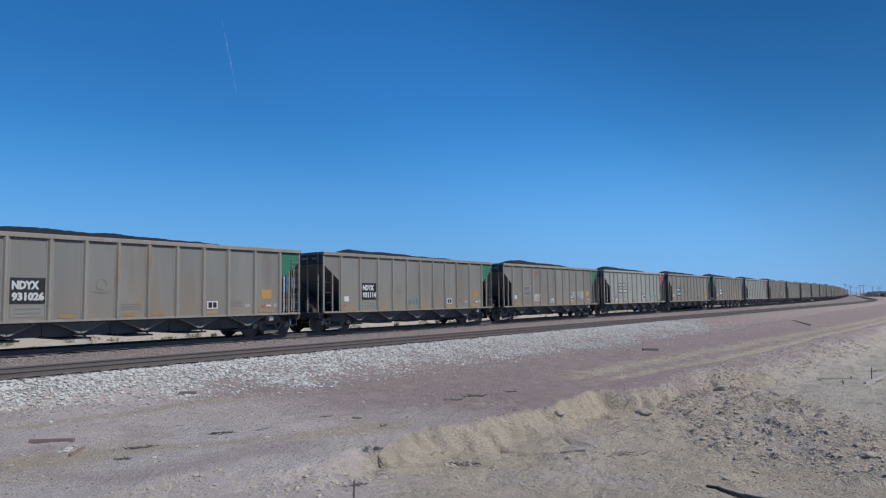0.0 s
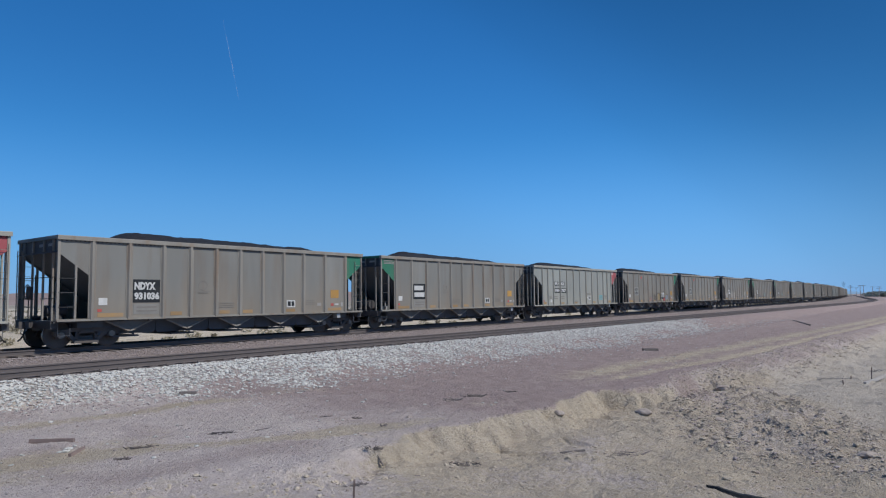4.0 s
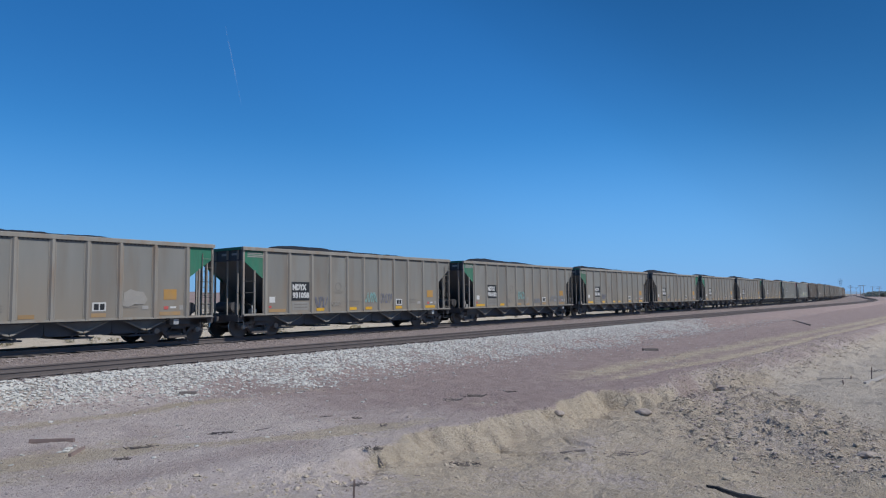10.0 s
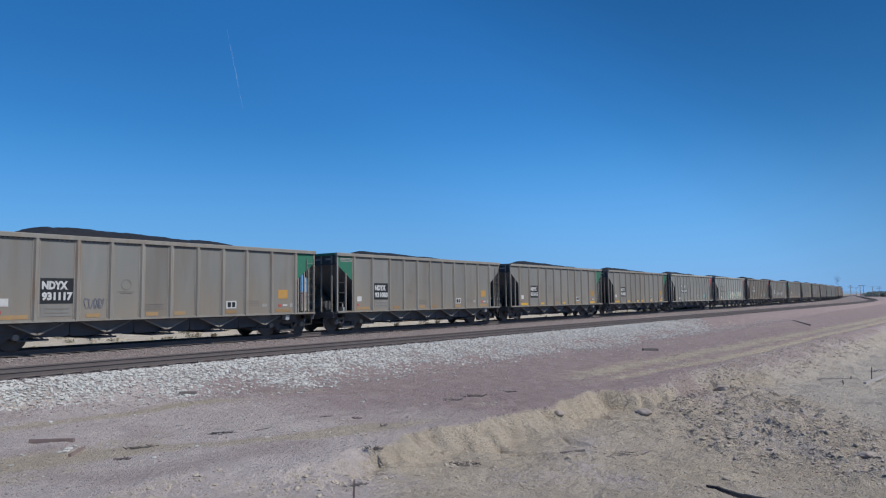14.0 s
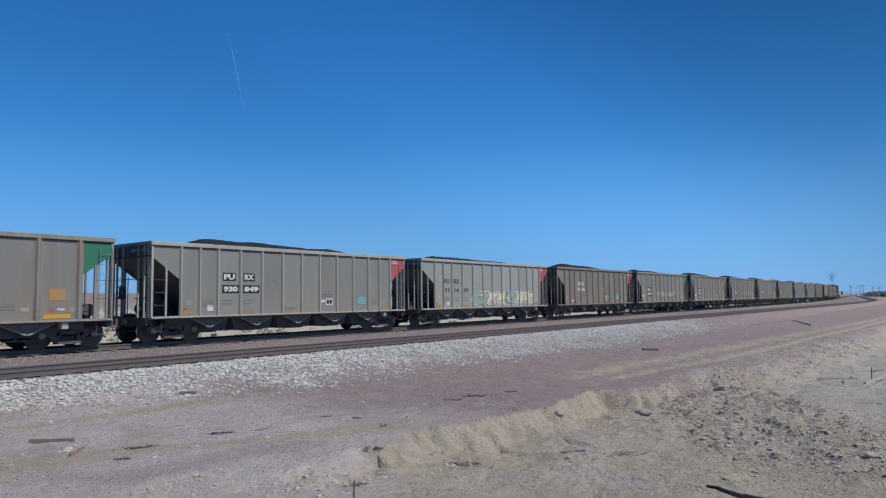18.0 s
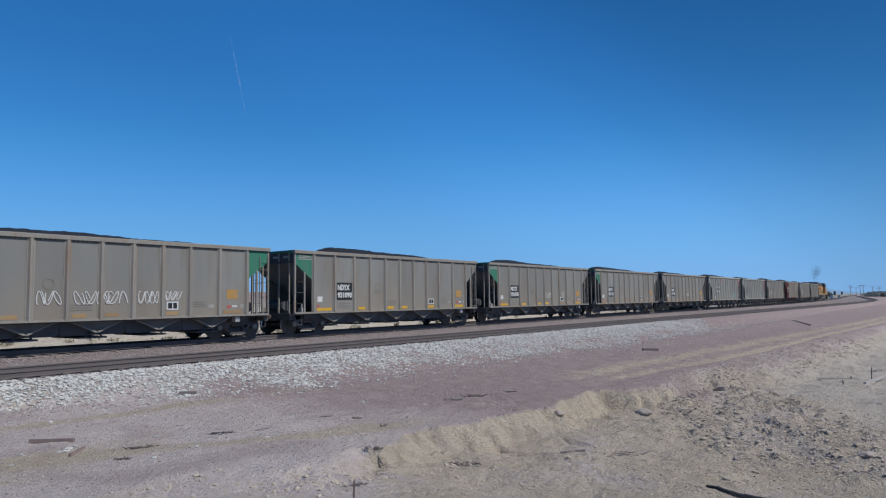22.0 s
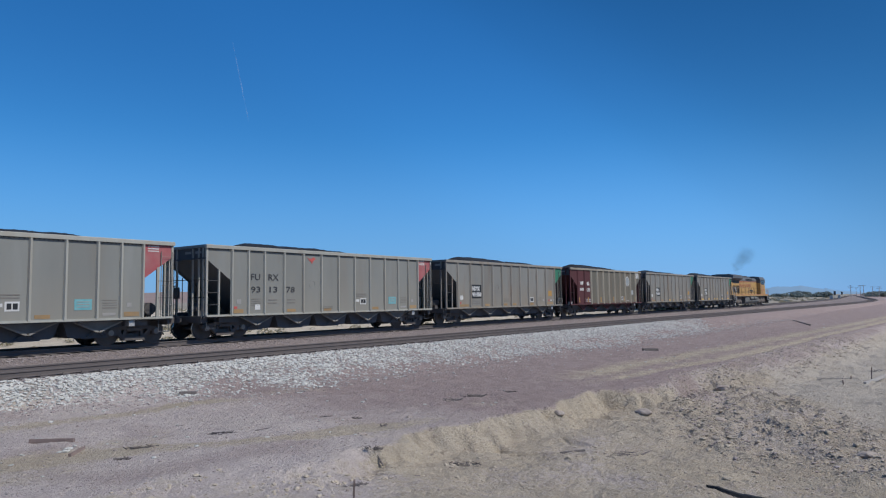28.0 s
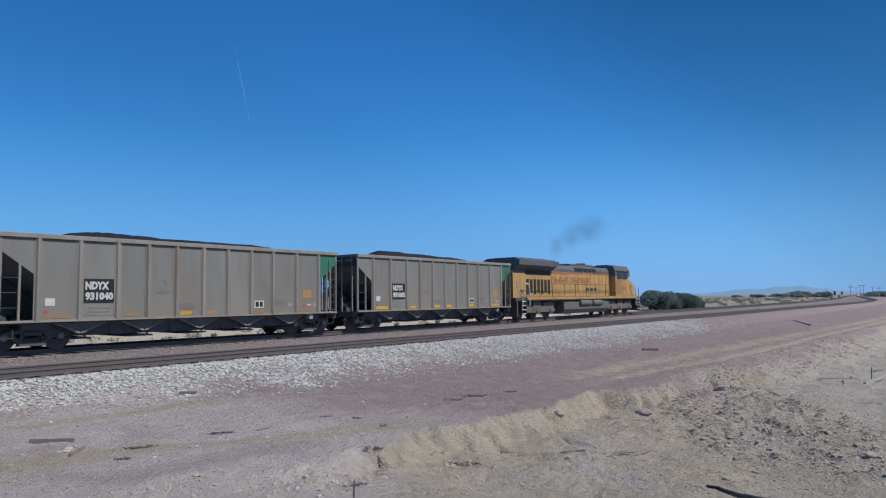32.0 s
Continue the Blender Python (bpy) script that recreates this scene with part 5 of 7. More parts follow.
shape_on(c0, [(3.66, 1.45), (3.7, 1.95), (3.95, 2.08), (4.2, 2.0), (4.45, 1.98), (4.62, 1.7), (4.5, 1.5), (4.1, 1.52), (3.9, 1.42)], P_PALE)
c1 = made_cars[1]
scribble(c1, -3.3, -2.5, 1.25, 1.75, P_BLUE, 21, 0.05, 3)
scribble(c1, 0.15, 1.0, 1.45, 1.95, P_TEAL, 22, 0.06, 4)
scribble(c1, 1.3, 2.2, 1.4, 1.9, P_BLUE, 23, 0.04, 4)
scribble(c1, -2.2, -1.6, 1.3, 1.5, P_PALE, 24, 0.04, 3)
c2 = made_cars[2]
scribble(c2, -0.9, 0.0, 1.5, 2.0, P_TEAL, 25, 0.06, 4)
scribble(c2, 3.6, 6.0, 1.25, 1.7, P_SLATE, 26, 0.06, 6)
scribble(c2, 1.4, 2.2, 1.2, 1.5, P_SLATE, 27, 0.05, 4)
scribble(c2, -2.2, -1.7, 1.3, 1.5, P_PALE, 28, 0.04, 3)
shape_on(c2, [(0.2, 1.15), (0.45, 1.2), (0.55, 1.6), (0.3, 1.65), (0.2, 1.5)], P_PALE)
scribble(made_cars[3], -3.3, -2.6, 1.4, 1.8, P_BLUE, 29, 0.04, 4)
scribble(made_cars[4], -3.3, -2.6, 1.4, 1.75, P_BLUE, 30, 0.03, 4)
c11 = made_cars[11]
for a, b, k in ((-2.15, -1.35, 31), (-0.95, 1.05, 32), (1.4, 2.2, 33), (2.5, 3.2, 34)):
    scribble(c11, a, b, 1.55 if k < 34 else 1.66, 2.0, M["white"], k, 0.05, 3 if k != 32 else 5)
scribble(made_cars[13], 0.2, 1.0, 1.55, 1.95, M["white"], 41, 0.05, 2)
scribble(made_cars[13], 2.5, 3.2, 1.6, 2.0, M["white"], 42, 0.05, 2)
scribble(made_cars[15], 0.2, 1.0, 1.5, 1.8, M["white"], 43, 0.05, 3)
# the big cream and mint piece on the pale car: angular interlocked blocks with white edges, sprayed across the posts too
c9 = made_cars[9]
r = random.Random(77)
BLOCKS = [[(0, .1), (.35, 0), (1.0, .05), (1.1, .3), (.6, .38), (1.15, .62), (1.0, 1.0), (.2, 1.0), (.1, .7), (.55, .64), (.05, .42)],
          [(0, 0), (.4, .05), (.45, .4), (.75, 0), (1.15, 0), (.8, .5), (1.2, 1.0), (.75, 1.0), (.45, .62), (.5, 1.0), (.1, .95)],
          [(0, .05), (1.1, 0), (1.2, .3), (.55, .32), (.62, .95), (.15, 1.0)],
          [(0, .2), (.3, 0), (.95, .05), (1.15, .9), (.8, 1.0), (.7, .35), (.45, .35), (.5, .95), (.1, 1.0)],
          [(0, 0), (.35, 0), (.5, .35), (.7, .3), (.75, 0), (1.1, .05), (1.0, .9), (.7, 1.05), (.3, 1.0)],
          [(0, .1), (.9, 0), (.95, .3), (.5, .45), (1.1, .55), (1.2, .95), (.4, 1.0), (.15, .75)]]
for k, blk in enumerate(BLOCKS):
    x0, w, z0, hh = -2.0 + k * 1.16, 1.16, 1.16, 0.80
    q = [(x0 + u * w + 0.30 * v, z0 + v * hh) for u, v in blk]
    ctr = (sum(v[0] for v in q) / len(q), sum(v[1] for v in q) / len(q))
    grow = lambda f: [(ctr[0] + (v[0] - ctr[0]) * f, ctr[1] + (v[1] - ctr[1]) * f) for v in q]
    fill, second = ((P_MINT, P_CREAM) if k in (0, 3) else (P_CREAM, P_MINT))
    big = grow(1.10)
    shape_on(c9, [(x0 - 0.12, z0 - 0.05), (x0 + w + 0.1, z0 - 0.04), (x0 + w + 0.35, z0 + hh + 0.03), (x0 + 0.2, z0 + hh + 0.06)], (P_MINT, M["white"], P_CREAM)[k % 3], -HW - 0.018)
    part("graffiti", Shape().prism(q, "y", -HW - 0.025, -HW - 0.022).mesh("graffiti", fill), c9, "block of sprayed cream and mint paint")
    part("graffiti", stroke(big + big[:1], 0.075, -HW - 0.027, M["white"]), c9, "white sprayed edge")
    part("graffiti", stroke(q + q[:1], 0.028, -HW - 0.040, M["dark_text"]), c9, "dark sprayed outline")
    for j in range(3):
        a, c = x0 + w * r.uniform(0.15, 0.7), z0 + hh * (0.15 + 0.28 * j)
        shape_on(c9, [(a, c), (a + r.uniform(0.2, 0.4), c + 0.02), (a + r.uniform(0.3, 0.5), c + 0.14), (a + 0.08, c + 0.12)], (second, P_CREAM, M["white"])[j], -HW - 0.052)
for d, x in ((-1, -2.05), (1, 5.15)):                  # arrow points at both ends
    tip = [(x, 1.14), (x + d * 0.2, 1.36), (x + d * 0.55, 1.52), (x + d * 0.25, 1.66), (x + d * 0.1, 1.98)]
    shape_on(c9, tip, P_MINT, -HW - 0.020)
    part("graffiti", stroke(tip + tip[:1], 0.05, -HW - 0.024, M["white"]), c9, "white sprayed edge")
for k, x in enumerate((-1.12, 0.02, 1.15, 2.28, 3.42, 4.52)):
    flat(x - 0.034, x + 0.034, 1.16, 1.52, -HW - 0.085, c9, (P_CREAM, P_MINT)[k % 2], "graffiti")
    flat(x - 0.034, x + 0.034, 1.54, 1.92, -HW - 0.085, c9, (P_MINT, P_CREAM, P_CREAM)[k % 3], "graffiti")
    flat(x - 0.034, x + 0.034, 1.93, 2.0, -HW - 0.085, c9, M["white"], "graffiti")


# ---------------------------------------------------------------- the locomotive at the rear
def locomotive():
    """Six-axle yellow diesel, cab towards +x; origin at its middle on the rail tops."""
    eng = thing("locomotive", None, "yellow six-axle diesel locomotive with sooty grey roof", "locomotive")
    Y, G, R, F, T = M["l_yellow"], M["l_grey"], M["l_red"], M["frame"], M["l_truck"]
    part("deck", Shape().box(-11.3, 11.6, -1.52, 1.52, 1.36, 1.58).box(-11.3, 11.6, -0.9, 0.9, 0.9, 1.36).mesh("deck", F), eng)
    for y in (-1.535, 1.535):
        part("deck_stripe", Shape().box(-9.6, 11.1, y - 0.01, y + 0.01, 1.44, 1.60).mesh("deck_stripe", Y), eng)
        part("red_stripe", Shape().box(-9.6, 11.1, y - 0.012, y + 0.012, 1.60, 1.66).mesh("red_stripe", R), eng)
    part("rear_hood", Shape().prism([(-1.05, 1.58), (1.05, 1.58), (1.05, 3.3), (0.95, 3.55), (-0.95, 3.55), (-1.05, 3.3)], "x", -10.85, -9.1).mesh("rear_hood", Y), eng)
    part("radiator_body", Shape().prism([(-1.0, 1.58), (1.0, 1.58), (1.0, 3.6), (-1.0, 3.6)], "x", -9.1, -5.2).mesh("radiator_body", Y), eng)
    part("radiator", Shape().prism([(-1.0, 3.4), (1.0, 3.4), (1.0, 3.62), (1.52, 3.95), (1.55, 4.30), (1.2, 4.46), (-1.2, 4.46), (-1.55, 4.30), (-1.52, 3.95), (-1.0, 3.62)], "x", -10.7, -5.0).mesh("radiator", G), eng, "flared grey radiator wings")
    part("radiator_fan_hatch", Shape().box(-10.2, -5.8, -0.9, 0.9, 4.44, 4.52).mesh("radiator_fan_hatch", G), eng)
    for k in range(7):
        x = -8.9 + k * 0.54
        for y0, y1 in ((-1.03, -1.0), (1.0, 1.03)):
            part("louvre", Shape().box(x, x + 0.34, y0, y1, 1.85 + 0.1 * (k % 2), 2.95).mesh("louvre", M["hose"]), eng)
    # flat black strips imitate the shade beneath the wings
    for y0, y1 in ((-1.025, -1.0), (1.0, 1.025)):
        part("radiator_recess", Shape().box(-9.0, -5.25, y0, y1, 3.28, 3.66).mesh("radiator_recess", M["hose"]), eng, "dark recess under the radiator wings")
    hood = part("long_hood", Shape().prism([(-0.95, 1.58), (0.95, 1.58), (0.95, 3.60), (0.9, 3.7), (-0.9, 3.7), (-0.95, 3.60)], "x", -5.2, 6.1).mesh("long_hood", Y), eng)
    for k in range(14):
        x = -5.0 + k * 0.78
        part("hood_door", Shape().box(x + 0.03, x + 0.72, -0.965, -0.945, 1.9, 3.45).mesh("hood_door", Y), hood)
    part("roof", Shape().prism([(-0.97, 3.64), (0.97, 3.64), (0.97, 3.84), (0.74, 4.16), (-0.74, 4.16), (-0.97, 3.84)], "x", -5.0, 6.05).box(-1.2, 3.3, -0.6, 0.6, 4.1, 4.35).box(-4.9, -3.9, -0.55, 0.55, 4.1, 4.42).mesh("roof", G), eng)
    part("roof_stripe", Shape().box(-5.0, -2.6, -0.985, -0.93, 3.42, 3.62).box(-2.4, 0.6, -0.98, -0.93, 3.50, 3.62).box(1.0, 5.9, -0.98, -0.93, 3.53, 3.62).mesh("roof_stripe", R), eng, "faded red stripe under the roof")
    for k in range(5):
        part("grille", Shape().box(-0.9 + 0.84 * k, -0.25 + 0.84 * k, -1.0, -0.9, 3.72, 3.98).mesh("grille", M["hose"]), eng, "dark grille in the roof flank")
    part("roof_fan", Shape().turned([(0.42, 0.0), (0.42, 0.12), (0.36, 0.16)], 18).mesh("roof_fan", F), eng, "", pose(2.2, 0, 4.34, 90))
    part("exhaust_stack", Shape().box(-3.4, -2.4, -0.3, 0.3, 4.1, 4.46).mesh("exhaust_stack", F), eng)
    part("horn", Shape().rod((-4.6, -0.3, 4.5), (-4.1, -0.3, 4.52), 0.05, 8).rod((-4.6, 0.0, 4.5), (-4.2, 0.0, 4.52), 0.05, 8).box(-4.5, -4.4, -0.35, 0.1, 4.38, 4.47).mesh("horn", F), eng)
    # cab and nose
    cab = part("cab", Shape().prism([(-1.5, 1.58), (1.5, 1.58), (1.5, 3.95), (1.25, 4.32), (-1.25, 4.32), (-1.5, 3.95)], "x", 6.1, 9.2).mesh("cab", Y), eng)
    part("cab_roof", Shape().prism([(-1.53, 3.42), (1.53, 3.42), (1.53, 3.96), (1.28, 4.40), (-1.28, 4.40), (-1.53, 3.96)], "x", 6.0, 9.35).box(6.6, 8.4, -0.6, 0.6, 4.36, 4.50).mesh("cab_roof", G), cab)
    for y in (-1.51, 1.51):
        for x0, x1 in ((6.5, 7.5), (7.7, 8.8)):
            part("cab_window", Shape().box(x0, x1, y - 0.035, y + 0.035, 3.2, 3.88).mesh("cab_window", M["l_glass"]), cab)
        part("window_visor", Shape().box(6.3, 8.9, y - 0.10, y + 0.10, 3.88, 3.93).mesh("window_visor", F), cab)
        part("cab_door", Shape().box(8.5, 9.1, y - 0.012, y + 0.012, 1.75, 3.4).mesh("cab_door", Y), cab)
    part("windscreen", Shape().poly([(9.38, -1.2, 3.15), (9.38, 1.2, 3.15), (9.38, 1.1, 3.85), (9.38, -1.1, 3.85), (9.2, -1.2, 3.15), (9.2, 1.2, 3.15), (9.2, 1.1, 3.85), (9.2, -1.1, 3.85)], [(0, 1, 2, 3), (4, 7, 6, 5), (0, 4, 5, 1), (2, 6, 7, 3), (1, 5, 6, 2), (0, 3, 7, 4)]).mesh("windscreen", M["l_glass"]), cab)
    part("nose", Shape().prism([(9.15, 1.58), (11.3, 1.58), (11.28, 2.35), (11.12, 2.72), (10.8, 2.95), (10.3, 3.1), (9.15, 3.25)], "y", -1.15, 1.15).mesh("nose", Y), eng)
    part("nose_emblem", Shape().box(9.9, 10.7, -1.165, -1.15, 2.35, 2.75).mesh("nose_emblem", R), eng)
    # plain bars stand in for the railroad's name
    x = -5.0
    for k, w in enumerate((0.5, 0.55, 0.16, 0.55, 0.55, 0.0, 0.48, 0.52, 0.46, 0.16, 0.4, 0.16, 0.46)):
        if w:
            part("text_bar", Shape().box(x, x + 0.13, -0.985, -0.968, 2.72, 3.2).box(x + 0.13, x + w, -0.984, -0.968, 3.06 - 0.2 * (k % 2), 3.2 - 0.2 * (k % 2)).box(max(x + 0.13, x + w - 0.13), max(x + 0.14, x + w), -0.983, -0.968, 2.74, 3.0).mesh("text_bar", R), eng)
        x += (w or 0.25) + 0.14
    part("cab_panel", Shape().box(6.2, 7.5, -1.515, -1.495, 1.8, 3.12).mesh("cab_panel", M["l_brown"]), cab, "grimy brown-orange cab panel")
    for k in range(3):
        part("air_filter_grille", Shape().box(1.15 + 0.75 * k, 1.7 + 0.75 * k, -0.99, -0.968, 2.1, 2.35).mesh("air_filter_grille", F), eng)
    part("text_bar", Shape().box(7.7, 8.4, -1.52, -1.495, 2.2, 2.5).mesh("text_bar", R), eng)
    # underneath
    part("fuel_tank", Shape().prism([(-1.45, 0.62), (-1.2, 0.28), (1.2, 0.28), (1.45, 0.62), (1.45, 1.18), (1.2, 1.32), (-1.2, 1.32), (-1.45, 1.18)], "x", -3.9, 4.6).mesh("fuel_tank", M["galv_dull"]), eng)
    part("air_tank", Shape().rod((-1.2, -1.42, 1.10), (0.9, -1.42, 1.10), 0.24, 14).rod((1.2, -1.42, 1.10), (3.0, -1.42, 1.10), 0.24, 14).mesh("air_tank", M["galv_dull"]), eng)
    for x in (-7.7, 7.7):
        b = part("truck", Shape().box(-2.6, 2.6, -0.9, 0.9, 0.56, 1.30).mesh("truck_frame", M["hose"]), eng, "three-axle truck", pose(x, 0, 0))
        for y, r in ((-1.08, 0), (1.08, 180)):
            s = Shape().box(-2.6, -1.0, -0.10, 0.06, 0.5, 1.22).box(1.0, 2.6, -0.10, 0.06, 0.5, 1.22).box(-0.6, 0.6, -0.14, 0.06, 0.6, 1.28).prism([(-2.75, 0.52), (-2.75, 0.74), (-1.5, 0.92), (1.5, 0.92), (2.75, 0.74), (2.75, 0.52), (1.9, 0.48), (-1.9, 0.48)], "y", -0.12, 0.08)
            for w in (-2.05, 0.0, 2.05):
                s.box(w - 0.22, w + 0.22, -0.18, 0.05, 0.36, 0.74).rod((w, -0.24, 0.52), (w, 0, 0.52), 0.13, 12)
            for w in (-1.05, 1.05):
                s.rod((w - 0.25, -0.06, 0.5), (w - 0.25, -0.06, 0.8), 0.09, 8).rod((w + 0.25, -0.06, 0.5), (w + 0.25, -0.06, 0.8), 0.09, 8)
            part("side_frame", s.mesh("side_frame", T), b, "", pose(0, y, 0, 0, 0, r))
        for w in (-2.05, 0.0, 2.05):
            ws = part("wheelset", cached("loco_wheel", loco_wheel_mesh), b, "dark steel wheels with polished treads", pose(w, 0, 0.533))
            wheelsets.append((ws, 99))
    # steps, railings and ends
    for x, d in ((-10.2, -1), (11.25, 1)):
        for y in (-1.42, 1.42):
            for k in range(4):
                part("step", Shape().box(x - 0.3, x + 0.3, y - 0.12, y + 0.12, 0.42 + 0.29 * k, 0.45 + 0.29 * k).mesh("step", F), eng)
            for e in (-0.33, 0.30):
                part("step_side", Shape().box(x + e, x + e + 0.03, y - 0.14, y + 0.14, 0.4, 1.5).mesh("step_side", F), eng)
            for k in range(4):
                part("step_edge", Shape().box(x - 0.3, x + 0.3, y + (-0.135 if y < 0 else 0.12), y + (-0.12 if y < 0 else 0.135), 0.41 + 0.29 * k, 0.47 + 0.29 * k).mesh("step_edge", M["white"]), eng)
            if d > 0:
                rails = ([(x - 0.42, y, 0.75), (x - 0.42, y, 1.6), (x - 0.54, y, 2.45), (x - 0.8, y, 2.6)], [(x + 0.42, y, 0.75), (x + 0.42, y, 1.6), (x + 0.3, y, 2.45)])
            else:
                rails = ([(-11.05, y, 2.75), (-10.95, y, 2.25), (-10.3, y, 1.65), (-10.25, y, 0.95)], [(-9.85, y, 2.5), (-9.6, y, 2.62), (-9.4, y, 2.55), (-9.3, y, 2.2), (-9.28, y, 1.0)])
            for line in rails:
                part("handrail", Shape().tube([(q[0], q[1] * 1.05, q[2]) for q in line], 0.048, 6).mesh("handrail", M["white"]), eng, "white grab rail beside the steps")
        x = -10.6 if d < 0 else x
        part("pilot", Shape().prism([(-1.5, 0.25), (1.5, 0.25), (1.5, 1.36), (-1.5, 1.36)], "x", x + d * 0.35, x + d * 0.5).mesh("pilot", F), eng)
        part("coupler", Shape().box(min(x + d * 0.4, x + d * 0.95), max(x + d * 0.4, x + d * 0.95), -0.14, 0.14, 0.72, 0.96).mesh("coupler", T), eng)
    for y in (-1.47, 1.47):
        part("walkway_rail", Shape().tube([(-9.7, y, 2.62), (6.0, y, 2.62)], 0.02, 6).mesh("walkway_rail", F), eng)
        part("walkway_rail", Shape().tube([(-9.7, y, 2.12), (6.0, y, 2.12)], 0.016, 6).mesh("walkway_rail", F), eng)
        for k in range(9):
            part("stanchion", cached("stanchion", lambda: Shape().rod((0, 0, 1.58), (0, 0, 2.62), 0.02, 6).mesh("stanchion", F)), eng, "", pose(-9.7 + 1.95 * k, y, 0))
    part("headlight", Shape().box(9.34, 9.42, -0.3, 0.3, 4.05, 4.25).mesh("headlight", M["white"]), eng)
    return eng


def loco_wheel_mesh():
    s = Shape()
    for o, d in ((-0.7525, -1), (0.7525, 1)):
        w = d * 0.07
        s.turned([(0.536, -w), (0.533, -w * 0.2), (0.56, w * 0.55), (0.565, w * 0.75), (0.5, w)], 28, o, [1, 0, 0, 0])
        s.turned([(0.44, -w * 1.02), (0.22, -w * 0.7), (0.14, -w * 1.5)], 18, o)
    s.turned([(0.1, -1.0), (0.1, 1.0)], 10)
    return s.mesh("loco_wheelset", [M["wheel"], M["tread"]])


engine = locomotive()

# exhaust: thin dark puffs that ride above the stack
sm = bpy.data.materials.new("thin_dark_smoke")
sm.use_nodes = True
n, l = sm.node_tree.nodes, sm.node_tree.links
out = n["Material Output"]
b = n["Principled BSDF"]
b.inputs["Base Color"].default_value, b.inputs["Roughness"].default_value, b.inputs["Specular IOR Level"].default_value = (0.05, 0.045, 0.04, 1), 1.0, 0.0
clear, mixs = n.new("ShaderNodeBsdfTransparent"), n.new("ShaderNodeMixShader")
tc, ns = n.new("ShaderNodeTexCoord"), n.new("ShaderNodeTexNoise")
ns.inputs["Scale"].default_value, ns.inputs["Detail"].default_value = 0.9, 5.0
l.new(tc.outputs["Object"], ns.inputs["Vector"])
rg = n.new("ShaderNodeMapRange")
rg.inputs["From Min"].default_value, rg.inputs["From Max"].default_value, rg.inputs["To Min"].default_value, rg.inputs["To Max"].default_value = 0.34, 0.66, 0.03, 0.15
l.new(ns.outputs["Fac"], rg.inputs["Value"])
rim, fade, thin = n.new("ShaderNodeVectorMath"), n.new("ShaderNodeMapRange"), n.new("ShaderNodeMath")
rim.operation, thin.operation, fade.interpolation_type = "LENGTH", "MULTIPLY", "SMOOTHSTEP"
fade.inputs["From Min"].default_value, fade.inputs["From Max"].default_value = 0.85, 0.1
l.new(tc.outputs["Object"], rim.inputs[0])
l.new(rim.outputs["Value"], fade.inputs["Value"])
l.new(fade.outputs[0], thin.inputs[0])
l.new(rg.outputs[0], thin.inputs[1])
l.new(thin.outputs[0], mixs.inputs[0])
l.new(clear.outputs[0], mixs.inputs[1])
l.new(b.outputs[0], mixs.inputs[2])
l.new(mixs.outputs[0], out.inputs["Surface"])


smoke = thing("exhaust_smoke", None, "thin dark diesel smoke drifting behind the exhaust stack", "smoke")
rng = random.Random(9)


def wisp_mesh(seed):
    """A thin ragged sheet of soot."""
    r = random.Random(seed)
    ang = [2 * math.pi * i / 14 for i in range(14)]
    return Shape().poly([(math.cos(a) * r.uniform(0.65, 1.1), 0.0, math.sin(a) * r.uniform(0.65, 1.1)) for a in ang], [tuple(range(14))]).mesh("wisp", sm)


wisps = [wisp_mesh(k) for k in range(6)]
for k in range(9):
    t = (k + 0.5) / 9
    r = 0.75 + 1.25 * t
    ax, az = -2.9 + 9.5 * t ** 1.4, 4.75 + 3.4 * t ** 0.7
    ob = part("smoke_wisp", wisps[k % 6], smoke, "", Matrix.LocRotScale((ax, 0.25 * (k % 3) - 0.25, az), Euler((0, rng.uniform(0, 6), -0.9)), (r * 1.25, 1, r)))
    ob.visible_shadow = False

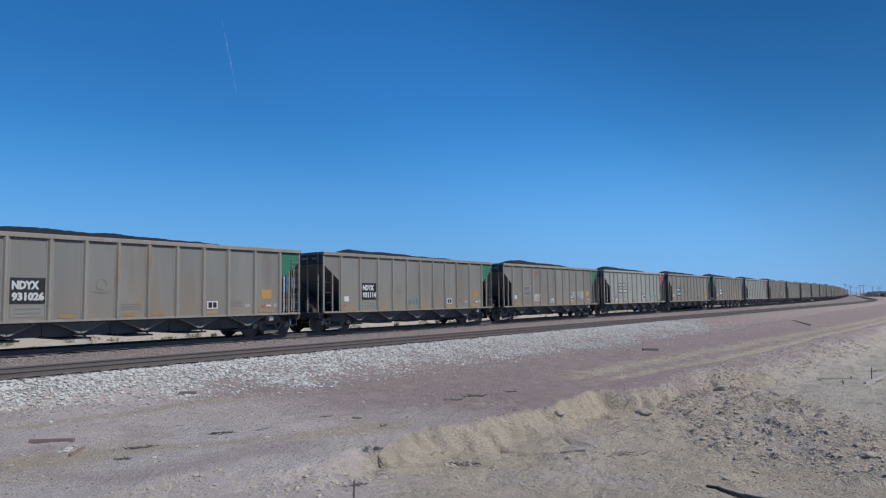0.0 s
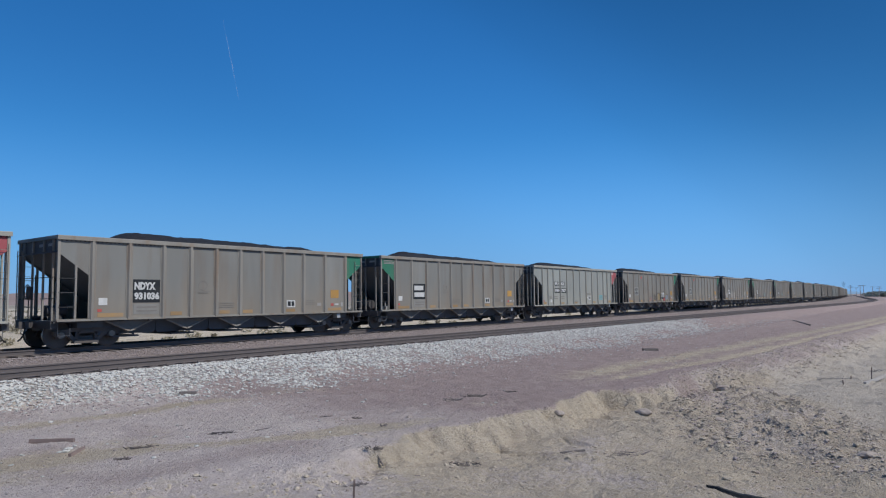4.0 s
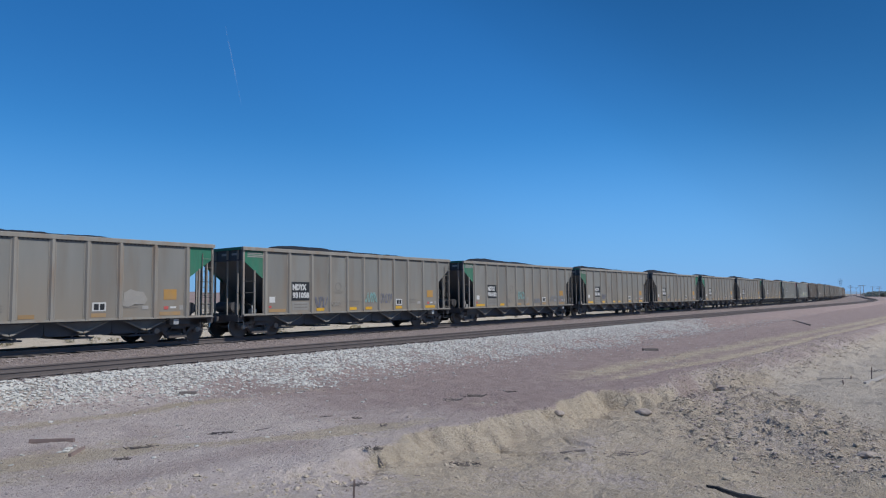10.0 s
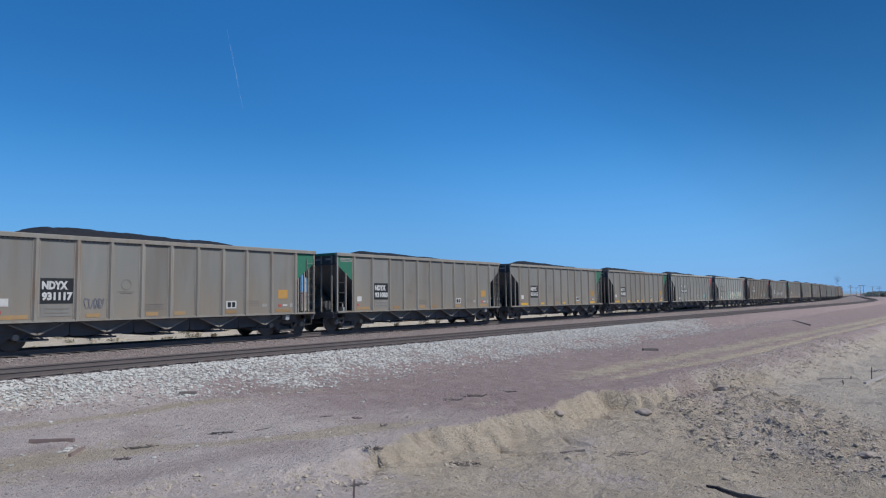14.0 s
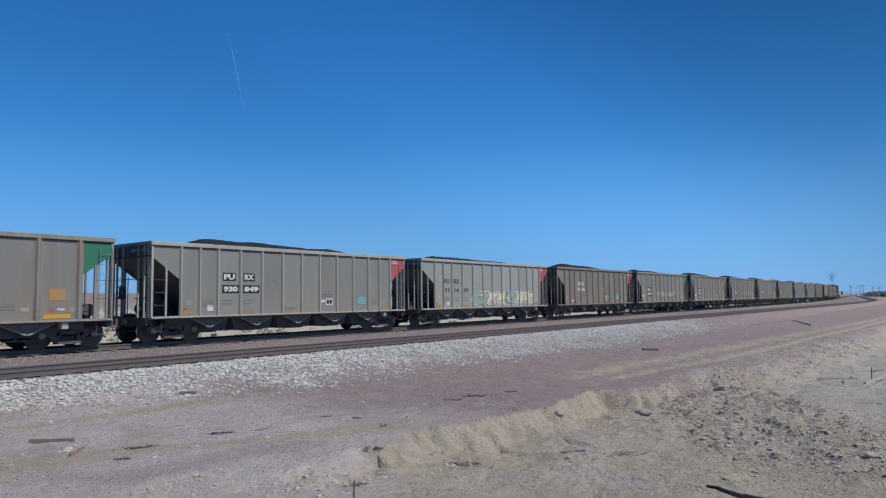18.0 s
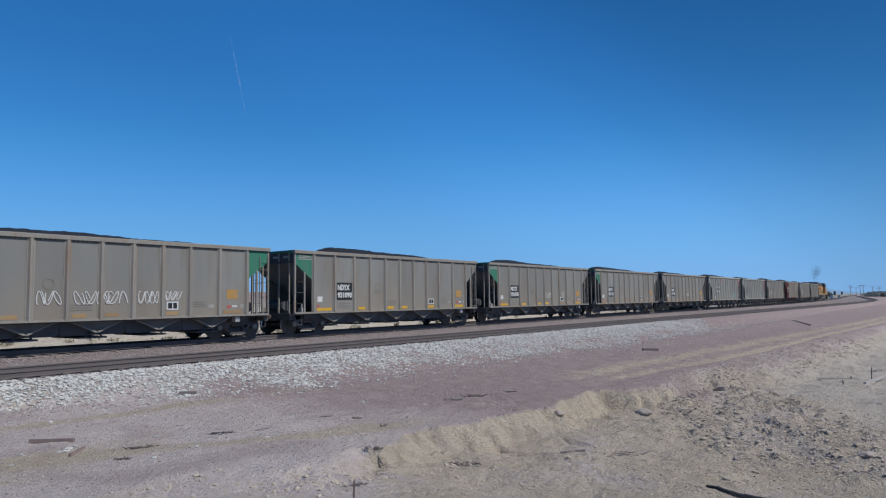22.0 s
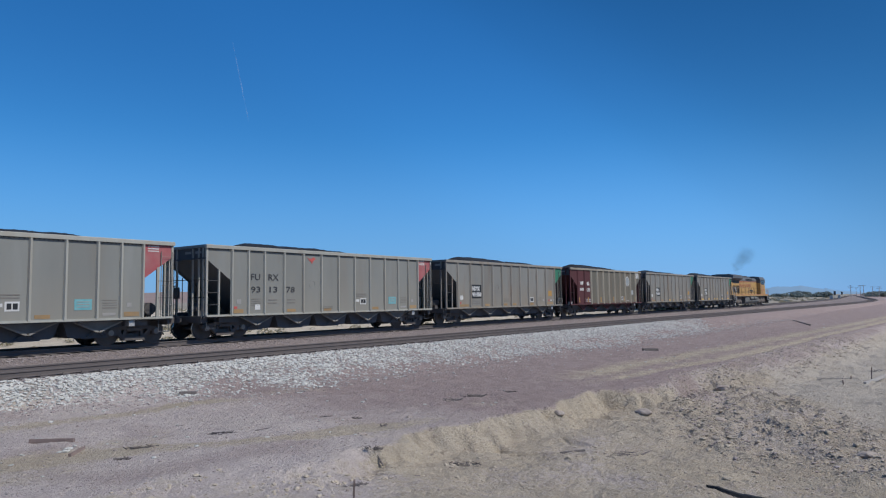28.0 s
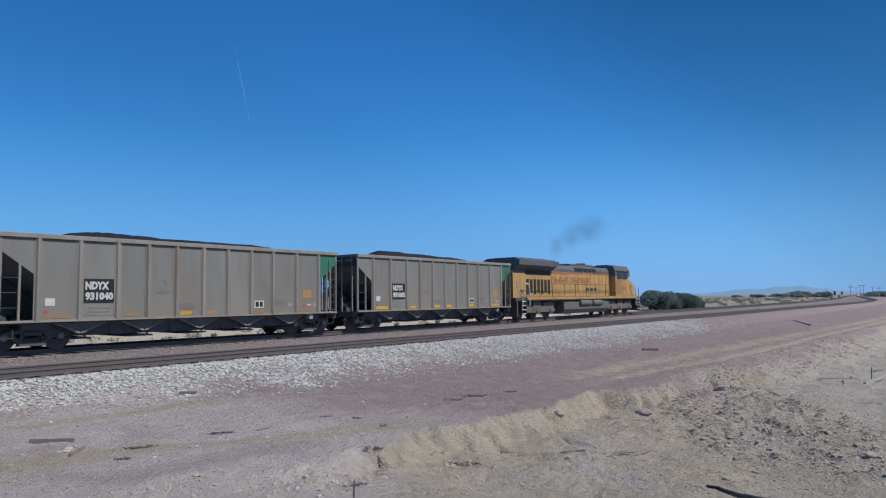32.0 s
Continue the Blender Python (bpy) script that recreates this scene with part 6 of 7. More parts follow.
# ---------------------------------------------------------------- stones
def stones(name, mat, places, label, category="stones", faces=20, single=0):
    """Many irregular stones in one mesh. places: rows of x, y, z, size. single: how many at the near end are pieces of their own."""
    if faces == 20:
        bm = bmesh.new()
        bmesh.ops.create_icosphere(bm, subdivisions=1, radius=1.0)
        base = np.array([v.co[:] for v in bm.verts])
        tri = np.array([[v.index for v in f.verts] for f in bm.faces])
        bm.free()
    else:
        base = np.array([(1, 0, 0), (-1, 0, 0), (0, 1, 0), (0, -1, 0), (0, 0, 1), (0, 0, -1)], float)
        tri = np.array([(0, 2, 4), (2, 1, 4), (1, 3, 4), (3, 0, 4), (2, 0, 5), (1, 2, 5), (3, 1, 5), (0, 3, 5)])
    r = np.random.RandomState(7)
    kinds = np.array([base * (0.68 + 0.55 * r.rand(len(base), 1)) * (0.7 + 0.6 * r.rand(1, 3)) for _ in range(40)])
    P = np.asarray(places)
    P, near = (P[single:], P[:single]) if single else (P, ())
    m, nv = len(P), len(base)
    q = kinds[r.randint(0, 40, m)]
    ang, tip = r.rand(m, 1) * 2 * math.pi, r.uniform(-0.7, 0.7, (m, 1))
    X, Y, Z = q[:, :, 0], q[:, :, 1], q[:, :, 2]
    X, Z = X * np.cos(tip) - Z * np.sin(tip), X * np.sin(tip) + Z * np.cos(tip)
    size = P[:, 3:4]
    V = np.stack([(X * np.cos(ang) - Y * np.sin(ang)) * size + P[:, 0:1], (X * np.sin(ang) + Y * np.cos(ang)) * size + P[:, 1:2], Z * size * 0.55 + P[:, 2:3] + size * 0.12], 2)
    Fc = (tri[None] + (np.arange(m) * nv)[:, None, None]).reshape(-1, 3)
    me = bpy.data.meshes.new(name)
    me.from_pydata(V.reshape(-1, 3).tolist(), [], Fc.tolist())
    me.materials.append(mat)
    heap = thing(name, me, label, category, kind="stuff")
    shapes = []
    for q in kinds[:12] if len(near) else ():
        one = bpy.data.meshes.new("stone")
        one.from_pydata(q.tolist(), [], tri.tolist())
        one.materials.append(mat)
        shapes.append(one)
    for k, (x, y, z, size) in enumerate(near):
        part("stone", shapes[k % 12], heap, "", Matrix.LocRotScale((x, y, z + size * 0.12), Euler((0, 0.6 * math.sin(k), k * 1.7)), (size, size, size * 0.6)))
    return heap


rng = random.Random(21)
strew = np.random.RandomState(23)


def scatter(count, xr, yf, size, keep=None, law=1.6):
    """Places of stones, denser towards the near end; law: how much the small ones outnumber the large."""
    got = []
    while sum(len(g) for g in got) < count:
        x = xr[0] + (xr[1] - xr[0]) * strew.rand(count) ** 1.35
        y0, y1 = yf(x)
        y = y0 + (y1 - y0) * strew.rand(count)
        if keep:
            ok = strew.rand(count) < keep(x, y)
            x, y = x[ok], y[ok]
        got.append(np.stack([x, y, land(x, y), size[0] * (size[1] / size[0]) ** (strew.rand(len(x)) ** law)], 1))
    got = np.concatenate(got)[:count]
    return got[np.argsort(np.abs(got[:, 0] - (xr[0] + 4.0)))]


def slope_share(x, y):
    by = bank_y(x)
    return np.clip(0.10 + 0.9 * rubble_heap(x, y) + 0.10 * smooth(8, 14, x), 0, 1) * smooth(by + 0.4, by - 0.6, y) * (1 - 0.75 * smooth(-1.5, -2.8, wash(x, y)) * smooth(19, 23, x))


def heap_share(x, y):
    return rubble_heap(x, y) ** 1.4 * smooth(bank_y(x) + 0.3, bank_y(x) - 0.3, y)


ballast_band = lambda x: (ballast_foot(x) - 1.3, near_track(x)[0] - 1.30)
slope_band = lambda x: (0.9 + 0 * x, bank_y(x) + 0.6)
stones("white_ballast", M["stone_white"], scatter(19000, (1.5, 72), ballast_band, (0.030, 0.078), lambda x, y: thick(x, y) ** 1.6, 1.2), "pale limestone ballast heaped along the near track", single=300)
stones("white_ballast_spill", M["stone_white"], scatter(3400, (2, 80), lambda x: (bank_y(x) + 1, ballast_foot(x) + 1.0), (0.014, 0.060), lambda x, y: 0.05 + 0.95 * smooth(ballast_foot(x) - 3.6, ballast_foot(x) + 0.6, y) ** 2.0, 1.3), "loose white stones strewn on the dirt")
stones("mixed_ballast", M["stone_pink"], scatter(6500, (1.5, 75), ballast_band, (0.022, 0.06), lambda x, y: 0.3 + 0.7 * thick(x, y)), "pinkish stones mixed into the pale ballast")
stones("track_gravel", M["stone_pink"], scatter(17000, (2, 110), lambda x: (near_track(x)[0] + 1.2, far_track(x)[0] - 1.25), (0.022, 0.055)), "pinkish grey ballast between the two tracks", faces=8)
stones("track_gravel", M["stone_pink"], scatter(3500, (2, 110), lambda x: (far_track(x)[0] + 1.2, far_track(x)[0] + 2.2), (0.03, 0.06)), "pinkish grey ballast beside the far track", faces=8)
stones("tan_rubble", M["stone_tan"], scatter(13000, (5, 58), slope_band, (0.007, 0.036), slope_share, 1.8), "tan rubble on the eroded bank")
stones("dark_rubble", M["stone_dark"], scatter(7000, (5, 58), slope_band, (0.007, 0.034), slope_share, 1.8), "dark rubble on the eroded bank")
stones("coarse_rubble", M["stone_tan"], scatter(1500, (11, 50), slope_band, (0.022, 0.07), heap_share, 2.2), "coarse tan lumps in the rubble of the wash", single=200)
stones("coarse_rubble", M["stone_pink"], scatter(1100, (11, 50), slope_band, (0.022, 0.062), heap_share, 2.2), "coarse pinkish lumps in the rubble of the wash")
stones("coarse_rubble", M["stone_dark"], scatter(1100, (11, 50), slope_band, (0.022, 0.062), heap_share, 2.2), "coarse dark lumps in the rubble of the wash")
stones("pebbles", M["stone_pink"], scatter(15000, (2, 60), lambda x: (bank_y(x) - 0.4, ballast_foot(x)), (0.008, 0.036), None, 2.4), "small pebbles on the purple dirt", faces=8)
stones("pebbles", M["stone_dark"], scatter(5000, (2, 60), lambda x: (bank_y(x) - 0.4, ballast_foot(x)), (0.008, 0.036), None, 2.4), "small dark pebbles on the purple dirt", faces=8)


def rock_mesh(seed, mat):
    bm = bmesh.new()
    bmesh.ops.create_icosphere(bm, subdivisions=3, radius=1.0)
    for v in bm.verts:
        v.co *= 1.0 + 0.45 * noise.noise(v.co * 0.9 + Vector((seed, 0, 0))) + 0.18 * noise.noise(v.co * 2.6 + Vector((0, seed, 0)))
        v.co.z *= 0.62
    me = bpy.data.meshes.new("rock")
    bm.to_mesh(me)
    bm.free()
    me.materials.append(mat)
    return me


for x, y, r, m in ((15.2, 8.05, 0.12, "stone_dark"), (17.85, 6.9, 0.16, "stone_dark"), (15.5, 1.6, 0.13, "stone_dark"), (16.6, 5.5, 0.10, "stone_tan"), (12.2, 3.3, 0.06, "stone_tan"),
                   (18.0, 5.0, 0.10, "stone_dark"), (21.5, 6.2, 0.13, "stone_tan"), (24.2, 6.6, 0.16, "stone_dark"), (17.3, 6.4, 0.09, "stone_dark"), (9.9, 9.6, 0.05, "stone_dark"), (12.0, 10.2, 0.06, "stone_dark")):
    ob = thing("rock", rock_mesh(x * 3.7 + y, M[m]), "weathered rock half sunk in the dirt", "rock", "rocks on the bank")
    ob.matrix_basis = Matrix.LocRotScale((x, y, land(x, y) + r * 0.12), Euler((0, 0, x * 5)), (r * 1.4, r, r))


EDGE = [(7.9, 8.0), (8.3, 7.8), (7.1, 8.15), (6.5, 8.2), (7.6, 8.04), (5.9, 9.3), (5.65, 9.32), (10.6, 7.6), (12.5, 6.4)]
clods = [(x + rng.gauss(0, 0.5), y + rng.gauss(0, 0.22)) for x, y in EDGE for _ in range(14)]
stones("dirt_clods", M["stone_tan"], [(x, y, land(x, y), rng.uniform(0.015, 0.055)) for x, y in clods], "crumbled brown clods along the eroded edge")


# ---------------------------------------------------------------- clutter on the ground
def timber(x0, y0, x1, y1, w, h, label, name="timber", mat="oldwood", sink=0.3):
    d = math.hypot(x1 - x0, y1 - y0)
    r = random.Random(int(x0 * 100))
    s = Shape()
    k, pts = 7, []
    for i in range(k):
        a = -d / 2 + d * i / (k - 1)
        j = [r.uniform(-0.12, 0.12) for _ in range(4)]
        pts += [(a, -w / 2 * (1 + j[0]), -h / 2), (a, w / 2 * (1 + j[1]), -h / 2), (a, w * 0.42 * (1 + j[1]), h / 2 * (1 + j[2])), (a, -w * 0.42 * (1 + j[0]), h / 2 * (1 + j[3]))]
    fs = [(4 * i + q, 4 * i + (q + 1) % 4, 4 * i + 4 + (q + 1) % 4, 4 * i + 4 + q) for i in range(k - 1) for q in range(4)] + [(3, 2, 1, 0), (4 * k - 4, 4 * k - 3, 4 * k - 2, 4 * k - 1)]
    s.poly(pts, fs)
    z0, z1 = land(x0, y0), land(x1, y1)
    ob = thing(name, s.mesh(name, M[mat]), label, "debris")
    ob.matrix_basis = pose((x0 + x1) / 2, (y0 + y1) / 2, (z0 + z1) / 2 + h * (0.5 - sink), 0, -math.degrees(math.atan2(z1 - z0, d)), math.degrees(math.atan2(y1 - y0, x1 - x0)))
    return ob


timber(5.62, 14.28, 6.16, 13.68, 0.10, 0.085, "weathered brown timber lying on the dirt", mat="oldwood", sink=0.2)
timber(5.62, 12.63, 6.03, 12.98, 0.05, 0.06, "short broken stick beside the timber", "stick", "oldwood", sink=0.15)
timber(32.25, 12.45, 32.75, 11.9, 0.2, 0.13, "dark timber block lying on the dirt", mat="tie", sink=0.1)
timber(76.7, 13.7, 66.0, 10.5, 0.13, 0.11, "long dark pole lying on the dirt", "fallen_pole", "tie", sink=0.1)
timber(11.0, 18.0, 11.35, 17.7, 0.12, 0.10, "dark broken block at the foot of the ballast", mat="tie", sink=0.1)
timber(29.1, 2.95, 33.7, 2.64, 0.10, 0.10, "grey log on the sandy slope", "log", "pole", sink=0.4)
timber(12.3, 6.5, 12.75, 6.2, 0.05, 0.05, "dry root in the bank", "root", "tie", sink=0.3)
TWIGS = [(8.34, 12.41, 8.5, 11.95), (5.92, 11.69, 6.09, 11.6), (8.95, 11.81, 9.18, 11.69), (14.1, 10.72, 14.69, 10.7),
         (15.28, 10.74, 15.53, 10.54), (9.16, 8.65, 9.07, 8.3), (9.11, 7.62, 9.27, 7.62), (27.56, 3.84, 28.69, 4.54)]
for x0, y0, x1, y1 in TWIGS:
    timber(x0, y0, x1, y1, 0.022, 0.018, "dry broken twig on the dirt", "twig", "tie", sink=0.2)
pts = []
for k in range(19):                                    # made-up dark strip in place of a shadow, curled up in the middle
    t = k / 18
    cx, cy = 11.52 - 0.10 * math.sin(math.pi * t), 3.46 - 1.15 * t
    w = 0.015 + 0.065 * math.sin(math.pi * min(1.0, t * 1.1 + 0.02)) + 0.010 * math.sin(k * 2.3)
    h = float(land(cx, cy)) + 0.010 + 0.035 * math.sin(math.pi * t) ** 2
    pts += [(cx - w, cy - 0.25 * w, h - 0.05), (cx - 0.4 * w, cy, h + 0.02), (cx + 0.4 * w, cy, h + 0.024), (cx + w, cy + 0.25 * w, h - 0.045), (cx + 0.9 * w, cy + 0.25 * w, h - 0.06), (cx, cy, h), (cx - 0.9 * w, cy - 0.25 * w, h - 0.065)]
fs = [(7 * k + q, 7 * k + (q + 1) % 7, 7 * k + 7 + (q + 1) % 7, 7 * k + 7 + q) for k in range(18) for q in range(7)]
thing("rubber_strip", Shape().poly(pts, fs).mesh("rubber_strip", M["hose"]), "torn black tyre tread curled on the dirt", "debris")


def litter(x, y, w, h, seed, label, mat="tie"):
    """A flattened tuft of dry stalks and bark."""
    r = random.Random(seed)
    s = Shape()
    for k in range(34):
        a, d = r.uniform(-w / 2, w / 2), r.uniform(-w / 5, w / 5)
        b, e, up = a + r.uniform(-0.35, 0.35) * w, d + r.uniform(-0.2, 0.2) * w, r.uniform(0.1, 1.0) * h
        s.rod((a, d, 0.004), (b, e, up), 0.007 + 0.008 * r.random(), 4, 0.003)
    ob = thing("dry_weed", s.mesh("dry_weed", M[mat]), label, "weed", "dead weeds on the dirt", "stuff")
    ob.matrix_basis = pose(x, y, float(land(x, y)) - 0.004, 0, 0, r.uniform(-60, -30))


for k, (x, y, w, h) in enumerate(((15.4, 10.75, 0.5, 0.10), (14.4, 10.76, 0.42, 0.07), (16.6, 10.28, 0.36, 0.07), (11.0, 10.07, 0.14, 0.07), (8.4, 12.12, 0.5, 0.05), (6.7, 12.25, 0.45, 0.05), (6.0, 11.58, 0.25, 0.06),
                                  (11.0, 11.9, 0.2, 0.04), (11.3, 11.2, 0.2, 0.04), (9.15, 8.6, 0.3, 0.08), (10.5, 7.55, 0.6, 0.05), (13.0, 5.55, 0.9, 0.06), (7.6, 7.55, 0.3, 0.05))):
    litter(x, y, w, h, 500 + k, "flattened dark dead weed on the dirt")
for k, (x, y, w) in enumerate(((31.1, 4.2, 1.1), (31.6, 3.9, 0.8), (30.6, 4.5, 0.7), (36.0, 3.2, 1.0))):
    litter(x, y, w, 0.13, 540 + k, "tangle of grey dead branches on the sandy slope", "pole")


for k in range(9):
    a = k * 0.7
    ob = thing("white_stone", cached("wstone", lambda: rock_mesh(2.2, M["stone_white"])), "pale stone beside the weathered timber", "stone", "white stones by the timber")
    x, y = 5.84 + 0.26 * math.cos(a) * (k / 9), 13.14 + 0.26 * math.sin(a * 1.3) * (k / 9)
    ob.matrix_basis = Matrix.LocRotScale((x, y, land(x, y) + 0.02), Euler((0, 0, a)), (0.042, 0.034, 0.036))
for x, y, h in ((7.0, 7.0, 0.34), (31.8, 3.0, 0.55), (28.8, 3.6, 0.20), (31.0, 3.6, 0.18)):
    ob = thing("stake", cached("stake", lambda: Shape().prism([(-0.028, 0.0), (0.028, 0.0), (0.024, 0.95), (0.0, 1.0), (-0.024, 0.93)], "y", -0.02, 0.02).mesh("stake", M["oldwood"])), "short dark wooden stake standing in the dirt", "stake", "stakes")
    ob.matrix_basis = Matrix.LocRotScale((x, y, land(x, y) - 0.03), Euler((0.05, -0.04, x)), (0.7, 0.7, h))


# ---------------------------------------------------------------- plants
def leaf_cloud(name, mat, blobs, count, size, seed):
    """A crown of many small leaf faces spread through several uneven clumps: blobs of x, y, z, rx, ry, rz."""
    r = np.random.RandomState(seed)
    V, Fc = [], []
    w = np.array([b[3] * b[4] * b[5] for b in blobs])
    w = w / w.sum()
    for i in range(count):
        b = blobs[r.choice(len(blobs), p=w)]
        d = r.normal(size=3)
        d /= np.linalg.norm(d)
        rad = 0.55 + 0.5 * r.rand() ** 0.6
        c = np.array(b[:3]) + d * np.array(b[3:]) * rad
        u = r.normal(size=3)
        u /= np.linalg.norm(u)
        v = np.cross(u, r.normal(size=3))
        v /= np.linalg.norm(v)
        s = size * (0.6 + 0.8 * r.rand())
        k = len(V)
        V += [tuple(c - u * s), tuple(c + v * s * 0.5), tuple(c + u * s), tuple(c - v * s * 0.5)]
        Fc.append((k, k + 1, k + 2, k + 3))
    me = bpy.data.meshes.new(name)
    me.from_pydata(V, [], Fc)
    me.materials.append(mat)
    return me


def bush(x, y, w, h, seed, label, mat="leaf", count=5000, size=0.09, name="bush"):
    r = random.Random(seed)
    ob = thing(name, None, label, "bush", "desert bushes")
    ob.matrix_basis = pose(x, y, land(x, y))
    s = Shape()
    blobs = []
    for k in range(14):
        bx, by = r.uniform(-w / 2, w / 2) * 0.85, r.uniform(-w / 4, w / 4)
        bz = h * (r.uniform(0.45, 0.72) if k % 2 else r.uniform(0.18, 0.4))
        rr = r.uniform(0.13, 0.22) * w
        blobs.append((bx, by, bz, rr, rr, min(rr, h * 0.33) * r.uniform(0.8, 1.1)))
        s.rod((bx * 0.35, by * 0.3, -0.1), (bx, by, bz), 0.05, 6, 0.02)
    part("stem", s.mesh("stem", M["bark"]), ob)
    part("crown", leaf_cloud("crown", M[mat], blobs, count, size, seed), ob)
    return ob


bush(95.3, 33.4, 6.6, 2.9, 3, "large olive green bush beside the far track", count=22000, size=0.12)
bush(99.0, 31.4, 6.0, 2.8, 4, "large olive green bush beside the far track", count=17000, size=0.12)
bush(88.0, 38.5, 4.5, 1.2, 5, "low grey-brown scrub beside the far track", "scrub", 3500)
bush(104.5, 33.0, 3.0, 1.3, 6, "low olive scrub beside the far track", count=2500)
rr = random.Random(31)
for k in range(46):                                    # low dry shrubs behind the far track
    x = rr.uniform(4, 70)
    y = FAR_Y + 3.0 + rr.random() ** 1.5 * 18
    bush(x, y, rr.uniform(0.35, 0.9), rr.uniform(0.2, 0.45), 100 + k, "small dry desert shrub", "scrub", 160, 0.05, "shrub")
for k, (az, dist, w, h) in enumerate(((9.64, 420, 15, 3.4), (8.16, 440, 15, 2.9), (12.4, 520, 12, 1.8), (10.9, 560, 16, 2.2), (14.0, 500, 10, 1.5), (4.9, 520, 22, 3.4), (4.1, 530, 20, 3.6), (3.0, 540, 24, 3.4))):
    x, y = dist * math.cos(radians(az)), dist * math.sin(radians(az))
    bush(x, y, w, h, 300 + k, "distant dark desert tree", "leaf_far", 2600, 0.5, "tree")


def scrub_field(name, mat, count, seed, label, near, far, az0, az1, size):
    r = random.Random(seed)
    blobs = []
    while len(blobs) < count:
        d = near * (far / near) ** r.random()
        a = radians(r.uniform(az0, az1))
        x, y = d * math.cos(a), d * math.sin(a)
        if y < far_track(x)[0] + 4:
            continue
        w = r.uniform(0.3, 0.9) * size
        blobs.append((x, y, land(x, y) + w * 0.3, w, w, w * 0.45))
    me = leaf_cloud(name, mat, blobs, count * 45, 0.16 * size, seed)
    return thing(name, me, label, "scrub", kind="stuff")


scrub_field("desert_scrub", M["scrub"], 300, 51, "dry brown desert scrub scattered over the plain", 70, 420, 5, 26, 0.8)
scrub_field("desert_scrub", M["scrub"], 420, 54, "low dry scrub in bands on the far plain", 140, 900, 4, 24, 0.8)
scrub_field("desert_scrub", M["leaf_far"], 90, 52, "grey-green desert scrub scattered over the plain", 150, 700, 4, 30, 1.1)
scrub_field("desert_scrub", M["scrub"], 800, 53, "dry brown desert scrub behind the tracks", 33, 200, 26, 72, 0.5)
mk = thing("marker_post", Shape().box(-0.06, 0.06, -0.03, 0.03, -0.1, 0.9).mesh("marker_post", M["white"]), "small white marker post beside the far track", "post")
mk.matrix_basis = pose(121.0, 31.6, land(121.0, 31.6))


# ---------------------------------------------------------------- line-side poles and signals far off
def pole_at(az, dist, h, arms=2):
    x, y = dist * math.cos(radians(az)), dist * math.sin(radians(az))
    ob = thing("utility_pole", None, "distant weathered utility pole with crossarms", "pole", "utility poles")
    ob.matrix_basis = pose(x, y, land(x, y), 0, 0, 90)
    part("shaft", cached(("shaft", h), lambda: Shape().rod((0, 0, -0.2), (0, 0, h), 0.17, 8, 0.11).mesh("shaft", M["pole"])), ob)
    for k in range(arms):
        part("crossarm", cached("arm", lambda: Shape().box(-1.3, 1.3, -0.06, 0.06, -0.07, 0.07).mesh("crossarm", M["pole"])), ob, "", pose(0, 0.14, h - 0.4 - 0.8 * k))


for az, dist, h, arms in ((6.34, 420, 6.5, 2), (5.75, 470, 7.2, 2), (5.55, 460, 7.0, 1), (5.0, 500, 6.5, 1), (4.6, 430, 6.0, 2), (6.0, 560, 6.5, 1), (7.9, 700, 7.0, 1)):
    pole_at(az, dist, h, arms)
for az, dist in ((7.35, 260), (6.9, 330)):
    x, y = dist * math.cos(radians(az)), dist * math.sin(radians(az))
    sg = thing("railway_signal", None, "distant dark railway signal mast", "signal", "railway signals")
    sg.matrix_basis = pose(x, y, land(x, y))
    part("mast", cached("mast", lambda: Shape().rod((0, 0, -0.1), (0, 0, 2.6), 0.07, 8).mesh("mast", M["pole"])), sg)
    part("signal_head", cached("shead", lambda: Shape().box(-0.25, 0.1, -0.3, 0.3, 1.5, 2.7).mesh("signal_head", M["frame"])), sg)
    part("relay_case", cached("rcase", lambda: Shape().box(-0.5, 0.5, 0.6, 1.5, 0.0, 1.3).mesh("relay_case", M["galv"])), sg)

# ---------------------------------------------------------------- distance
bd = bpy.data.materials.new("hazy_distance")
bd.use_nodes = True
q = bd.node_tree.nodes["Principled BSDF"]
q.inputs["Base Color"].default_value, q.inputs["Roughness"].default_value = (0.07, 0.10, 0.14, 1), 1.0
# the blue emission stands in for the haze before the mountains
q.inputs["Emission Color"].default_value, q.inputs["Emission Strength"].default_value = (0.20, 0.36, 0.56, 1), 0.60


def ridge_line(name, az0, az1, dist, heights, mat, label, depth=300.0):
    """A chain of hills between two bearings; heights are control values spread evenly along it."""
    v, f = [], []
    n = 90
    for i in range(n + 1):
        t = i / n
        a = radians(az0 + (az1 - az0) * t)
        p = t * (len(heights) - 1)
        k = min(int(p), len(heights) - 2)
        h = heights[k] + (heights[k + 1] - heights[k]) * smooth(0, 1, p - k)
        h *= 1 + 0.12 * fnoise(i * 0.21, 0.0, 1.0, az0) + 0.06 * fnoise(i * 0.9, 0.0, 1.0, az1)
        for dd, hh in ((-depth, -2.0), (-depth * 0.4, h * 0.55), (0, h), (depth, -2.0)):
            v.append(((dist + dd) * math.cos(a), (dist + dd) * math.sin(a), hh))
    for i in range(n):
        for j in range(3):
            f.append((i * 4 + j, (i + 1) * 4 + j, (i + 1) * 4 + j + 1, i * 4 + j + 1))
    me = bpy.data.meshes.new(name)
    me.from_pydata(v, [], f)
    me.materials.append(mat)
    me.polygons.foreach_set("use_smooth", [True] * len(f))
    return thing(name, me, label, "hills", kind="structure")


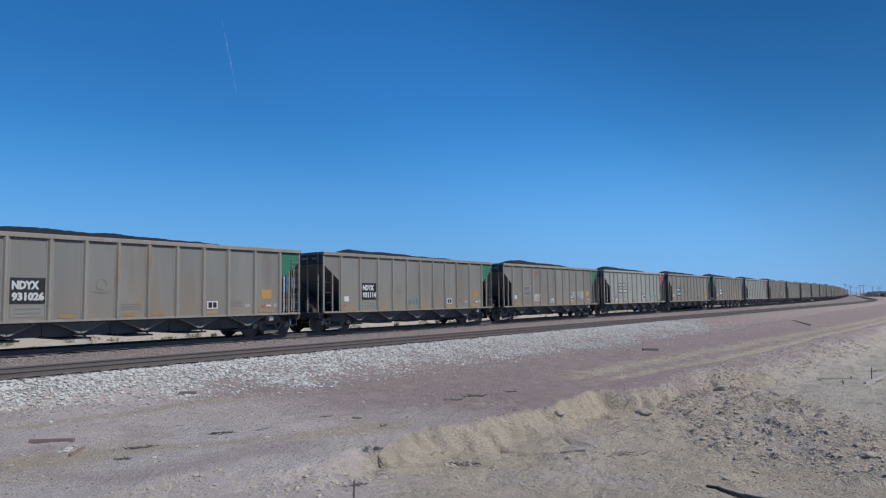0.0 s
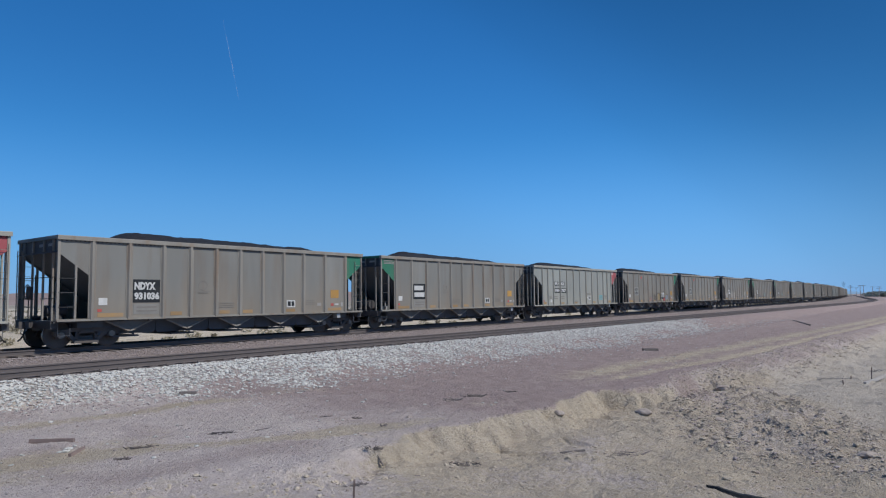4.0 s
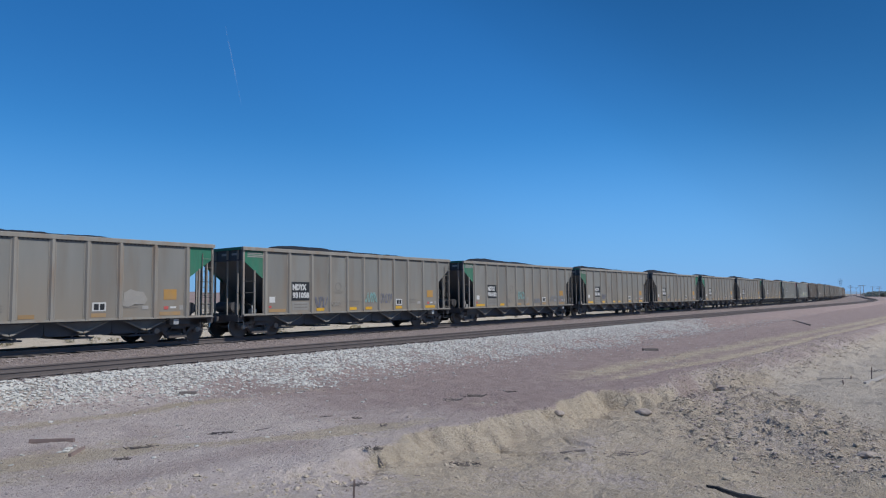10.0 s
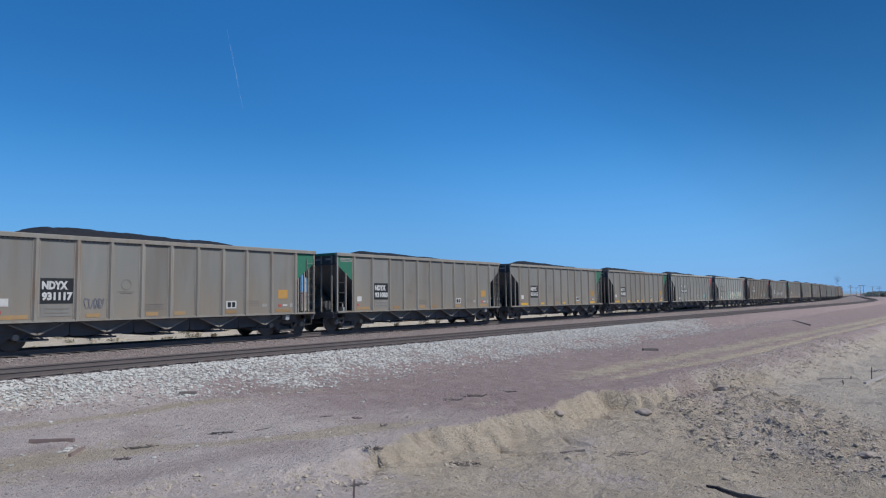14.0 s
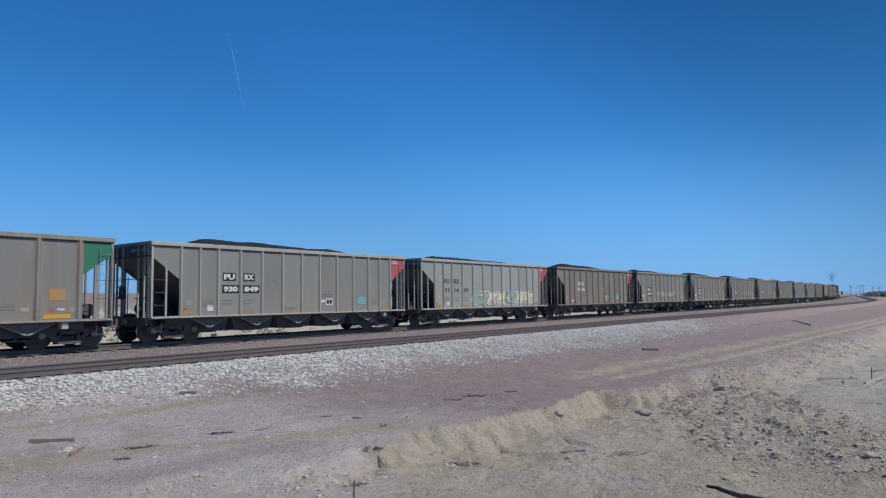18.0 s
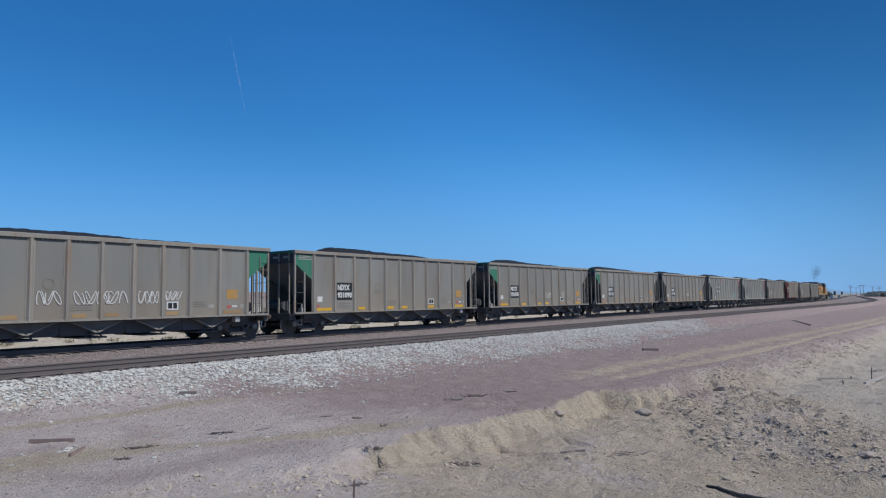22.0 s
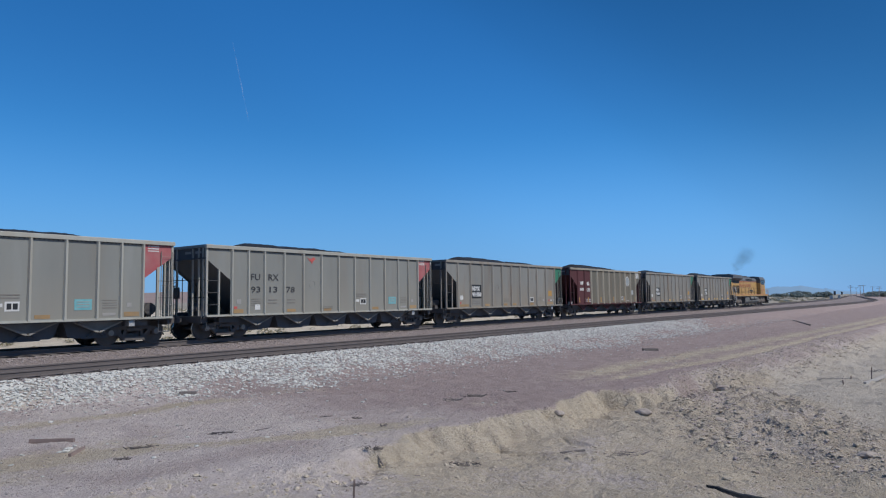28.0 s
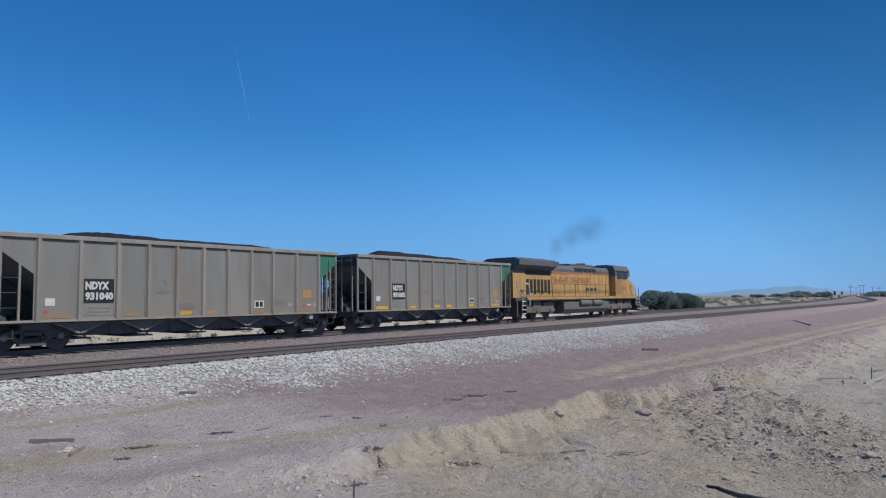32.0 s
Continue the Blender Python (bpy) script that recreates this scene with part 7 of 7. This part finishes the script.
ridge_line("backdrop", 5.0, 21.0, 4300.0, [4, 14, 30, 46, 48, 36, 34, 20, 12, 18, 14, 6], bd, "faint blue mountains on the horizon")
M["hill"] = surf("reddish_desert_hill", (0.37, 0.28, 0.245), (0.32, 0.24, 0.21), 0.02, world_space=True, stain=(0.22, 0.19, 0.15), stain_scale=0.05)
ridge_line("backdrop", 22.0, 86.0, 900.0, [3, 8, 10, 12, 13, 13.5, 13, 14, 14, 12], M["hill"], "low reddish desert hills behind the tracks", 260.0)

# contrail: a row of thin cloud pieces, drifting
cm = bpy.data.materials.new("thin_ice_cloud")
cm.use_nodes = True
n, l = cm.node_tree.nodes, cm.node_tree.links
b = n["Principled BSDF"]
b.inputs["Base Color"].default_value, b.inputs["Roughness"].default_value = (0.9, 0.9, 0.9, 1), 1.0
clear, mixs = n.new("ShaderNodeBsdfTransparent"), n.new("ShaderNodeMixShader")
tc, ns = n.new("ShaderNodeTexCoord"), n.new("ShaderNodeTexNoise")
ns.inputs["Scale"].default_value = 0.012
l.new(tc.outputs["Object"], ns.inputs["Vector"])
rg = n.new("ShaderNodeMapRange")
rg.inputs["From Min"].default_value, rg.inputs["From Max"].default_value, rg.inputs["To Min"].default_value, rg.inputs["To Max"].default_value = 0.35, 0.65, 0.01, 0.11
l.new(ns.outputs["Fac"], rg.inputs["Value"])
l.new(rg.outputs[0], mixs.inputs[0])
l.new(clear.outputs[0], mixs.inputs[1])
l.new(b.outputs[0], mixs.inputs[2])
l.new(mixs.outputs[0], n["Material Output"].inputs["Surface"])
FARSKY = 3000.0


def sky_point(az, slope):
    return Vector((math.cos(radians(az)), math.sin(radians(az)), slope)) * FARSKY


TRAIL_A0, TRAIL_B0 = sky_point(55.8, 0.4103), sky_point(54.48, 0.2955)
TRAIL_A1, TRAIL_B1 = sky_point(54.75, 0.3703), sky_point(53.43, 0.2535)
s = Shape()
rings, fs = [], []
axis = TRAIL_A0 - TRAIL_B0
ux = axis.normalized().orthogonal().normalized()
uy = axis.normalized().cross(ux)
for k in range(25):
    c = axis * (k / 24 - 0.5) + Vector((0.8 * math.sin(k * 1.3), 0.8 * math.cos(k * 0.9), 0))
    w = 2.4 * (0.5 + 0.5 * math.sin(math.pi * (k + 1) / 26)) * (1 + 0.3 * math.sin(k * 2.1))
    rings += [c + (ux * math.cos(a) + uy * math.sin(a)) * w for a in (0.0, 1.047, 2.094, 3.142, 4.189, 5.236)]
fs = [(6 * k + q, 6 * k + (q + 1) % 6, 6 * k + 6 + (q + 1) % 6, 6 * k + 6 + q) for k in range(24) for q in range(6)] + [(5, 4, 3, 2, 1, 0), tuple(range(144, 150))]
s.poly(rings, fs)
contrail = thing("contrail", s.mesh("contrail", cm), "thin white contrail high in the blue sky", "cloud")
contrail.visible_shadow = False

# ---------------------------------------------------------------- motion
PITCH_OF_CARS, FIRST_CAR, ENGINE_AT = 16.377, 161.007, 524.5
# small surges of the train about its even run: seconds and metres
SURGE = [(0, -0.09), (1, 0.01), (3, 0.0), (6, -0.01), (7, 0.06), (8, 0.07), (9, -0.03), (10, -0.06), (11, -0.03), (12, -0.10), (13, 0.01), (14, 0.18), (17, 0.0), (18, -0.02), (19, -0.07), (20, -0.02), (21, 0.01),
         (23, 0.01), (24, -0.06), (25, -0.06), (28, 0.07), (29, -0.03), (30, 0.01), (31, 0.08), (32, -0.09)]


def rolled(t):
    """Metres the train has rolled by t seconds; it slows down slightly."""
    return 15.39777 * t - 0.019675 * t * t + float(np.interp(t, [q[0] for q in SURGE], [q[1] for q in SURGE]))


def on_track(s):
    y, a = far_track(s)
    x = s - (a * a / 6) * max(0.0, s - 87.0)
    return pose(x, y, 0, 0, 0, math.degrees(a))


def motions():
    ticks = [float(k) for k in range(33)]
    for car, index in cars:
        s0 = FIRST_CAR + index * PITCH_OF_CARS + (0.18 if index == 10 else 0.0)
        walk(car, [(t, on_track(s0 - rolled(t))) for t in ticks])
    for rider in (engine, smoke):
        walk(rider, [(t, on_track(ENGINE_AT - rolled(t))) for t in ticks])
    walk(contrail, [(0.0, Matrix.Translation((TRAIL_A0 + TRAIL_B0) / 2)), (32.0, Matrix.Translation((TRAIL_A1 + TRAIL_B1) / 2))])
    frames = [k / FPS for k in range(32 * FPS + 1)]
    for ws, index in wheelsets:
        at = ws.matrix_basis.translation
        r = at.z
        walk(ws, [(t, Matrix.Translation(at) @ Matrix.Rotation(-rolled(t) / r, 4, "Y")) for t in frames])


motions()
